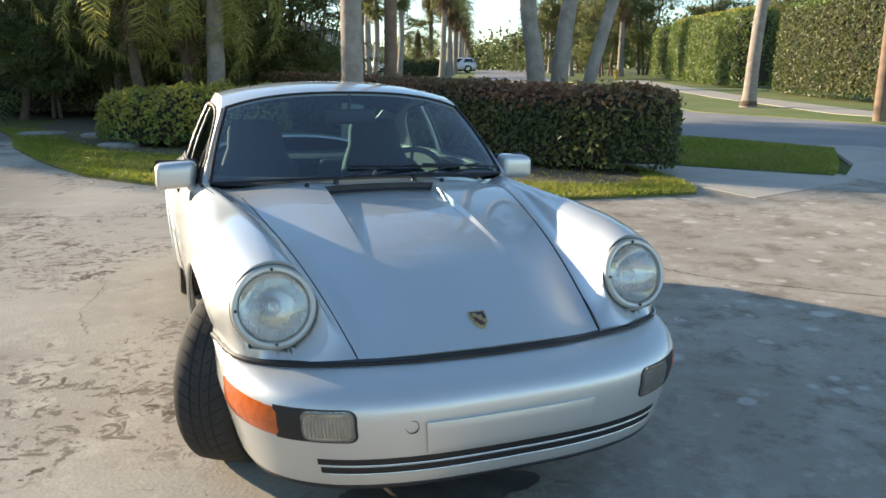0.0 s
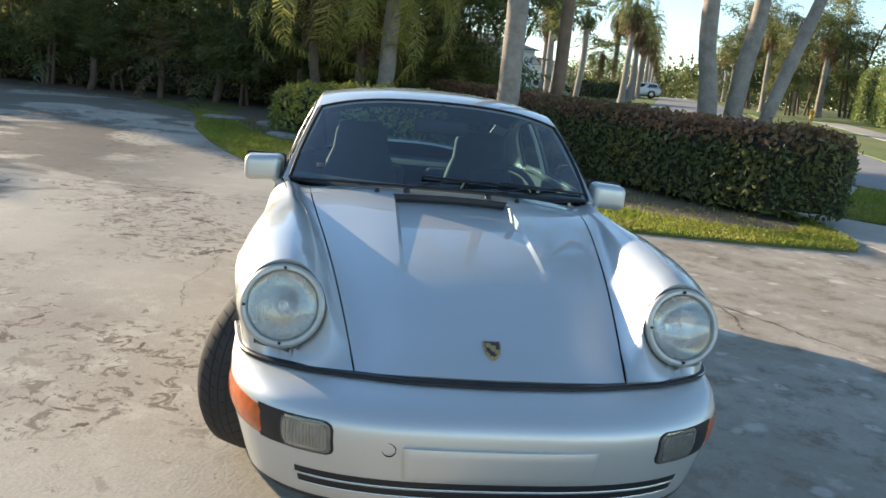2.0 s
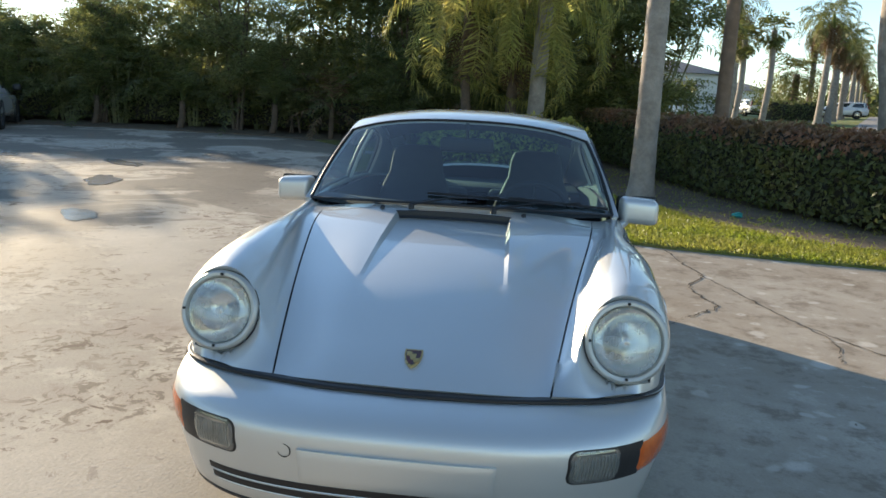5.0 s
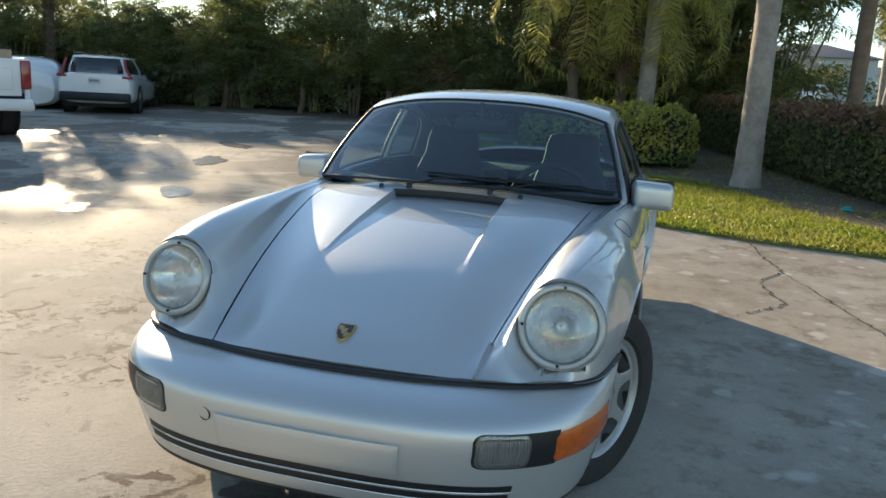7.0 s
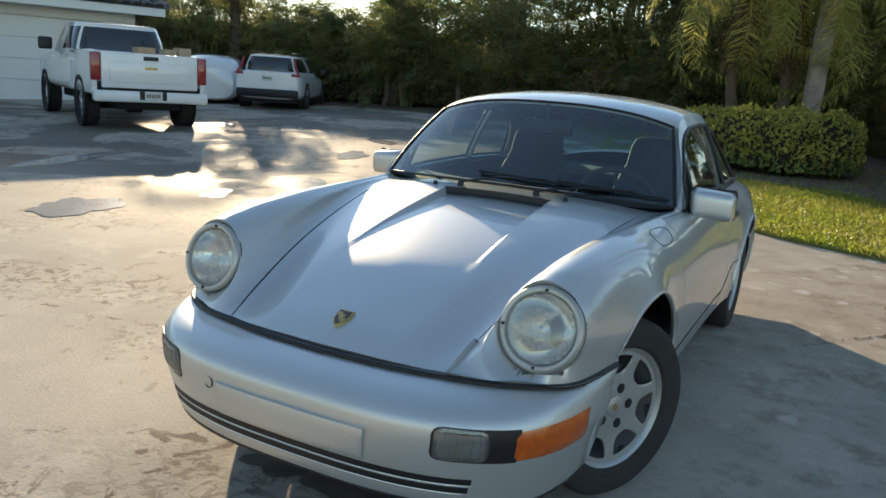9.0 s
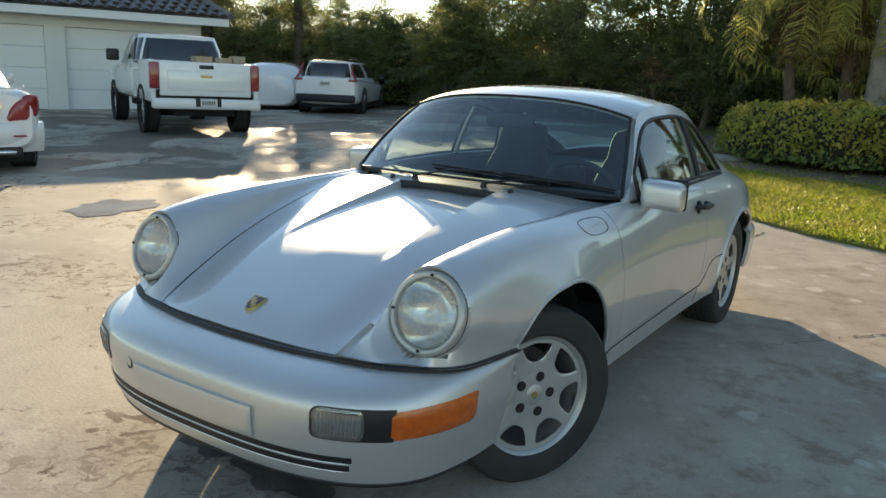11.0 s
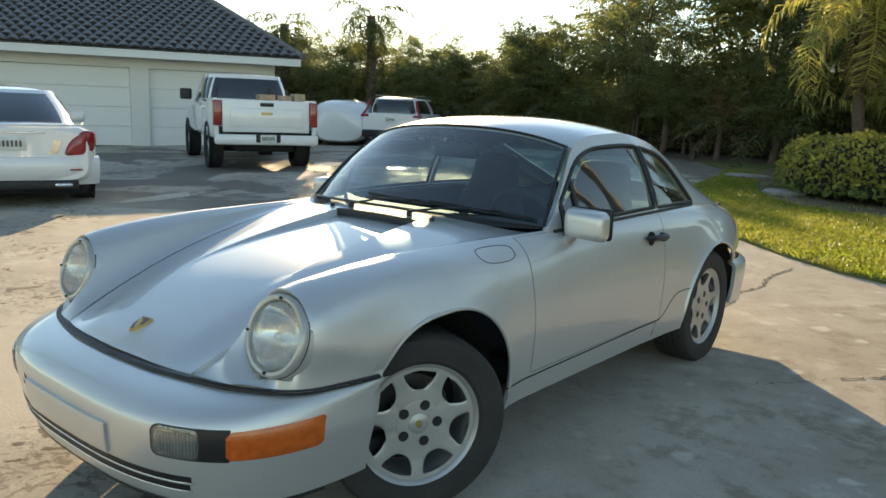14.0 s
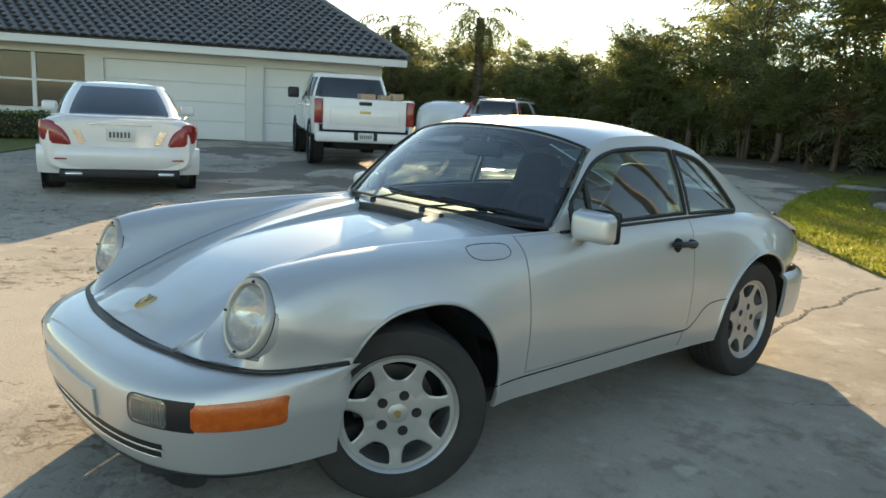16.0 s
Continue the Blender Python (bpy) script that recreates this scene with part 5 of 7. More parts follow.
# ---- cabin ----
RAIL = [(0.695, 0.735, 0.868), (0.640, 0.90, 1.020), (0.575, 1.075, 1.172), (0.563, 1.15, 1.203), (0.558, 1.25, 1.224), (0.560, 1.50, 1.235), (0.560, 1.80, 1.195), (0.565, 2.10, 1.085), (0.560, 2.40, 0.965), (0.545, 2.80, 0.835), (0.53, 3.10, 0.745), (0.52, 3.26, 0.70)]
rail_x, rail_z = line_of([(p[1], p[0]) for p in RAIL], 0.02), line_of([(p[1], p[2]) for p in RAIL], 0.02)
roof_c = line_of([(0.9, 1.215), (1.02, 1.258), (1.2, 1.286), (1.45, 1.297), (1.7, 1.280), (1.95, 1.225), (2.2, 1.140), (2.5, 1.025), (2.8, 0.905), (3.1, 0.80), (3.26, 0.74)], 0.05)


def rail(y):
    return Vector((rail_x(y), y, rail_z(y)))


def belt(y):
    return Vector((crest_x(y), y, crest_z(y)))


def flank(y, b, side=1, out=0.0):
    """The cabin's side between belt and roof rail."""
    p, q = belt(y), rail(y)
    v = p.lerp(q, b)
    h = (q.z - p.z)
    v.x += 0.10 * h * b * (1 - b) * 1.6 + out
    return Vector((side * v.x, v.y, v.z))


def roof_at(y, c, lift=0.0):
    """The roof and tail surface between the rails; c runs from -1 to 1."""
    r = rail(y)
    k = 1 - abs(c) ** 2.4
    yy = y - 0.075 * k * max(0.0, min(1.0, 1 - (y - 1.075) / 0.35))
    back = tail(0.8) * 0.6 * max(0.0, min(1.0, (y - 2.5) / 0.76)) * abs(c) ** 2.4
    return Vector((c * r.x, yy + back, r.z + (roof_c(yy) - r.z) * k + lift))


def screen_at(a, b, out=0.0):
    """The windscreen; a from -1 to 1 across, b from foot to header."""
    foot = Vector((0.685 * a, base_line(0.685 * a), 0.900 - 0.030 * abs(a) ** 2))
    head = roof_at(1.078, a * 0.985)
    p = foot.lerp(head, b)
    n = Vector((0.25 * a, -0.62, 0.75)).normalized()
    return p + n * (0.018 * 4 * b * (1 - b) + out)


def sheet(name, f, us, vs, mat, depth, label="", parent=None, keep=None):
    bm = bmesh.new()
    grid_faces(bm, [[f(u, v) for v in vs] for u in us])
    if keep:
        bmesh.ops.delete(bm, geom=[g for g in bm.faces if not keep(g.calc_center_median())], context="FACES")
    bmesh.ops.recalc_face_normals(bm, faces=bm.faces)
    c = sum((g.calc_center_median() for g in bm.faces), Vector()) / max(1, len(bm.faces))
    bm.normal_update()
    if sum(g.normal.dot(g.calc_center_median() - Vector((0, 1.5 if abs(c.x) > 0.3 else 1.7, 0.3))) for g in bm.faces) < 0:
        bmesh.ops.reverse_faces(bm, faces=bm.faces)
    if depth:
        thicken(bm, depth)
    return part(name, bm, mat, parent or car, label)


roof = sheet("roof", roof_at, steps(1.075, 2.02, 30), steps(-1, 1, 28), PAINT, 0.02, "silver roof with a sunroof seam")
sheet("rear_screen_frame", roof_at, steps(2.02, 2.72, 16), steps(-1, -0.84, 3), PAINT, 0.01)
sheet("rear_screen_frame", roof_at, steps(2.02, 2.72, 16), steps(0.84, 1, 3), PAINT, 0.01)
sheet("rear_screen", lambda y, c: roof_at(y, c, -0.003), steps(2.03, 2.71, 12), steps(-0.835, 0.835, 16), REARGLASS, 0)
sheet("engine_lid", roof_at, steps(2.72, 3.26, 14), steps(-0.9, 0.9, 20), PAINT, 0.02)
for side in (-1, 1):
    sheet("tail_shoulder", roof_at, steps(2.72, 3.26, 14), steps(side * 0.9, side * 1.0, 3), PAINT, 0.01)
# engine lid grille
for i in range(9):
    bm = bmesh.new()
    grid_faces(bm, [[roof_at(2.80 + 0.028 * i + d, c, 0.004 if d in (0.004, 0.012) else 0.0) for c in steps(-0.55, 0.55, 8)] for d in (0, 0.004, 0.012, 0.016)])
    part("lid_slat", bm, PLASTIC, car)

sheet("windscreen", screen_at, steps(-0.972, 0.972, 24), steps(0.022, 0.978, 16), WINDSCREEN, 0, "slightly tinted windscreen")
bm = bmesh.new()
edge = [screen_at(a, 0.016, 0.002) for a in steps(-0.97, 0.97, 30)]
tube(bm, edge, 0.0055, 8)
edge = [screen_at(a, 0.978, 0.001) for a in steps(-0.97, 0.97, 30)]
tube(bm, edge, 0.0055, 8)
for side in (-1, 1):
    tube(bm, [screen_at(side * 0.972, b, 0.001) for b in steps(0.02, 0.98, 16)], 0.0075, 8)
part("screen_seal", bm, PLASTIC, car, "black rubber windscreen seal")

DLO_LOW, DLO_HIGH = 0.05, 0.85
for side in (-1, 1):
    # pillars and the roof's side frame
    def high(y):
        return DLO_HIGH if y < 1.66 else max(DLO_LOW + 0.02, DLO_HIGH * (1 - max(0.0, (y - 1.80) / 0.315) ** 3.5))
    bm = bmesh.new()
    ys = steps(0.745, 0.84, 4) + steps(0.86, 1.63, 25) + steps(1.634, 1.656, 2) + steps(1.66, 2.10, 18) + steps(2.13, 3.26, 26)
    def solid(y):
        return y < 0.85 or 1.631 < y < 1.659 or y > 2.11
    for y0, y1 in zip(ys, ys[1:]):
        for k in range(3):
            ym = (y0 + y1) / 2
            if k == 1 and not solid(ym):
                continue
            def rows(y):
                lo, hi = (DLO_LOW, high(min(y, 2.11)))
                return steps((0, lo, hi)[k], (lo, hi, 1)[k], 3)
            grid_faces(bm, [[flank(y, b, side) for b in rows(y)] for y in (y0, y1)])
    bmesh.ops.remove_doubles(bm, verts=bm.verts, dist=0.0005)
    bmesh.ops.recalc_face_normals(bm, faces=bm.faces)
    bm.normal_update()
    if sum(f.normal.x * side for f in bm.faces) < 0:
        bmesh.ops.reverse_faces(bm, faces=bm.faces)
    thicken(bm, 0.025)
    part("cabin_side", bm, PAINT, car)
    def pane(name, y0, y1, n):
        bm = bmesh.new()
        grid_faces(bm, [[flank(y, DLO_LOW + (high(y) - DLO_LOW) * b, side, -0.008) for b in steps(0, 1, 5)] for y in steps(y0, y1, n)])
        w = part(name, bm, SIDEGLASS, car)
        bm = bmesh.new()
        loop = [flank(y, high(y), side, -0.001) for y in steps(y0, y1, n)] + [flank(y1, DLO_LOW + (high(y1) - DLO_LOW) * b, side, -0.001) for b in (0.7, 0.4, 0.1)] + [flank(y, DLO_LOW, side, -0.001) for y in steps(y1, y0, n)] + [flank(y0, DLO_LOW + (high(y0) - DLO_LOW) * b, side, -0.001) for b in (0.1, 0.4, 0.7, 1)]
        tube(bm, loop, 0.0095, 6)
        part("window_seal", bm, PLASTIC, w, "black rubber seal")
        return w
    pane("door_window", 0.86, 1.63, 20)
    pane("quarter_window", 1.66, 2.10, 14)
    bm = bmesh.new()
    tube(bm, [flank(y, b, side, -0.002) for y, b in zip(steps(0.965, 0.975, 6), steps(DLO_LOW, DLO_HIGH, 6))], 0.009, 6)
    part("quarter_light_bar", bm, PLASTIC, car)
    bm = bmesh.new()
    tube(bm, [flank(y, 0.0, side, 0.004) for y in steps(0.78, 2.08, 30)], 0.007, 6)
    part("belt_moulding", bm, PLASTIC, car)

# ---- front bumper ----
def superoval(a, b, y0, th, n=2.3):
    s, c = math.sin(th), math.cos(th)
    return math.copysign(abs(s) ** (2 / n), s) * a, y0 - b * max(c, 0.0) ** (2 / n)


bump_in = line_of([(0.534, 0.0), (0.528, 0.26), (0.516, 0.56), (0.498, 0.80), (0.478, 0.945), (0.458, 0.995), (0.435, 1.0), (0.40, 0.985), (0.36, 0.955), (0.33, 0.92), (0.29, 0.87), (0.27, 0.845), (0.254, 0.82), (0.235, 0.77), (0.20, 0.60)], 0.006, 0.002)


def bumper(th, z, out=0.0):
    k = bump_in(z)
    x1, y1 = superoval(0.740, 0.55, -0.257, th, 3.0)
    x0 = x1 if abs(x1) < 0.6 else math.copysign(0.6 + (abs(x1) - 0.6) * 1.05, x1)
    y0 = NOSE_Y + nose(x0)
    back = 0.25 * max(0.0, abs(th) - math.pi / 2)
    p = Vector((x0 + (x1 - x0) * k, y0 + (y1 - y0) * k + back, z))
    p.x *= 1 - 0.062 * max(0.0, (0.42 - z) / 0.18)
    q = Vector((p.x, p.y + 0.45, 0)).normalized()
    return p + q * out


def th_of(x):
    return math.copysign(math.asin(min(1, abs(x) / 0.740) ** 1.5), x)


TH = steps(-math.pi / 2, math.pi / 2, 110)
BZ = [0.534, 0.530, 0.524, 0.516, 0.506, 0.494, 0.48, 0.465, 0.45, 0.435, 0.42, 0.40, 0.38, 0.36, 0.34, 0.335, 0.328, 0.32, 0.31, 0.30, 0.29, 0.28, 0.272, 0.264, 0.258, 0.25, 0.242, 0.235]
bump_end = line_of([(0.534, -0.206), (0.522, -0.202), (0.505, -0.196), (0.48, -0.198), (0.44, -0.208), (0.36, -0.226), (0.30, -0.228), (0.235, -0.222)], 0.02, 0.01)


def th_end(z):
    """Where the bumper meets the wheel opening."""
    y_end = bump_end(z)
    lo, hi = 0.8, math.pi / 2 + 0.6
    for _ in range(30):
        mid = (lo + hi) / 2
        lo, hi = (mid, hi) if bumper(mid, z).y < y_end else (lo, mid)
    return lo


ENDS = [th_end(z) for z in BZ]
bm = bmesh.new()
grid_faces(bm, [[bumper(th / (math.pi / 2) * e, z) for z, e in zip(BZ, ENDS)] for th in TH])
bmesh.ops.recalc_face_normals(bm, faces=bm.faces)
bm.normal_update()
if sum(f.normal.y for f in bm.faces) > 0:
    bmesh.ops.reverse_faces(bm, faces=bm.faces)
thicken(bm, 0.02)
front_bumper = part("front_bumper", bm, PAINT, car, "silver painted front bumper")


def bump_patch(name, x0, x1, z0, z1, out, mat, parent, label="", edge=0.006, skew=0.0, nx=14, nz=5, back=0.02, round_=0.012, corner=0.0):
    """A raised piece that follows the bumper."""
    bm = bmesh.new()
    ts = steps(th_of(x0), th_of(x1), nx)
    rows = []
    for i, th in enumerate(ts):
        f = i / nx
        lo, hi = z0 + skew * f * 0.5, z1 + skew * f
        end = min(f, 1 - f) * abs(x1 - x0)
        if corner and end < corner:
            cut = corner - math.sqrt(max(0.0, corner**2 - (corner - end) ** 2))
            lo, hi = lo + cut * 0.8, hi - cut * 0.8
        row = []
        for j in range(nz + 1):
            g = j / nz
            e = min(f, 1 - f, 0.5) * abs(x1 - x0), min(g, 1 - g) * (z1 - z0)
            o = out - edge * max(0.0, 1 - min(e[0], e[1]) / round_) ** 2
            row.append(bumper(th, lo + (hi - lo) * g, o))
        rows.append(row)
    grid_faces(bm, rows)
    bmesh.ops.recalc_face_normals(bm, faces=bm.faces)
    bm.normal_update()
    if sum(f.normal.y for f in bm.faces) > 0:
        bmesh.ops.reverse_faces(bm, faces=bm.faces)
    thicken(bm, back)
    return part(name, bm, mat, parent, label)


bump_patch("plate_panel", -0.250, 0.250, 0.330, 0.424, 0.013, PAINT, front_bumper, edge=0.003, nx=40, nz=8, round_=0.006)
for x in (-0.119, 0.119):
    bm = bmesh.new()
    p = bumper(th_of(x), 0.370, 0.0095)
    lathe(bm, [(0.0001, 0.002), (0.0045, 0.002), (0.0045, -0.01)], 10, Matrix.Translation(p) @ pose(0, 0, 0, 90, 0, 0))
    part("screw_hole", bm, UNDER, front_bumper)
bm = bmesh.new()
p = bumper(th_of(-0.292), 0.413, 0.001)
lathe(bm, [(0.0172, -0.004), (0.0172, 0.0006), (0.0185, 0.0006), (0.0185, -0.004)], 28, Matrix.Translation(p) @ pose(0, 0, 0, 90, 0, -14))
part("tow_cover_seam", bm, UNDER, front_bumper)
for side in (-1, 1):
    bump_patch("lamp_divider", side * 0.555, side * 0.630, 0.376, 0.470, 0.0015, PLASTIC, front_bumper, "black lamp divider", nx=16, edge=0.0)
    bump_patch("fog_lamp_bezel", side * 0.432, side * 0.572, 0.375, 0.4695, 0.0008, PLASTIC, front_bumper, nx=30, corner=0.026, edge=0.0)
    lamp = bump_patch("indicator", side * 0.617, side * 0.734, 0.376, 0.468, 0.004, AMBER, front_bumper, "amber indicator lens", edge=0.005, nx=30, skew=0.014, corner=0.009)
    fog = bump_patch("fog_lamp", side * 0.438, side * 0.566, 0.379, 0.466, 0.0065, FOGGLASS, front_bumper, "ribbed clear fog lamp", round_=0.018, edge=0.004, nx=30, corner=0.022)
    bump_patch("reflector", side * 0.446, side * 0.559, 0.386, 0.459, 0.0030, DULLBOWL, fog, round_=0.03, edge=-0.002, nx=24, corner=0.02)
    for i in range(12):
        x = side * (0.453 + 0.0088 * i)
        bump_patch("lens_rib", x - 0.0009, x + 0.0009, 0.393, 0.453, 0.0075, FROST, fog, nx=2, nz=2, back=0.003, edge=0.0)
# air slots
for z0, z1, w in ((0.303, 0.322, 0.545), (0.276, 0.295, 0.54)):
    bump_patch("air_slot", -w, w, z0, z1, 0.0025, PLASTIC, front_bumper, "black air slot", nx=40, nz=3, edge=0.001, round_=0.005)
    bump_patch("slot_rim", -w - 0.004, w + 0.004, z0 - 0.004, z0 + 0.001, 0.005, PAINT, front_bumper, nx=40, nz=2, edge=0.002, round_=0.003)
bm = bmesh.new()
tube(bm, [bumper(th, 0.230, -0.012) for th in steps(-1.40, 1.40, 60)], 0.012, 8)
part("chin_spoiler", bm, PLASTIC, car, "black rubber chin spoiler")
bm = bmesh.new()
rows = []
for x in [0.7393 * math.sin(a) for a in steps(-math.pi / 2, math.pi / 2, 140)]:
    y = NOSE_Y + nose(x)
    n = Vector((math.copysign((nose(abs(x) + 0.002) - nose(abs(x) - 0.002)) / 0.004, x), -1, 0)).normalized()
    rows.append([Vector((x, y, 0)) + n * o + Vector((0, 0, z)) for o, z in ((-0.02, 0.532), (0.008, 0.5315), (0.012, 0.534), (0.012, 0.541), (0.008, 0.5445), (-0.02, 0.546))])
grid_faces(bm, rows)
bmesh.ops.recalc_face_normals(bm, faces=bm.faces)
part("bumper_strip", bm, PLASTIC, car, "black rubber strip above the bumper")

# ---- rear bumper ----
bm = bmesh.new()
rear_in = line_of([(0.530, 0.0), (0.525, 0.35), (0.51, 0.85), (0.48, 1.0), (0.40, 0.93), (0.34, 0.75), (0.28, 0.45)], 0.006, 0.002)
rows = []
for th in steps(-math.pi / 2, math.pi / 2, 70):
    row = []
    for z in (0.530, 0.528, 0.524, 0.518, 0.51, 0.50, 0.48, 0.46, 0.42, 0.38, 0.34, 0.31, 0.285):
        k = rear_in(z)
        x0, y0 = superoval(0.765, 0.58, -2.635, th, 2.15)
        x1, y1 = superoval(0.802, 0.63, -2.635, th, 2.15)
        run = 0.058 * max(0.0, abs(th) / (math.pi / 2) - 0.9) / 0.1
        row.append((x0 + (x1 - x0) * k, -(y0 + (y1 - y0) * k) - run, z))
    rows.append(row)
grid_faces(bm, rows)
bmesh.ops.recalc_face_normals(bm, faces=bm.faces)
bm.normal_update()
if sum(f.normal.y for f in bm.faces) < 0:
    bmesh.ops.reverse_faces(bm, faces=bm.faces)
thicken(bm, 0.02)
rear_bumper = part("rear_bumper", bm, PAINT, car, "silver rear bumper")
bm = bmesh.new()
rows = []
for th in steps(-1.2, 1.2, 50):
    x0, y0 = superoval(0.715, 0.60, -2.64, th, 2.2)
    rows.append([(x0, -y0 + o, z) for o, z in ((0, 0.535), (0.004, 0.54), (0.004, 0.655), (-0.03, 0.675))])
grid_faces(bm, rows)
part("rear_light_band", bm, REDLENS, car, "red tail lamp band")
bm = bmesh.new()
box(bm, -0.55, 0.55, 3.0, 3.2, 0.60, 0.70, 0.02)
part("tail_panel", bm, UNDER, car)

# ---- headlamps ----
for side in (-1, 1):
    m = LAMPS[0 if side < 0 else 1]
    bm = bmesh.new()
    lathe(bm, [(0.1225, -0.16), (0.1225, -0.012), (0.1265, -0.008), (0.1270, 0.004), (0.1235, 0.012), (0.118, 0.016), (0.109, 0.015), (0.1045, 0.008), (0.103, -0.01)], 56, m)
    lamp = part("headlamp", bm, RIMTRIM, car, "round headlamp with a grey trim ring")
    bm = bmesh.new()
    lathe(bm, [(0.1225, -0.10), (0.1300, -0.10), (0.1305, -0.018), (0.1290, -0.0105), (0.1225, -0.0105)], 64, m)
    part("lamp_collar", bm, PAINT, lamp, "silver lamp collar")
    bm = bmesh.new()
    lathe(bm, [(0.1225, -0.0104), (0.1282, -0.0100), (0.1225, -0.0078)], 64, m)
    part("ring_seam", bm, UNDER, lamp)
    bm = bmesh.new()
    lathe(bm, [(0.1035, 0.004), (0.096, 0.013), (0.08, 0.022), (0.06, 0.030), (0.03, 0.0345), (0.0005, 0.036)], 48, m)
    part("lens", bm, LENSGLASS, lamp, "clear ribbed glass lens")
    bm = bmesh.new()
    lathe(bm, [(0.1025, 0.002), (0.098, -0.008), (0.082, -0.030), (0.06, -0.052), (0.03, -0.066), (0.0005, -0.070)], 48, m)
    part("reflector", bm, BOWL, lamp)
    bm = bmesh.new()
    lathe(bm, [(0.0005, 0.004), (0.012, 0.0), (0.016, -0.012), (0.016, -0.04)], 20, m)
    part("bulb_shield", bm, BOWL, lamp)
    def dome(a, b):
        return 0.034 - 0.033 * (a * a + b * b) / 0.0985**2
    # two blocks of ribs and the line across the middle
    for u0, u1, lo, hi in ((-0.078, -0.022, -0.004, 0.026), (0.026, 0.078, -0.040, 0.0), (-0.060, 0.060, 0.050, 0.064)):
        for u in steps(u0, u1, round((u1 - u0) / 0.0075)):
            bm = bmesh.new()
            tube(bm, [m @ Vector((u, v, dome(u, v))) for v in steps(lo, hi, 5)], 0.0008, 4)
            part("lens_rib", bm, FROST, lamp)
    for a in (90, 182, 270):
        bm = bmesh.new()
        lathe(bm, [(0.0001, 0.0215), (0.0045, 0.0215), (0.0045, 0.01)], 10, m @ Matrix.Translation((0.1125 * math.cos(radians(a)), 0.1125 * math.sin(radians(a)), 0)))
        part("ring_screw", bm, UNDER, lamp)

# ---- wheels ----
BRAKE = material("dull_brake_iron", (0.10, 0.095, 0.09), None, 20, 0.5, 0.6)


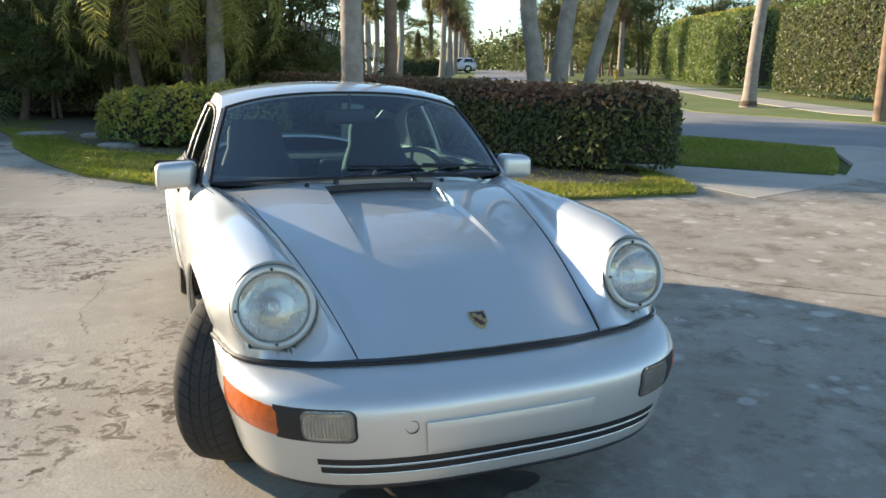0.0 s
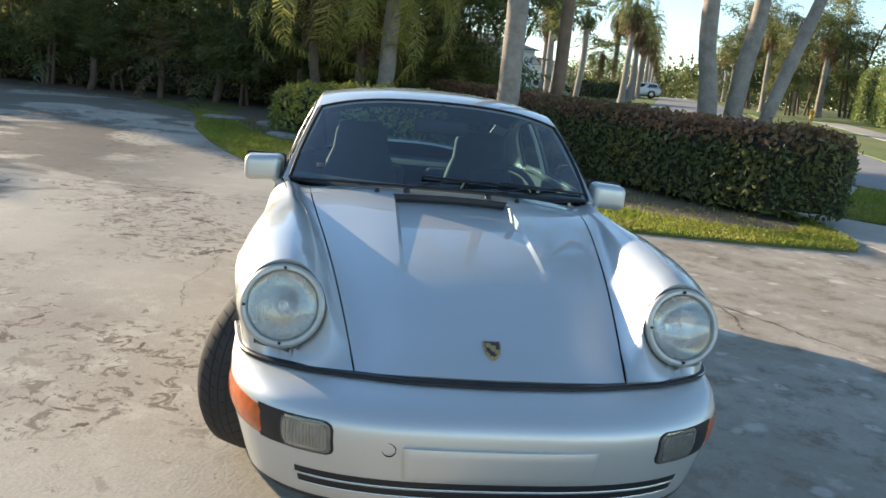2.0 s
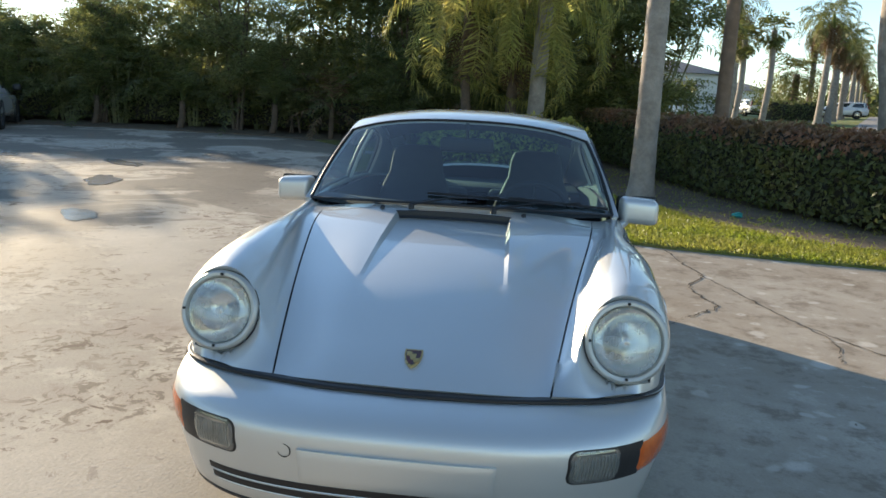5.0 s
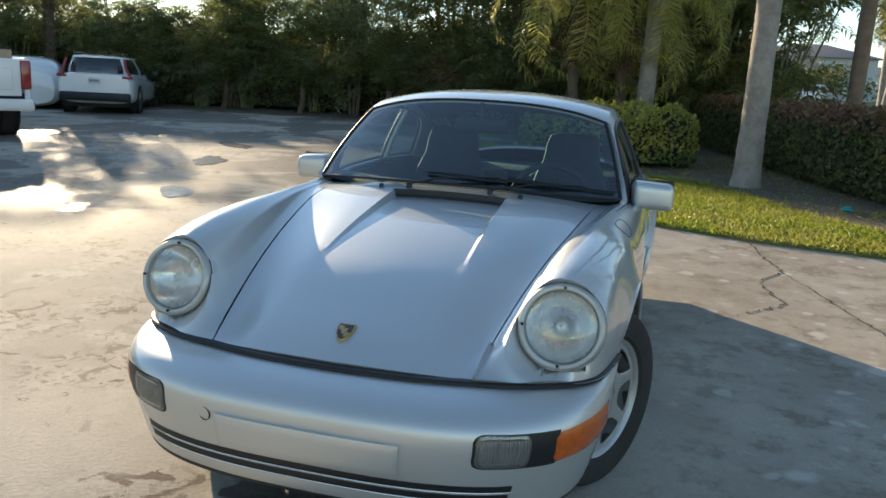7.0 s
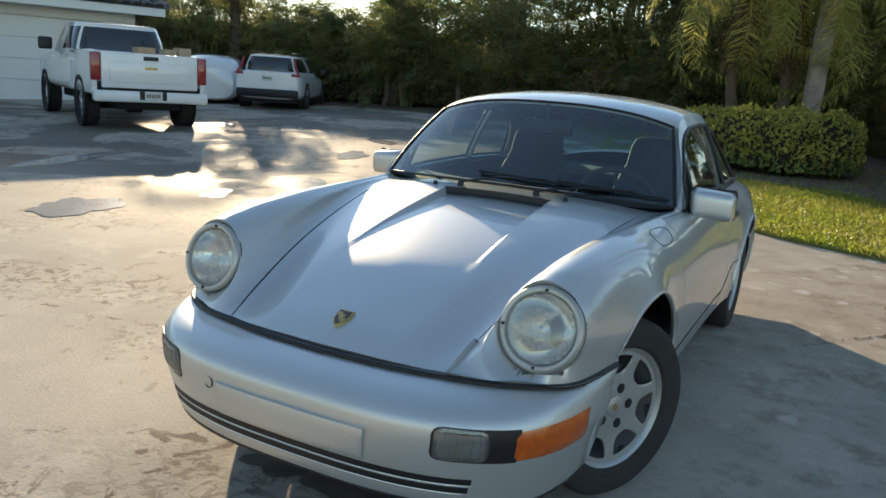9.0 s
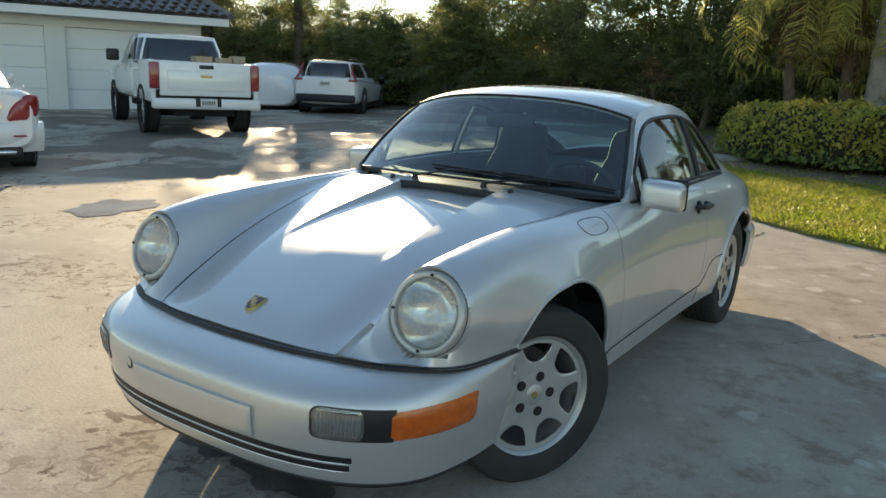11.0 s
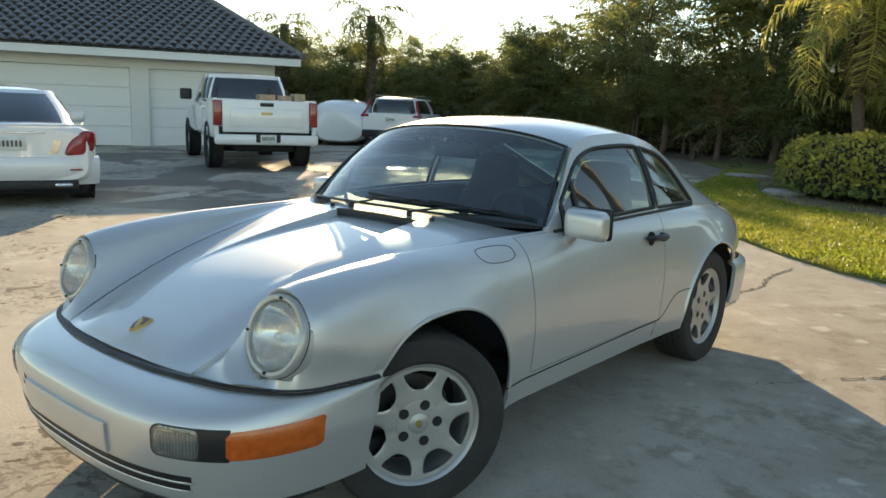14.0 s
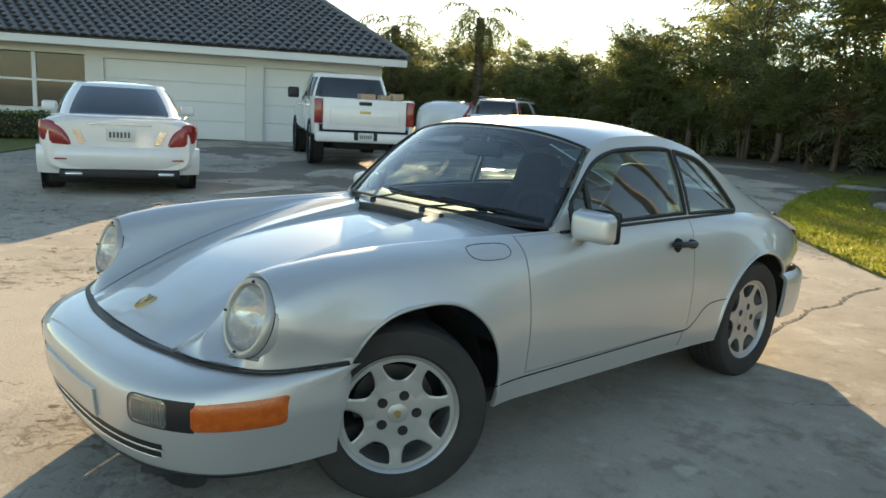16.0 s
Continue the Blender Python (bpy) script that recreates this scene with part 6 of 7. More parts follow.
def wheel(name, x, y, steer, side):
    """A seven-spoke alloy wheel with its tyre; local z points outwards."""
    m = Matrix.Translation((x, y, 0.299 + ground_z(x, y))) @ pose(0, 0, 0, 0, 0, steer) @ (pose(0, 0, 0, 0, 90, 0) if side > 0 else pose(0, 0, 0, 0, -90, 0)) @ Matrix.Scale(0.966, 4)
    w = new(name)
    w.parent, w.matrix_basis = car, m
    bm = bmesh.new()
    lathe(bm, [(0.212, -0.085), (0.225, -0.100), (0.270, -0.106), (0.300, -0.100), (0.3135, -0.082), (0.316, -0.04), (0.316, 0.04), (0.3135, 0.082), (0.300, 0.100), (0.270, 0.106), (0.225, 0.100), (0.212, 0.088)], 64)
    tyre = part("tyre", bm, RUBBER, w, "black rubber tyre with V-shaped grooves")
    bm = bmesh.new()
    for i in range(44):
        a0 = 2 * math.pi * i / 44
        for sgn in (-1, 1):
            row = []
            for k in range(6):
                f = k / 5
                zz = sgn * (0.012 + 0.080 * f)
                rr = np.interp(abs(zz), (0, 0.04, 0.082, 0.1), (0.3161, 0.3161, 0.3136, 0.3005))
                a = a0 + 0.16 * f
                row.append([(rr * math.cos(a + d), rr * math.sin(a + d), zz) for d in (0, 0.020)])
            grid_faces(bm, row)
    for zz in (-0.034, 0.0, 0.034):
        lathe(bm, [(0.3163, zz - 0.004), (0.3163, zz + 0.004)], 64)
    part("tread_groove", bm, UNDER, tyre)
    bm = bmesh.new()
    lathe(bm, [(0.195, -0.09), (0.205, -0.06), (0.190, 0.0), (0.193, 0.06), (0.198, 0.075), (0.205, 0.084), (0.213, 0.090), (0.2155, 0.086), (0.214, 0.07)], 64)
    part("rim", bm, ALLOY, w, "silver rim lip")
    bm = bmesh.new()
    # face disc with seven openings: spokes flare towards the rim
    n = 7
    for i in range(n):
        a0 = 2 * math.pi * i / n
        rows = []
        for r, half, z in ((0.070, 0.4488, 0.070), (0.118, 0.4488, 0.070), (0.1185, 0.40, 0.070), (0.120, 0.345, 0.070), (0.123, 0.285, 0.070), (0.129, 0.232, 0.070), (0.139, 0.183, 0.071), (0.153, 0.145, 0.073), (0.168, 0.124, 0.074), (0.179, 0.118, 0.075), (0.1835, 0.132, 0.075), (0.1855, 0.20, 0.075), (0.186, 0.4488, 0.075), (0.199, 0.4488, 0.076)):
            row = []
            for k in range(9):
                f = -1 + k / 4
                a = a0 + half * f
                row.append((r * math.cos(a), r * math.sin(a), z - 0.0025 * abs(f) ** 20))
            rows.append(row)
        grid_faces(bm, rows)
    bmesh.ops.remove_doubles(bm, verts=bm.verts, dist=0.0006)
    bmesh.ops.recalc_face_normals(bm, faces=bm.faces)
    bm.normal_update()
    if sum(f.normal.z for f in bm.faces) < 0:
        bmesh.ops.reverse_faces(bm, faces=bm.faces)
    thicken(bm, 0.028)
    part("spokes", bm, ALLOY, w, "seven flared silver spokes")
    bm = bmesh.new()
    lathe(bm, [(0.080, 0.050), (0.079, 0.0715), (0.074, 0.072), (0.036, 0.072), (0.0355, 0.0735), (0.034, 0.0745), (0.0005, 0.075)], 40)
    part("hub", bm, ALLOY, w)
    for i in range(5):
        a = 2 * math.pi * (i + 0.25) / 5
        bm = bmesh.new()
        lathe(bm, [(0.0175, 0.0705), (0.0180, 0.0728), (0.0165, 0.0724), (0.010, 0.0722), (0.0095, 0.0735), (0.0005, 0.0737)], 18, Matrix.Translation((0.066 * math.cos(a), 0.066 * math.sin(a), 0)))
        part("wheel_bolt", bm, PLASTIC, w, "black bolt recess")
    bm = bmesh.new()
    lathe(bm, [(0.014, 0.0748), (0.014, 0.0758), (0.0005, 0.0760)], 6)
    part("cap_badge", bm, GOLD, w)
    bm = bmesh.new()
    lathe(bm, [(0.145, -0.05), (0.145, -0.02), (0.05, -0.02)], 40)
    part("brake_disc", bm, BRAKE, w)
    bm = bmesh.new()
    lathe(bm, [(0.19, -0.085), (0.12, -0.06), (0.0005, -0.06)], 40)
    part("wheel_back", bm, UNDER, w)
    return w


for side in (-1, 1):
    wheel("front_wheel", side * 0.634, 0.046, STEER - (4 if side < 0 else 0), side)
    wheel("rear_wheel", side * 0.676, 2.262, 0, side)

# ---- mirrors, handles, wipers, badge ----
for side in (-1, 1):
    mir = new("door_mirror")
    mir.parent, mir.matrix_basis = car, pose(side * 0.790, 0.850 if side > 0 else 0.930, 0.893, 0, 0, side * 8)
    bm = bmesh.new()
    box(bm, -0.088, 0.088, -0.045, 0.045, -0.060, 0.060, 0.030, 4)
    for v in bm.verts:
        if v.co.y < -0.01:
            v.co.x *= 0.93
            v.co.z *= 0.92
        v.co.z += 0.012 * (side * v.co.x) / 0.09 * -0.5
    part("mirror_shell", bm, PAINT, mir, "silver mirror shell")
    bm = bmesh.new()
    box(bm, -0.090, 0.090, 0.040, 0.056, -0.062, 0.062, 0.012, 2)
    part("mirror_rim", bm, PLASTIC, mir, "black mirror rim")
    bm = bmesh.new()
    box(bm, -0.079, 0.079, 0.055, 0.060, -0.052, 0.052, 0.002, 1)
    part("mirror_face", bm, CHROME, mir)
    bm = bmesh.new()
    tube(bm, [(-side * 0.055, 0, -0.04), (-side * 0.085, 0.0, -0.075), (-side * 0.108, 0.0, -0.105)], [0.030, 0.028, 0.034], 12, True, 0.7)
    part("mirror_foot", bm, PAINT, mir)
    han = new("door_handle")
    han.parent, han.matrix_basis = car, Matrix.Translation(shell(1.555, 5.15, side)) @ Matrix.Scale(1.25, 4)
    bm = bmesh.new()
    tube(bm, [(side * 0.003, -0.085, 0.006), (side * 0.024, -0.07, 0.008), (side * 0.028, -0.02, 0.006), (side * 0.024, 0.03, 0.004), (side * 0.004, 0.05, 0)], [0.010, 0.013, 0.013, 0.014, 0.011], 10, True, 0.8)
    part("grip", bm, PLASTIC, han, "black door grip")
    bm = bmesh.new()
    lathe(bm, [(0.0005, 0.022), (0.010, 0.021), (0.016, 0.012), (0.017, -0.01)], 20, Matrix.Translation((side * 0.004, 0.042, 0)) @ pose(0, 0, 0, 0, side * 90, 0))
    part("lock", bm, PLASTIC, han)
    bm = bmesh.new()
    lathe(bm, [(0.0005, 0.0035), (0.020, 0.0035), (0.025, 0.002), (0.026, -0.01)], 24, Matrix.Translation((side * 0.001, -0.04, 0)) @ pose(0, 0, 0, 0, side * 90, 0))
    part("handle_recess", bm, UNDER, han)
# fuel flap seam on the wing
bm = bmesh.new()
loop = []
for k in range(37):
    a = 2 * math.pi * k / 36
    u, v = math.cos(a), math.sin(a)
    loop.append(shell(0.388 + 0.100 * math.copysign(abs(u) ** 0.7, u), 4.60 + 0.29 * math.copysign(abs(v) ** 0.7, v), 1))
tube(bm, loop, 0.0016, 5, False)
part("fuel_flap_seam", bm, UNDER, car)
bm = bmesh.new()
def lid_z(x, y):
    """Height of the front lid as if it had no sunken middle."""
    lo, hi = 0.0, 2.0
    r = rib(y)
    for _ in range(16):
        t = (lo + hi) / 2
        lo, hi = (t, hi) if along(r, t).x < abs(x) else (lo, t)
    return along(r, lo).z


rows = [[Vector((x, y, lid_z(x, y) + dz)) for x in steps(-0.236, 0.236, 24)] for y, dz in ((0.480, -0.0255), (0.484, -0.019), (0.4885, -0.016), (0.4905, 0.001), (0.500, 0.002))]
grid_faces(bm, rows)
part("air_intake_grille", bm, PLASTIC, car, "black slot behind the front lid")
for x, a in ((-0.180, 8), (0.160, 8)):
    wip = new("wiper")
    wip.parent = car
    bm = bmesh.new()
    lathe(bm, [(0.013, -0.03), (0.013, 0.012), (0.009, 0.018), (0.0005, 0.019)], 14, Matrix.Translation((x, 0.528, 0.886)))
    tip = screen_at((x + 0.36) / 0.685, 0.085, 0.022)
    tube(bm, [(x, 0.528, 0.902), (x + 0.05, 0.534, 0.912), tuple(screen_at((x + 0.16) / 0.685, 0.045, 0.024)), tuple(tip)], [0.009, 0.008, 0.006, 0.005], 8, True, 0.6)
    part("wiper_arm", bm, PLASTIC, wip)
    bm = bmesh.new()
    tube(bm, [screen_at(u, b, 0.012) for u, b in zip(steps((x + 0.06) / 0.685, min(0.94, (x + 0.58) / 0.685), 12), steps(0.10, 0.07, 12))], 0.006, 6)
    part("wiper_blade", bm, PLASTIC, wip)
for x in (-0.300, 0.285):
    bm = bmesh.new()
    lathe(bm, [(0.011, -0.01), (0.010, 0.006), (0.006, 0.011), (0.0005, 0.012)], 12, Matrix.Translation((x, 0.527, 0.880)))
    part("washer_jet", bm, PLASTIC, car)
bd = new("badge")
bd.parent, bd.matrix_basis = car, aim((0, -0.553, hood_c(-0.553) + 0.003), (0, -0.40, 0.92), (0, 1, 0.4))
def shield(k):
    half = [(0.0, 0.034), (0.012, 0.033), (0.025, 0.034), (0.0255, 0.010), (0.020, -0.014), (0.010, -0.030), (0.0, -0.038)]
    pts = [(x * k, y * k) for x, y in half] + [(-x * k, y * k) for x, y in reversed(half[1:-1])]
    return pts
for name, k, z, mt in (("badge_plate", 1.0, 0.004, GOLD), ("badge_field", 0.84, 0.0052, DARKRED), ("badge_centre", 0.36, 0.0066, GOLD)):
    bm = bmesh.new()
    top = [bm.verts.new((x, y, z)) for x, y in shield(k)]
    bot = [bm.verts.new((x, y, -0.004)) for x, y in shield(k)]
    bm.faces.new(top)
    for i in range(len(top)):
        bm.faces.new((top[i], bot[i], bot[(i + 1) % len(top)], top[(i + 1) % len(top)]))
    bmesh.ops.recalc_face_normals(bm, faces=bm.faces)
    part(name, bm, mt, bd)
for sx, sy in ((-1, 1), (1, -1)):
    bm = bmesh.new()
    box(bm, min(sx * 0.004, sx * 0.019), max(sx * 0.004, sx * 0.019), min(sy * 0.004, sy * 0.022), max(sy * 0.004, sy * 0.022), 0.004, 0.0062, 0.001)
    part("badge_quarter", bm, GOLD, bd)

# ---- inside the coupe ----
bm = bmesh.new()
rows = []
for a in steps(-0.97, 0.97, 20):
    f = screen_at(a, 0.03, -0.03)
    rows.append([Vector((f.x, f.y - 0.01, 0.868)), Vector((f.x, f.y + 0.05, 0.885)), Vector((f.x * 0.98, f.y + 0.14, 0.890)), Vector((f.x * 0.97, max(f.y + 0.2, 0.88), 0.870)), Vector((f.x * 0.97, 0.92, 0.80)), Vector((f.x * 0.97, 0.88, 0.62))])
grid_faces(bm, rows)
part("dashboard", bm, LEATHER, car, "black dashboard")
bm = bmesh.new()
mw = aim((0.33, 1.13, 0.80), (0, 0.92, 0.40))
tube(bm, [mw @ Vector((0.185 * math.cos(a), 0.185 * math.sin(a), 0)) for a in steps(0, 2 * math.pi, 40)], 0.0145, 8, False)
for a in (0, 90, 180, 270):
    tube(bm, [mw @ Vector((0.04 * math.cos(radians(a)), 0.04 * math.sin(radians(a)), -0.015)), mw @ Vector((0.18 * math.cos(radians(a)), 0.18 * math.sin(radians(a)), 0))], 0.014, 8, False, 0.5)
lathe(bm, [(0.0005, 0.01), (0.06, 0.005), (0.07, -0.02), (0.03, -0.05), (0.03, -0.2)], 20, mw)
part("steering_wheel", bm, LEATHER, car, "black steering wheel")
def seat(x):
    st = new("front_seat")
    st.parent, st.matrix_basis = car, pose(x, 1.45, 0.235)
    bm = bmesh.new()
    box(bm, -0.25, 0.25, -0.28, 0.22, 0.06, 0.26, 0.05, 3)
    part("cushion", bm, LEATHER, st, "black leather cushion")
    bm = bmesh.new()
    rows = []
    for z, w, d, y in ((0.16, 0.22, 0.07, 0.18), (0.22, 0.245, 0.075, 0.20), (0.40, 0.235, 0.07, 0.25), (0.55, 0.21, 0.06, 0.30), (0.63, 0.185, 0.052, 0.32), (0.70, 0.155, 0.048, 0.34), (0.79, 0.145, 0.046, 0.36), (0.835, 0.128, 0.038, 0.37), (0.85, 0.09, 0.02, 0.374)):
        rows.append([(w * math.copysign(abs(math.cos(a)) ** 0.5, math.cos(a)), y + d * math.copysign(abs(math.sin(a)) ** 0.6, math.sin(a)), z) for a in steps(0, 2 * math.pi, 24)[:-1]])
    vs = grid_faces(bm, rows, True)
    bm.faces.new(vs[-1])
    part("backrest", bm, LEATHER, st, "black leather backrest with built-in headrest")
seat(-0.34)
seat(0.34)
for x in (-0.30, 0.30):
    bm = bmesh.new()
    box(bm, x - 0.24, x + 0.24, 2.02, 2.12, 0.45, 0.83, 0.04, 3, None)
    part("rear_backrest", bm, LEATHER, car)
bm = bmesh.new()
box(bm, -0.62, 0.62, 2.10, 2.75, 0.80, 0.835, 0.01)
box(bm, -0.66, 0.66, 0.88, 2.10, 0.24, 0.30, 0.01)
part("cabin_floor", bm, CARPET, car)
for side in (-1, 1):
    bm = bmesh.new()
    grid_faces(bm, [[(side * (crest_x(y) - 0.035), y, z) for z in (0.28, 0.5, 0.7, crest_z(y) - 0.015)] for y in steps(0.80, 2.7, 20)])
    part("door_lining", bm, LEATHER, car)
bm = bmesh.new()
box(bm, -0.125, 0.125, 1.00, 1.03, 1.098, 1.168, 0.014, 2)
tube(bm, [(0, 1.01, 1.16), (0, 1.0, 1.235)], 0.008, 8)
part("inner_mirror", bm, PLASTIC, car)
bm = bmesh.new()
grid_faces(bm, [[roof_at(y, c, -0.03) for c in steps(-0.95, 0.95, 10)] for y in steps(1.10, 2.0, 10)])
part("headlining", bm, CARPET, car)
bm = bmesh.new()
grid_faces(bm, [[roof_at(y, c, -0.035) for c in steps(-0.97, 0.97, 10)] for y in steps(2.66, 3.2, 8)])
part("engine_cover", bm, UNDER, car)

# ---- lawn blades ----
def blades(name, poly, count, height, mat, label, seed, avoid=None):
    rng = np.random.default_rng(seed)
    xs, ys = [p[0] for p in poly], [p[1] for p in poly]
    pts = []
    while len(pts) < count:
        x, y = rng.uniform(min(xs), max(xs)), rng.uniform(min(ys), max(ys))
        if inside_poly(x, y, poly) and not (avoid and inside_poly(x, y, avoid) and rng.uniform() > 0.06):
            pts.append((x, y, ground_z(x, y) + 0.022))
    p = np.array(pts)
    a = rng.uniform(0, 6.28, count)
    t = np.stack([np.cos(a), np.sin(a), 0 * a], 1)
    lean = rng.normal(0, 0.45, (count, 3))
    h = height * rng.uniform(0.4, 1.2, (count, 1))
    w = 0.006 + 0.002 * rng.uniform(size=(count, 1))
    up = np.array([0, 0, 1]) + lean * np.array([1, 1, 0])
    v = np.stack([p - t * w, p + t * w, p + t * w * 0.6 + up * h * 0.6, p + up * h + lean * h * 0.5], 1).reshape(-1, 3)
    ob = raw(name, v, np.arange(count * 4).reshape(-1, 4), mat)
    return tagged(ob, label, "grass", kind="stuff")


NEAR_LAWN = DRIVE_EDGE[:-1] + [(-2.2, 14.0), (1.9, 13), (4.4, 9.5), (5.45, 6.4), (5.2, 5.0)]
blades("grass", NEAR_LAWN, 60000, 0.05, GRASS, "short green grass of the lawn strip", 1, rounded(BED, 1))
blades("grass", [(5.96, 6.85), (7.5, 4.95), (8.6, 5.9), (10.0, 7.3), (9.5, 8.8), (8.95, 10.1), (8.0, 9.0)], 22000, 0.032, GRASS, "green grass of the lawn island", 2)

# ---- house ----
ROOFTILE = material("grey_roof_tile", (0.20, 0.185, 0.175), (0.14, 0.13, 0.125), 6, 0.7, bump=0.004, bump_scale=60, fine=0.25)
STUCCO = material("white_stucco", (0.72, 0.70, 0.66), (0.695, 0.675, 0.635), 0.8, 0.9, bump=0.003, bump_scale=140, fine=0.08)
TRIM = material("white_trim", (0.76, 0.75, 0.72), (0.74, 0.73, 0.70), 1, 0.6, fine=0.03)
PANE = material("dark_window_pane", (0.02, 0.025, 0.03), (0.03, 0.035, 0.04), 3, 0.15, coat=0.2)
WX, WY = -19.05, 9.88
HOUSE = pose(WX, WY, ground_z(WX, WY) - 0.02, 0, 0, 63)   # local x along the wall, -y towards the drive


house = thing("house", "single-storey white house with grey tiled hip roof", "house", HOUSE)
# local frame: x = along the front from left to right, y = depth away from the drive
for b in ((-16, -4.75, 0.0, 0.25, 0, 0.75), (-16, -4.75, 0.0, 0.25, 2.3, 2.75), (-4.75, -4.25, 0.0, 0.25, 0, 2.75), (-4.25, 3.9, 0.0, 0.25, 2.25, 2.75), (-0.25, 0.25, -0.04, 0.25, 0, 2.25), (3.3, 3.9, 0.0, 0.25, 0, 2.25), (3.65, 3.9, 0.25, 11, 0, 2.75), (-16, -15.75, 0.25, 11, 0, 2.75), (-15.75, 3.65, 10.75, 11, 0, 2.75)):
    bm = bmesh.new()
    box(bm, *b)
    part("wall", bm, STUCCO, house, "white stuccoed wall")
for x0, x1 in ((-4.25, -0.25), (0.25, 3.3)):
    gd = new("garage_door")
    gd.parent = house
    for k in range(4):
        bm = bmesh.new()
        box(bm, x0 + 0.003, x1 - 0.003, 0.10, 0.15, 0.02 + 0.557 * k, 0.02 + 0.557 * k + 0.55, 0.008, 1)
        part("door_panel", bm, TRIM, gd)
win = new("window")
win.parent = house
for i in range(8):
    for z0, z1 in ((0.78, 1.50), (1.54, 2.27)):
        bm = bmesh.new()
        box(bm, -15.9 + 1.4 * i + 0.05, -15.9 + 1.4 * i + 1.35, 0.10, 0.115, z0, z1)
        part("pane", bm, PANE, win)
    bm = bmesh.new()
    box(bm, -15.9 + 1.4 * i + 1.34, -15.9 + 1.4 * i + 1.46, 0.06, 0.16, 0.74, 2.30, 0.01, 1)
    part("mullion", bm, TRIM, win)
bm = bmesh.new()
box(bm, -16, -4.7, 0.05, 0.17, 1.49, 1.55, 0.008, 1)
part("transom", bm, TRIM, win)
bm = bmesh.new()
box(bm, -16.7, 4.55, -0.72, -0.66, 2.50, 2.72, 0.01, 1)
part("fascia", bm, TRIM, house, "white eave board")
bm = bmesh.new()
box(bm, -16.7, 4.55, -0.66, 0.02, 2.58, 2.60)
part("soffit", bm, TRIM, house)
# hip roof: base sheet and tile courses
EX0, EX1, EY0, EY1, EZ, RZ = -16.75, 4.6, -0.75, 11.75, 2.73, 5.25
RY = (EY0 + EY1) / 2
HX1, HX0 = EX1 - 2.6, EX0 + 2.6
bm = bmesh.new()
c = [bm.verts.new(p) for p in ((EX0, EY0, EZ), (EX1, EY0, EZ), (EX1, EY1, EZ), (EX0, EY1, EZ), (HX0, RY, RZ), (HX1, RY, RZ))]
for q in ((0, 1, 5, 4), (1, 2, 5), (2, 3, 4, 5), (3, 0, 4)):
    bm.faces.new([c[i] for i in q])
roofp = part("roof", bm, ROOFTILE, house, "grey barrel-tiled hip roof")
tv, tf = [], []
rows_n, slope_len = 18, math.hypot(RY - EY0, RZ - EZ)
for r in range(rows_n):
    f0, f1 = r / rows_n, (r + 1.12) / rows_n
    xa, xb = EX0 + 2.6 * f0, EX1 - 2.6 * f0
    n = int((xb - xa) / 0.30)
    for k in range(n):
        x = xa + 0.30 * (k + 0.5)
        i = len(tv)
        for f, up in ((f0, 0.055), (min(f1, 1.0), 0.018)):
            y, z = EY0 + (RY - EY0) * f, EZ + (RZ - EZ) * f
            for u, h in ((-0.145, 0.0), (-0.075, 0.055), (0.0, 0.07), (0.075, 0.055), (0.145, 0.0)):
                tv.append((x + u, y - 0.3 * (h + up) * 0.38, z + h + up))
        tf += [(i + j, i + j + 1, i + 6 + j, i + 5 + j) for j in range(4)]
        tf.append((i, i + 1, i + 2, i + 3, i + 4))
ob = raw("roof_tiles", tv, tf, ROOFTILE, roofp, True)
ob["kind"] = "stuff"
bm = bmesh.new()
tube(bm, [(HX0, RY, RZ + 0.06), (HX1, RY, RZ + 0.06)], 0.11, 8)
tube(bm, [(HX1, RY, RZ + 0.06), (EX1, EY0, EZ + 0.06)], 0.11, 8)
part("ridge_cap", bm, ROOFTILE, roofp)
hm = HOUSE
def at_house(u, v, z=0.0):
    p = hm @ Vector((u, v, z))
    return p.x, p.y
plot("front_lawn", [at_house(-17, -0.3), at_house(-4.7, -0.3), at_house(-4.9, -4.0), at_house(-5.4, -8.2), at_house(-6.6, -9.0), at_house(-17, -9.5)], 0.03, TURF, "shaded lawn before the house", rough=0.05)
a, b = at_house(-14, -1.0), at_house(-5.2, -1.0)
hedge("foundation_shrubs", "low dark shrubs under the house windows", [a, ((a[0] + b[0]) / 2, (a[1] + b[1]) / 2), b], 1.1, 0.75, LEAF_DARK, LEAF_MID, 0.10, 220, 12)
for x, y, h in ((-22.2, 17.6, 4.3), (-19.2, 19.3, 4.6)):
    palm("feather_palm", "tall feather palm rising behind the house", (x, y), [(0, 0, 0), (0.1, 0, h * 0.5), (0.05, 0, h)], 0.2, 0.16, CROWN_HANGING, BARK_BROWN, group="palms behind the house")

# ---- parked vehicles ----
WHITEPAINT = material("white_car_paint", (0.78, 0.78, 0.77), (0.74, 0.74, 0.73), 3, 0.25, coat=1.0, fine=0.03, rough_var=0.04)
DARKGLASS = material("dark_car_glass", (0.02, 0.025, 0.028), None, 3, 0.04, coat=1.0)
PLATE = material("plate_white", (0.65, 0.66, 0.64), (0.55, 0.58, 0.56), 8, 0.4)
PLATEBAR = material("plate_bars", (0.12, 0.10, 0.07), None, 10, 0.5)
CARDBOARD = material("cardboard", (0.42, 0.33, 0.23), (0.34, 0.26, 0.18), 6, 0.85)


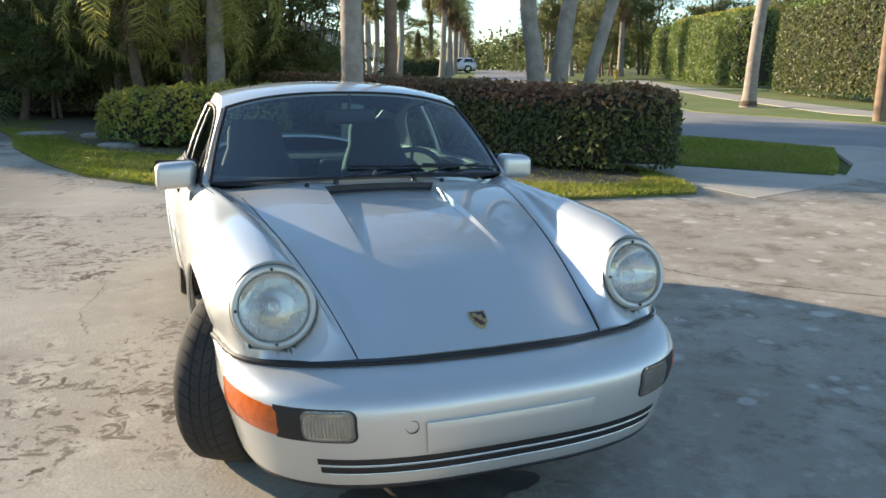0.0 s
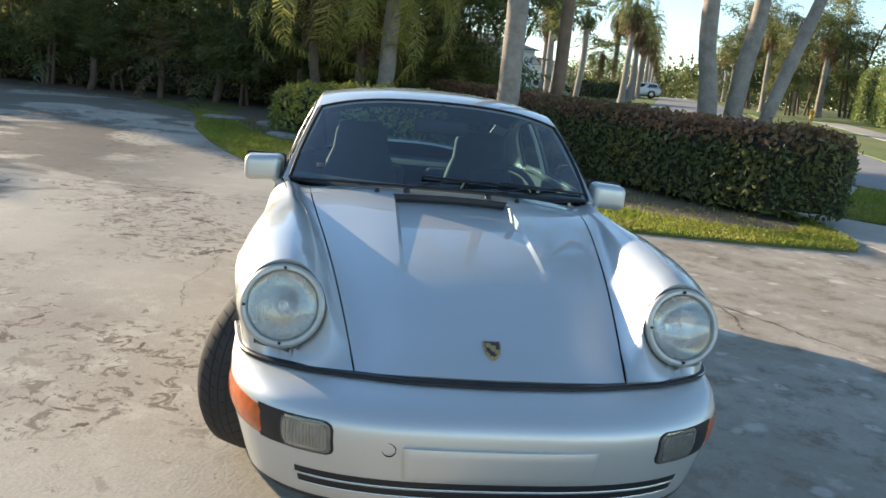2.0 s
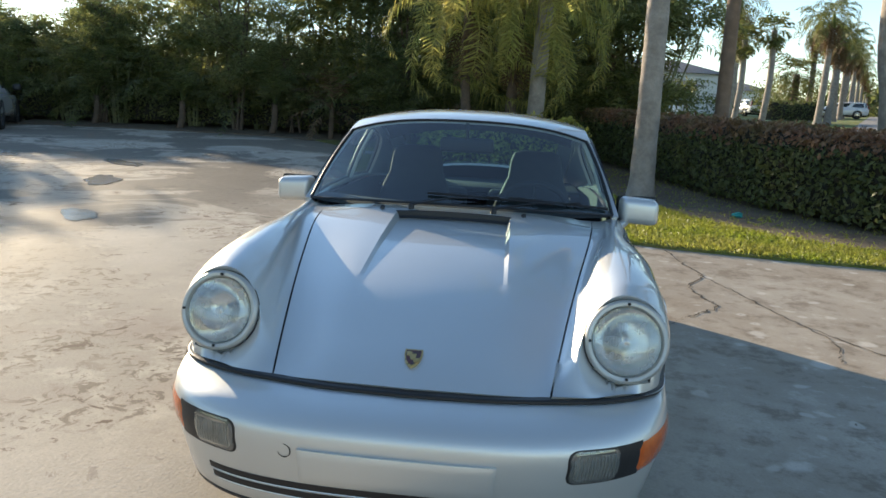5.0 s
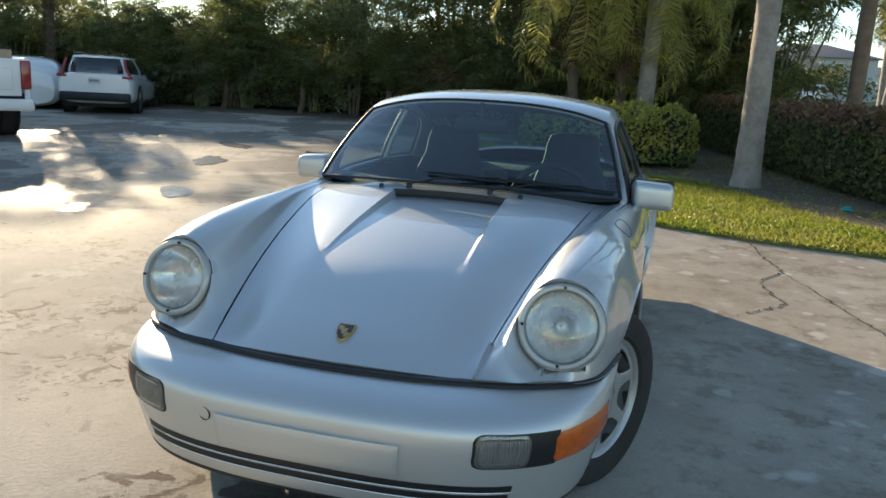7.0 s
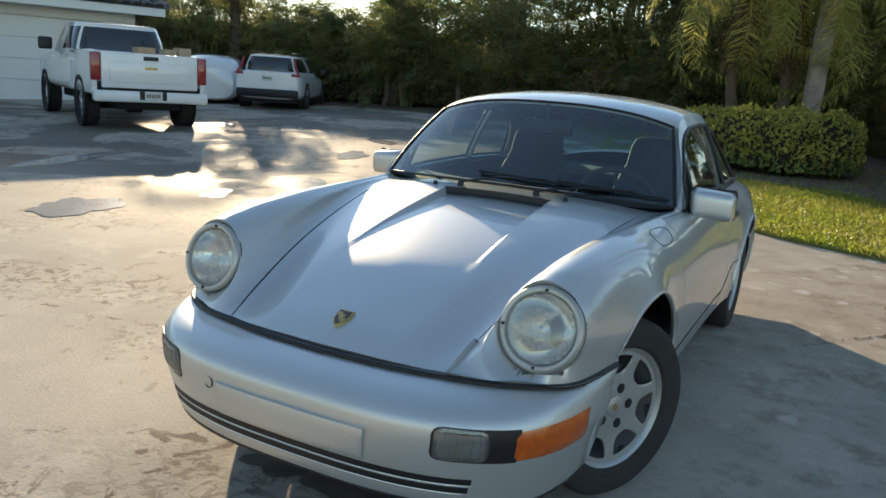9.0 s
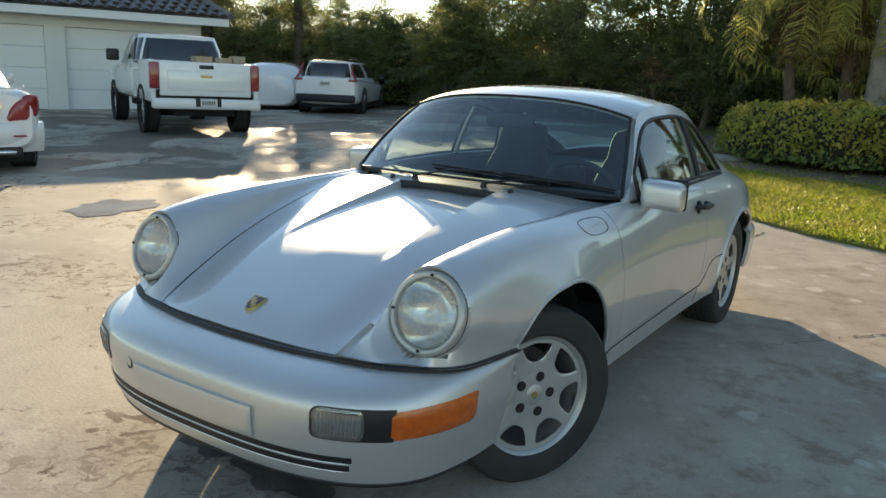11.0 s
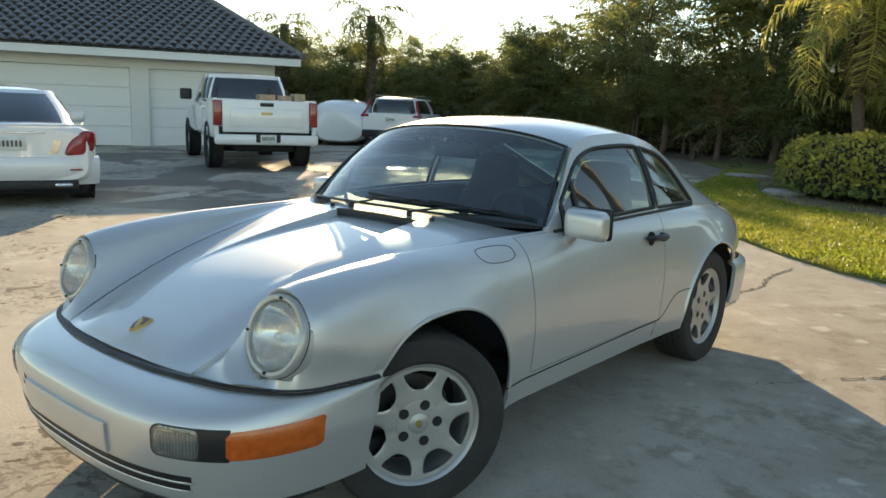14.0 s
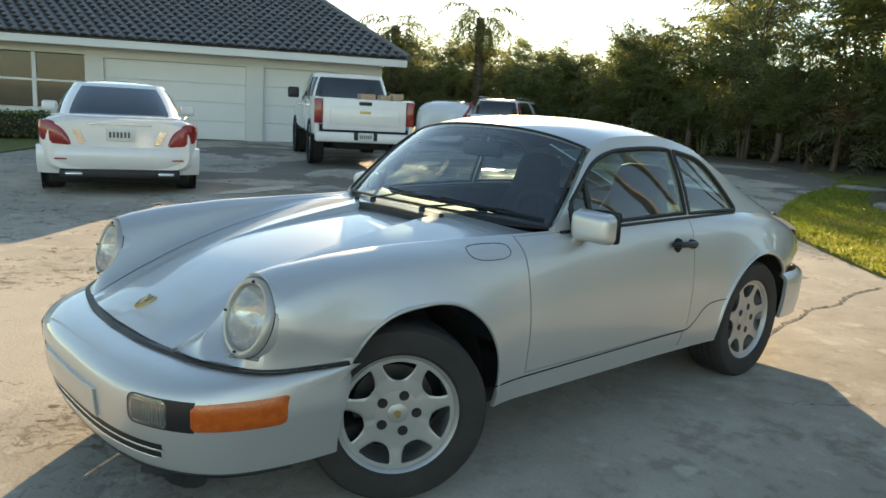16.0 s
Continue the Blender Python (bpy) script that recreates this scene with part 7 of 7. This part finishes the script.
def loft(name, secs, mat, parent, label="", n=16, power=3.0, sharp=35):
    """A body along y from sections (y, half width, z low, z high)."""
    bm = bmesh.new()
    rows = []
    for y, w, z0, z1 in secs:
        cz, hz = (z0 + z1) / 2, (z1 - z0) / 2
        rows.append([(w * math.copysign(abs(math.cos(a)) ** (2 / power), math.cos(a)), y, cz + hz * math.copysign(abs(math.sin(a)) ** (2 / power), math.sin(a))) for a in [2 * math.pi * (k + 0.5) / n for k in range(n)]])
    vs = grid_faces(bm, rows, True)
    bm.faces.new(vs[0])
    bm.faces.new(list(reversed(vs[-1])))
    bmesh.ops.recalc_face_normals(bm, faces=bm.faces)
    return part(name, bm, mat, parent, label, sharp)


def blend(secs, n=6):
    keys = list(zip(*secs))
    ys = keys[0]
    fs = [line_of(list(zip(ys, k)), 0.06) for k in keys[1:]]
    out = []
    for y0, y1 in zip(ys, ys[1:]):
        out += [(y, *[f(y) for f in fs]) for y in steps(y0, y1, n)[:-1]]
    return out + [(ys[-1], *[f(ys[-1]) for f in fs])]


def plain_wheel(parent, x, y, r, w, side):
    wh = new("wheel")
    wh.parent, wh.matrix_basis = parent, Matrix.Translation((x, y, r)) @ pose(0, 0, 0, 0, 90 * side, 0)
    bm = bmesh.new()
    lathe(bm, [(r * 0.66, -w / 2), (r * 0.9, -w / 2), (r * 0.98, -w * 0.42), (r, -w * 0.3), (r, w * 0.3), (r * 0.98, w * 0.42), (r * 0.9, w / 2), (r * 0.66, w / 2)], 36)
    part("tyre", bm, RUBBER, wh)
    bm = bmesh.new()
    lathe(bm, [(r * 0.66, w * 0.48), (r * 0.62, w * 0.36), (r * 0.60, 0.0), (0.02, 0.0)], 36)
    part("rim", bm, PLASTIC, wh)
    for k in range(6):
        bm = bmesh.new()
        box(bm, r * 0.10, r * 0.65, -r * 0.06, r * 0.06, w * 0.30, w * 0.42, 0.008, 1, pose(0, 0, 0, 0, 0, 60 * k))
        part("spoke", bm, CHROME, wh)
    bm = bmesh.new()
    lathe(bm, [(r * 0.20, w * 0.2), (r * 0.19, w * 0.42), (0.001, w * 0.44)], 20)
    part("hub", bm, CHROME, wh)
    return wh


def slab(name, parent, mat, x0, x1, y0, y1, z0, z1, bevel=0.02, label="", m=None):
    bm = bmesh.new()
    box(bm, x0, x1, y0, y1, z0, z1, bevel, 3, m)
    return part(name, bm, mat, parent, label)


def number_plate(parent, y, z):
    pl = slab("number_plate", parent, PLATE, -0.155, 0.155, y - 0.012, y, z - 0.078, z + 0.078, 0.006, "pale plate with dark bars")
    for k in range(6):
        slab("plate_bar", pl, PLATEBAR, -0.125 + 0.042 * k, -0.125 + 0.042 * k + 0.026, y - 0.015, y - 0.011, z - 0.035, z + 0.035, 0.002)


def sit(x, y, az):
    """Stands at x, y and heads for that bearing; local +y is ahead."""
    return pose(x, y, ground_z(x, y), 0, 0, -az)


def cabin(parent, low, high, crown, windows, mat=None, power=4.0, bow=0.035, band=(0.07, 0.90)):
    """A glasshouse: plan loops (middle y, half length, half width, z) at belt and roof, panes by angle."""
    def point(th, h):
        def loop(mid, ln, wd, z):
            c, q = math.cos(radians(th)), math.sin(radians(th))
            return Vector((wd * math.copysign(abs(c) ** (2 / power), c), mid + ln * math.copysign(abs(q) ** (2 / power), q), z))
        a, b = loop(*low), loop(*high)
        p = a.lerp(b, h)
        out = Vector((p.x, (p.y - low[0]) * 0.4, 0)).normalized()
        return p + out * bow * 4 * max(0.0, h) * (1 - h)
    cuts = sorted({round(t % 360, 3) for w in windows for t in w[:2]})
    for t0, t1 in zip(cuts, cuts[1:] + [cuts[0] + 360]):
        bm = bmesh.new()
        n = max(2, int((t1 - t0) / 3))
        pane = any(abs((w[0] - t0) % 360) < 0.01 for w in windows)
        lo, hi = band if pane else (-0.25, 1.0)
        sink = 0.0
        grid_faces(bm, [[point(t, h) for h in steps(lo, hi, 8)] for t in steps(t0, t1, n)])
        bmesh.ops.recalc_face_normals(bm, faces=bm.faces)
        part("window" if pane else "pillar", bm, DARKGLASS if pane else (mat or WHITEPAINT), parent)
    for lo, hi, nm in ((-0.25, band[0], "belt_band"), (band[1], 1.0, "roof_band")):
        bm = bmesh.new()
        grid_faces(bm, [[point(t, h) * 1.0 + Vector((0, 0, 0)) for h in steps(lo, hi, 3)] for t in steps(0, 360, 96)])
        bmesh.ops.recalc_face_normals(bm, faces=bm.faces)
        part(nm, bm, mat or WHITEPAINT, parent)
    bm = bmesh.new()
    mid = Vector((0, high[0], high[3]))
    rows = []
    for r in (1.0, 0.97, 0.92, 0.85, 0.75, 0.6, 0.4, 0.2, 0.02):
        rows.append([mid + (point(t, 1.0) - mid) * r + Vector((0, 0, crown * (1 - r**2.2))) for t in steps(0, 360, 96)[:-1]])
    grid_faces(bm, rows, True)
    bmesh.ops.recalc_face_normals(bm, faces=bm.faces)
    part("roof", bm, mat or WHITEPAINT, parent)


def wrap_lamp(name, parent, plan, mat, side, label=""):
    """A lens that wraps a corner: (x, y, z low, z high) along its plan."""
    bm = bmesh.new()
    a = spline([(side * x, y, lo) for x, y, lo, hi in plan], 6)
    b = spline([(side * x, y, hi) for x, y, lo, hi in plan], 6)
    rows = []
    for k, (p, q) in enumerate(zip(a, b)):
        f = k / (len(a) - 1)
        e = min(1.0, 8 * f, 8 * (1 - f)) ** 0.5
        mid = (p + q) / 2
        out = Vector((p.x * 0.6, -0.6 * (1 - f) - 0.1, 0)).normalized() * 0.018
        row = []
        for v, o in ((0, -1.4), (0.03, 0.4), (0.15, 1), (0.5, 1.2), (0.85, 1), (0.97, 0.4), (1, -1.4)):
            w = p.lerp(q, v)
            row.append(mid + (w - mid) * e + out * o)
        rows.append(row)
    grid_faces(bm, rows)
    bmesh.ops.recalc_face_normals(bm, faces=bm.faces)
    return part(name, bm, mat, parent, label)


# white saloon: origin at the middle of its rear end
sal = thing("saloon_car", "white luxury coupe parked with red tail lamps", "car", sit(-7.55, 1.95, -71) @ Matrix.Scale(1.05, 4))
SB = blend([(0.0, 0.80, 0.30, 0.91), (0.05, 0.86, 0.27, 0.955), (0.14, 0.895, 0.24, 0.975), (0.5, 0.925, 0.20, 0.985), (1.2, 0.935, 0.18, 0.96), (2.5, 0.93, 0.18, 0.93), (3.8, 0.925, 0.18, 0.88), (4.6, 0.90, 0.20, 0.78), (5.05, 0.75, 0.28, 0.62)], 8)
loft("body", SB, WHITEPAINT, sal, "white painted body", 40, 4.6)
cabin(sal, (2.05, 1.62, 0.80, 0.93), (2.02, 0.78, 0.58, 1.36), 0.06, ((-36, 30), (150, 216), (236, 304), (58, 122)))
bm = bmesh.new()
tube(bm, [(-0.78, 0.30, 0.985), (-0.74, 0.06, 0.962), (-0.4, 0.01, 0.955), (0.4, 0.01, 0.955), (0.74, 0.06, 0.962), (0.78, 0.30, 0.985)], 0.012, 6, True)
part("boot_lip", bm, WHITEPAINT, sal)
bm = bmesh.new()
rows = []
for x in steps(-0.93, 0.93, 40):
    q = 0.16 * (abs(x) / 0.93) ** 4
    rows.append([(x, q - 0.0 + d, z) for d, z in ((0.03, 0.60), (-0.03, 0.585), (-0.055, 0.55), (-0.06, 0.48), (-0.05, 0.42), (-0.02, 0.36), (0.04, 0.26))])
grid_faces(bm, rows)
bmesh.ops.recalc_face_normals(bm, faces=bm.faces)
part("rear_bumper", bm, WHITEPAINT, sal, "white sculpted rear bumper")
for sd in (-1, 1):
    wrap_lamp("tail_lamp", sal, [(0.55, -0.012, 0.605, 0.655), (0.63, -0.008, 0.61, 0.79), (0.76, 0.012, 0.62, 0.885), (0.866, 0.10, 0.67, 0.90), (0.915, 0.36, 0.79, 0.87)], REDLENS, sd, "large red wrap-around tail lamp")
    bm = bmesh.new()
    grid_faces(bm, [[(sd * (x + d), y, z) for d, y in ((-0.045, 0.02), (-0.04, -0.016), (0.04, -0.016), (0.045, 0.02))] for x, z in ((0.425, 0.635), (0.44, 0.68), (0.475, 0.76), (0.485, 0.79))])
    part("reversing_lamp", bm, CHROME, sal, "slanted chrome lamp by the plate")
    slab("exhaust", sal, CHROME, sd * 0.52 - 0.10, sd * 0.52 + 0.10, -0.062, 0.05, 0.245, 0.295, 0.022)
    slab("bumper_reflector", sal, REDLENS, sd * 0.66 - 0.07, sd * 0.66 + 0.07, -0.032, 0.06, 0.435, 0.455, 0.008)
    mi = slab("wing_mirror", sal, WHITEPAINT, sd * 1.0 - 0.11, sd * 1.0 + 0.11, 3.05, 3.2, 0.93, 1.08, 0.04)
    for y in (0.98, 3.93):
        plain_wheel(sal, sd * 0.80, y, 0.335, 0.25, sd)
    bm = bmesh.new()
    for y in (0.98, 3.93):
        lathe(bm, [(0.37, 0.0), (0.37, 0.02), (0.30, 0.02)], 32, Matrix.Translation((sd * 0.915, y, 0.335)) @ pose(0, 0, 0, 0, 90 * sd, 0))
    part("arch_gap", bm, UNDER, sal)
slab("lower_grille", sal, PLASTIC, -0.68, 0.68, -0.045, 0.05, 0.215, 0.325, 0.02, "black lower bumper insert")
slab("chrome_strip", sal, CHROME, -0.36, 0.36, -0.016, 0.02, 0.86, 0.878, 0.006)
number_plate(sal, -0.008, 0.745)
slab("underside", sal, UNDER, -0.80, 0.80, 0.15, 4.7, 0.14, 0.34, 0.03)

# white pick-up truck
tru = thing("pickup_truck", "white crew-cab pickup truck with boxes in its bed", "truck", sit(-10.1, 7.6, -64))
slab("bed_side", tru, WHITEPAINT, -1.00, -0.90, 0.03, 1.9, 0.62, 1.38, 0.03)
slab("bed_side", tru, WHITEPAINT, 0.90, 1.00, 0.03, 1.9, 0.62, 1.38, 0.03)
slab("bed_floor", tru, UNDER, -0.92, 0.92, 0.05, 1.9, 0.62, 0.80, 0.01)
tg = slab("tailgate", tru, WHITEPAINT, -0.84, 0.84, -0.02, 0.06, 0.74, 1.36, 0.025, "white tailgate")
slab("tailgate_press", tg, WHITEPAINT, -0.70, 0.70, -0.032, -0.01, 0.84, 1.20, 0.015)
slab("tailgate_handle", tg, PLASTIC, -0.13, 0.13, -0.04, -0.01, 1.24, 1.31, 0.012)
slab("emblem", tg, GOLD, -0.11, 0.11, -0.045, -0.025, 1.08, 1.13, 0.01)
loft("cab", blend([(1.90, 0.96, 0.60, 1.36), (2.2, 1.0, 0.55, 1.38), (4.2, 1.0, 0.55, 1.36), (5.4, 0.98, 0.58, 1.28), (5.8, 0.92, 0.62, 1.18)], 4), WHITEPAINT, tru, "white cab and bonnet", 24, 6)
cabin(tru, (3.10, 1.22, 0.965, 1.34), (2.86, 0.80, 0.775, 1.90), 0.05, ((-42, -3), (1, 38), (142, 179), (183, 222), (229, 311), (52, 128)), None, 4.5, 0.02, (0.08, 0.86))
for sd in (-1, 1):
    slab("tail_lamp", tru, REDLENS, min(sd * 0.845, sd * 1.008), max(sd * 0.845, sd * 1.008), -0.015, 0.12, 0.86, 1.34, 0.025, "tall red tail lamp")
    slab("wing_mirror", tru, PLASTIC, min(sd * 1.0, sd * 1.26), max(sd * 1.0, sd * 1.26), 3.6, 3.75, 1.35, 1.60, 0.04)
    slab("bumper_corner", tru, PLASTIC, min(sd * 0.62, sd * 0.96), max(sd * 0.62, sd * 0.96), -0.14, 0.0, 0.57, 0.66, 0.02)
    for y in (1.05, 4.75):
        plain_wheel(tru, sd * 0.86, y, 0.40, 0.28, sd)
        bm = bmesh.new()
        lathe(bm, [(0.47, -0.05), (0.47, 0.02), (0.38, 0.02)], 32, Matrix.Translation((sd * 0.99, y, 0.45)) @ pose(0, 0, 0, 0, 90 * sd, 0))
        part("arch_gap", bm, UNDER, tru)
    for y in (2.55, 3.4):
        slab("door_handle", tru, CHROME, min(sd * 0.99, sd * 1.02), max(sd * 0.99, sd * 1.02), y, y + 0.2, 1.18, 1.22, 0.008)
slab("rear_bumper", tru, WHITEPAINT, -1.0, 1.0, -0.15, 0.05, 0.50, 0.70, 0.05, "white rear bumper")
slab("plate_recess", tru, PLASTIC, -0.24, 0.24, -0.16, -0.10, 0.55, 0.70, 0.02)
number_plate(tru, -0.165, 0.625)
slab("chassis", tru, UNDER, -0.55, 0.55, 0.1, 5.2, 0.36, 0.60, 0.03)
slab("axle", tru, UNDER, -0.80, 0.80, 0.97, 1.13, 0.32, 0.46, 0.05)
for x0, x1, y0, y1, h in ((0.10, 0.42, 1.2, 1.7, 0.14), (0.40, 0.62, 0.5, 0.9, 0.12), (0.64, 0.86, 0.4, 0.8, 0.16)):
    bx = thing("carton", "brown cardboard carton riding in the truck bed", "box", tru.matrix_world @ Matrix.Translation(((x0 + x1) / 2, (y0 + y1) / 2, 0.80)), "cartons in the truck bed")
    slab("carton_body", bx, CARDBOARD, -(x1 - x0) / 2, (x1 - x0) / 2, -(y1 - y0) / 2, (y1 - y0) / 2, 0, 0.55 + h, 0.006)

# white estate cars
def estate(x, y, az, label):
    s = thing("estate_car", label, "car", sit(x, y, az))
    loft("body", blend([(0.0, 0.84, 0.34, 1.02), (0.08, 0.90, 0.28, 1.06), (0.6, 0.945, 0.24, 1.06), (2.4, 0.945, 0.24, 1.0), (3.8, 0.93, 0.24, 0.96), (4.5, 0.88, 0.26, 0.86), (4.8, 0.74, 0.34, 0.72)]), WHITEPAINT, s, "white painted body", 28, 4.5)
    cabin(s, (1.95, 1.82, 0.83, 1.02), (1.50, 1.22, 0.68, 1.48), 0.06, ((-40, -3), (0, 35), (145, 180), (183, 220), (232, 308), (56, 124)))
    for sd in (-1, 1):
        slab("tail_lamp", s, REDLENS, min(sd * 0.66, sd * 0.90), max(sd * 0.66, sd * 0.90), -0.015, 0.12, 0.93, 1.00, 0.02, "red tail lamp")
        bm = bmesh.new()
        tube(bm, [(sd * 0.86, 0.06, 0.98), (sd * 0.76, 0.12, 1.15), (sd * 0.70, 0.22, 1.40)], 0.035, 8)
        part("lamp_upright", bm, REDLENS, s)
        slab("wing_mirror", s, PLASTIC, min(sd * 0.94, sd * 1.14), max(sd * 0.94, sd * 1.14), 3.0, 3.15, 1.02, 1.18, 0.04)
        bm = bmesh.new()
        tube(bm, [(sd * 0.60, 0.5, 1.56), (sd * 0.60, 1.5, 1.585), (sd * 0.58, 2.3, 1.54)], 0.016, 6)
        part("roof_rail", bm, CHROME, s)
        for yy in (0.95, 3.85):
            plain_wheel(s, sd * 0.82, yy, 0.36, 0.25, sd)
            bm = bmesh.new()
            lathe(bm, [(0.41, -0.05), (0.41, 0.02), (0.33, 0.02)], 32, Matrix.Translation((sd * 0.93, yy, 0.37)) @ pose(0, 0, 0, 0, 90 * sd, 0))
            part("arch_gap", bm, UNDER, s)
    slab("rear_bumper", s, PLASTIC, -0.86, 0.86, -0.06, 0.1, 0.34, 0.56, 0.05, "dark lower bumper")
    number_plate(s, -0.012, 0.86)
    slab("underside", s, UNDER, -0.80, 0.80, 0.15, 4.5, 0.18, 0.38, 0.03)
    return s


estate(-13.3, 14.4, -28, "white estate car parked before the trees")
cov = thing("covered_car", "car under a smooth white fabric cover", "car", sit(-15.7, 14.6, -40))
loft("cover", blend([(0.0, 0.70, 0.16, 1.02), (0.15, 0.86, 0.10, 1.20), (0.7, 0.93, 0.06, 1.40), (1.8, 0.94, 0.06, 1.46), (2.8, 0.93, 0.06, 1.30), (3.8, 0.90, 0.08, 0.98), (4.5, 0.74, 0.16, 0.80)]), WHITEPAINT, cov, "", 28, 3.4)
for sd in (-1, 1):
    for yy in (0.95, 3.7):
        plain_wheel(cov, sd * 0.80, yy, 0.33, 0.24, sd)

# ---- street things ----
hx, hy = 31.5, 46.8
hyd = thing("fire_hydrant", "yellow fire hydrant on the far verge", "hydrant", pose(hx, hy, ground_z(hx, hy)))
YELLOW = material("yellow_paint", (0.75, 0.42, 0.03), None, 6, 0.5)
bm = bmesh.new()
lathe(bm, [(0.17, 0), (0.17, 0.05), (0.11, 0.06), (0.11, 0.5), (0.15, 0.52), (0.15, 0.56), (0.11, 0.62), (0.05, 0.72), (0.001, 0.74)], 16)
part("barrel", bm, YELLOW, hyd)
bm = bmesh.new()
tube(bm, [(-0.2, 0, 0.42), (0.2, 0, 0.42)], 0.06, 10)
part("outlets", bm, YELLOW, hyd)
for x, y, h, r in ((4.60, 15.4, 9.0, 0.16), (15.9, 11.4, 9.0, 0.16)):
    po = thing("utility_pole", "brown wooden utility pole", "pole", pose(x, y, ground_z(x, y) - 0.1), "poles by the street")
    bm = bmesh.new()
    tube(bm, [(0, 0, 0), (0.0, 0, h / 2), (0.02, 0, h)], [r, r * 0.92, r * 0.8], 14)
    part("shaft", bm, BARK_POLE, po)
STONE = material("flat_stone", (0.30, 0.29, 0.26), (0.22, 0.21, 0.19), 6, 0.9, bump=0.01, bump_scale=30)
for x, y, r in ((-2.75, 13.4, 0.42), (-1.75, 12.9, 0.34), (-1.35, 11.0, 0.36)):
    bm = bmesh.new()
    lathe(bm, [(0.001, 0.07), (r * 0.8, 0.065), (r, 0.04), (r * 0.96, -0.02)], 18)
    for v in bm.verts:
        v.co.x *= 1 + 0.2 * noise.noise(v.co * 3 + Vector((x, 0, 0)))
        v.co.y *= 0.8
    ob = new("stepping_stone", mesh_of("stepping_stone", bm, STONE))
    ob.location = (x, y, ground_z(x, y) + 0.03)
    tagged(ob, "flat grey stepping stone in the grass", "stone", "stepping stones")
TEAL = material("teal_fabric", (0.02, 0.28, 0.26), None, 20, 0.8)
bm = bmesh.new()
bmesh.ops.create_icosphere(bm, subdivisions=3, radius=0.07)
for v in bm.verts:
    v.co += 0.035 * noise.noise_vector(v.co * 14)
    v.co.z *= 0.5
ob = new("crumpled_cloth", mesh_of("crumpled_cloth", bm, TEAL))
ob.location = (2.95, 7.2, ground_z(2.95, 7.2) + 0.06)
tagged(ob, "crumpled teal cloth lying on the mulch", "cloth")
hedge("far_shrubs", "dark rounded shrubs in a far front garden", [(17.3, 54.9), (19.4, 56.4), (21.4, 57.8)], 2.2, 1.45, LEAF_DARK, LEAF_DARK, 0.15, 110, 41, 0.2, 0.3, 0.3)
estate(11.8, 57.0, -60, "white car parked in a far driveway")
estate(22.1, 74.0, -15, "white car parked by a far house")
estate(32.8, 75.9, -70, "white car parked beside the far end of the street")
# far houses
def far_house(x, y, turn, w, d, h, label, roofc=None):
    hs = thing("far_house", label, "house", pose(x, y, ground_z(x, y), 0, 0, turn), "houses along the street")
    slab("wall", hs, STUCCO, -w / 2, w / 2, 0, d, -0.3, h, 0.0)
    bm = bmesh.new()
    c = [bm.verts.new(p) for p in ((-w / 2 - 0.6, -0.6, h), (w / 2 + 0.6, -0.6, h), (w / 2 + 0.6, d + 0.6, h), (-w / 2 - 0.6, d + 0.6, h), (-w / 2 + d / 2, d / 2, h + d * 0.2), (w / 2 - d / 2, d / 2, h + d * 0.2))]
    for q in ((0, 1, 5, 4), (1, 2, 5), (2, 3, 4, 5), (3, 0, 4), (0, 3, 2, 1)):
        bm.faces.new([c[i] for i in q])
    bmesh.ops.recalc_face_normals(bm, faces=bm.faces)
    part("roof", bm, roofc or ROOFTILE, hs, "dark hip roof")
    for k in range(int(w / 3.2)):
        x0 = -w / 2 + 1.0 + 3.2 * k
        wd = slab("window", hs, TRIM, x0, x0 + 1.5, -0.05, 0.05, 0.9, 2.2, 0.01)
        slab("pane", wd, PANE, x0 + 0.08, x0 + 1.42, -0.06, 0.0, 0.98, 2.12, 0.0)
    return hs


far_house(16.2, 88, 12, 12, 8, 4.4, "white far house with a dark hip roof")
far_house(11.0, 68, 16, 9, 7, 2.7, "cream low garage far down the street")
far_house(45, 175, 10, 18, 10, 5.5, "white two-storey house far down the street")
far_house(-1.5, 33.5, 20, 14, 9, 3.2, "white neighbouring house behind the trees", material("blue_grey_roof", (0.45, 0.52, 0.60), (0.38, 0.44, 0.52), 4, 0.6))
# far woods on the skyline
rng = np.random.default_rng(77)
vv = []
for cx, cy, w, hgt, m in [(78, 66, 20, 7, 40), (44, 76, 8, 2.5, 22), (12, 62, 5, 3, 14), (80, 110, 30, 10, 40), (-6, 80, 14, 7, 26), (9, 112, 10, 5, 16), (100, 70, 30, 10, 30), (90, 30, 30, 9, 30), (70, 330, 90, 13, 40), (190, 330, 90, 14, 40), (70, 170, 14, 8, 20)]:
    for _ in range(m):
        c = np.array([cx + rng.normal() * w * 0.5, cy + rng.normal() * w * 0.35, 0])
        c[2] = ground_z(c[0], c[1]) + hgt * rng.uniform(0.15, 0.75)
        k = 330
        pts = c + rng.normal(size=(k, 3)) * np.array([1, 1, 0.7]) * hgt * 0.22
        v, f = leaves(pts, np.tile([0.0, 0, 0.6], (k, 1)), hgt * 0.078, rng, 0.9, 0.6)
        vv.append(v)
vv = np.concatenate(vv)
tagged(raw("far_woods", vv, np.arange(len(vv)).reshape(-1, 4), LEAF_DARK), "dark distant trees along the skyline", "trees", kind="stuff")
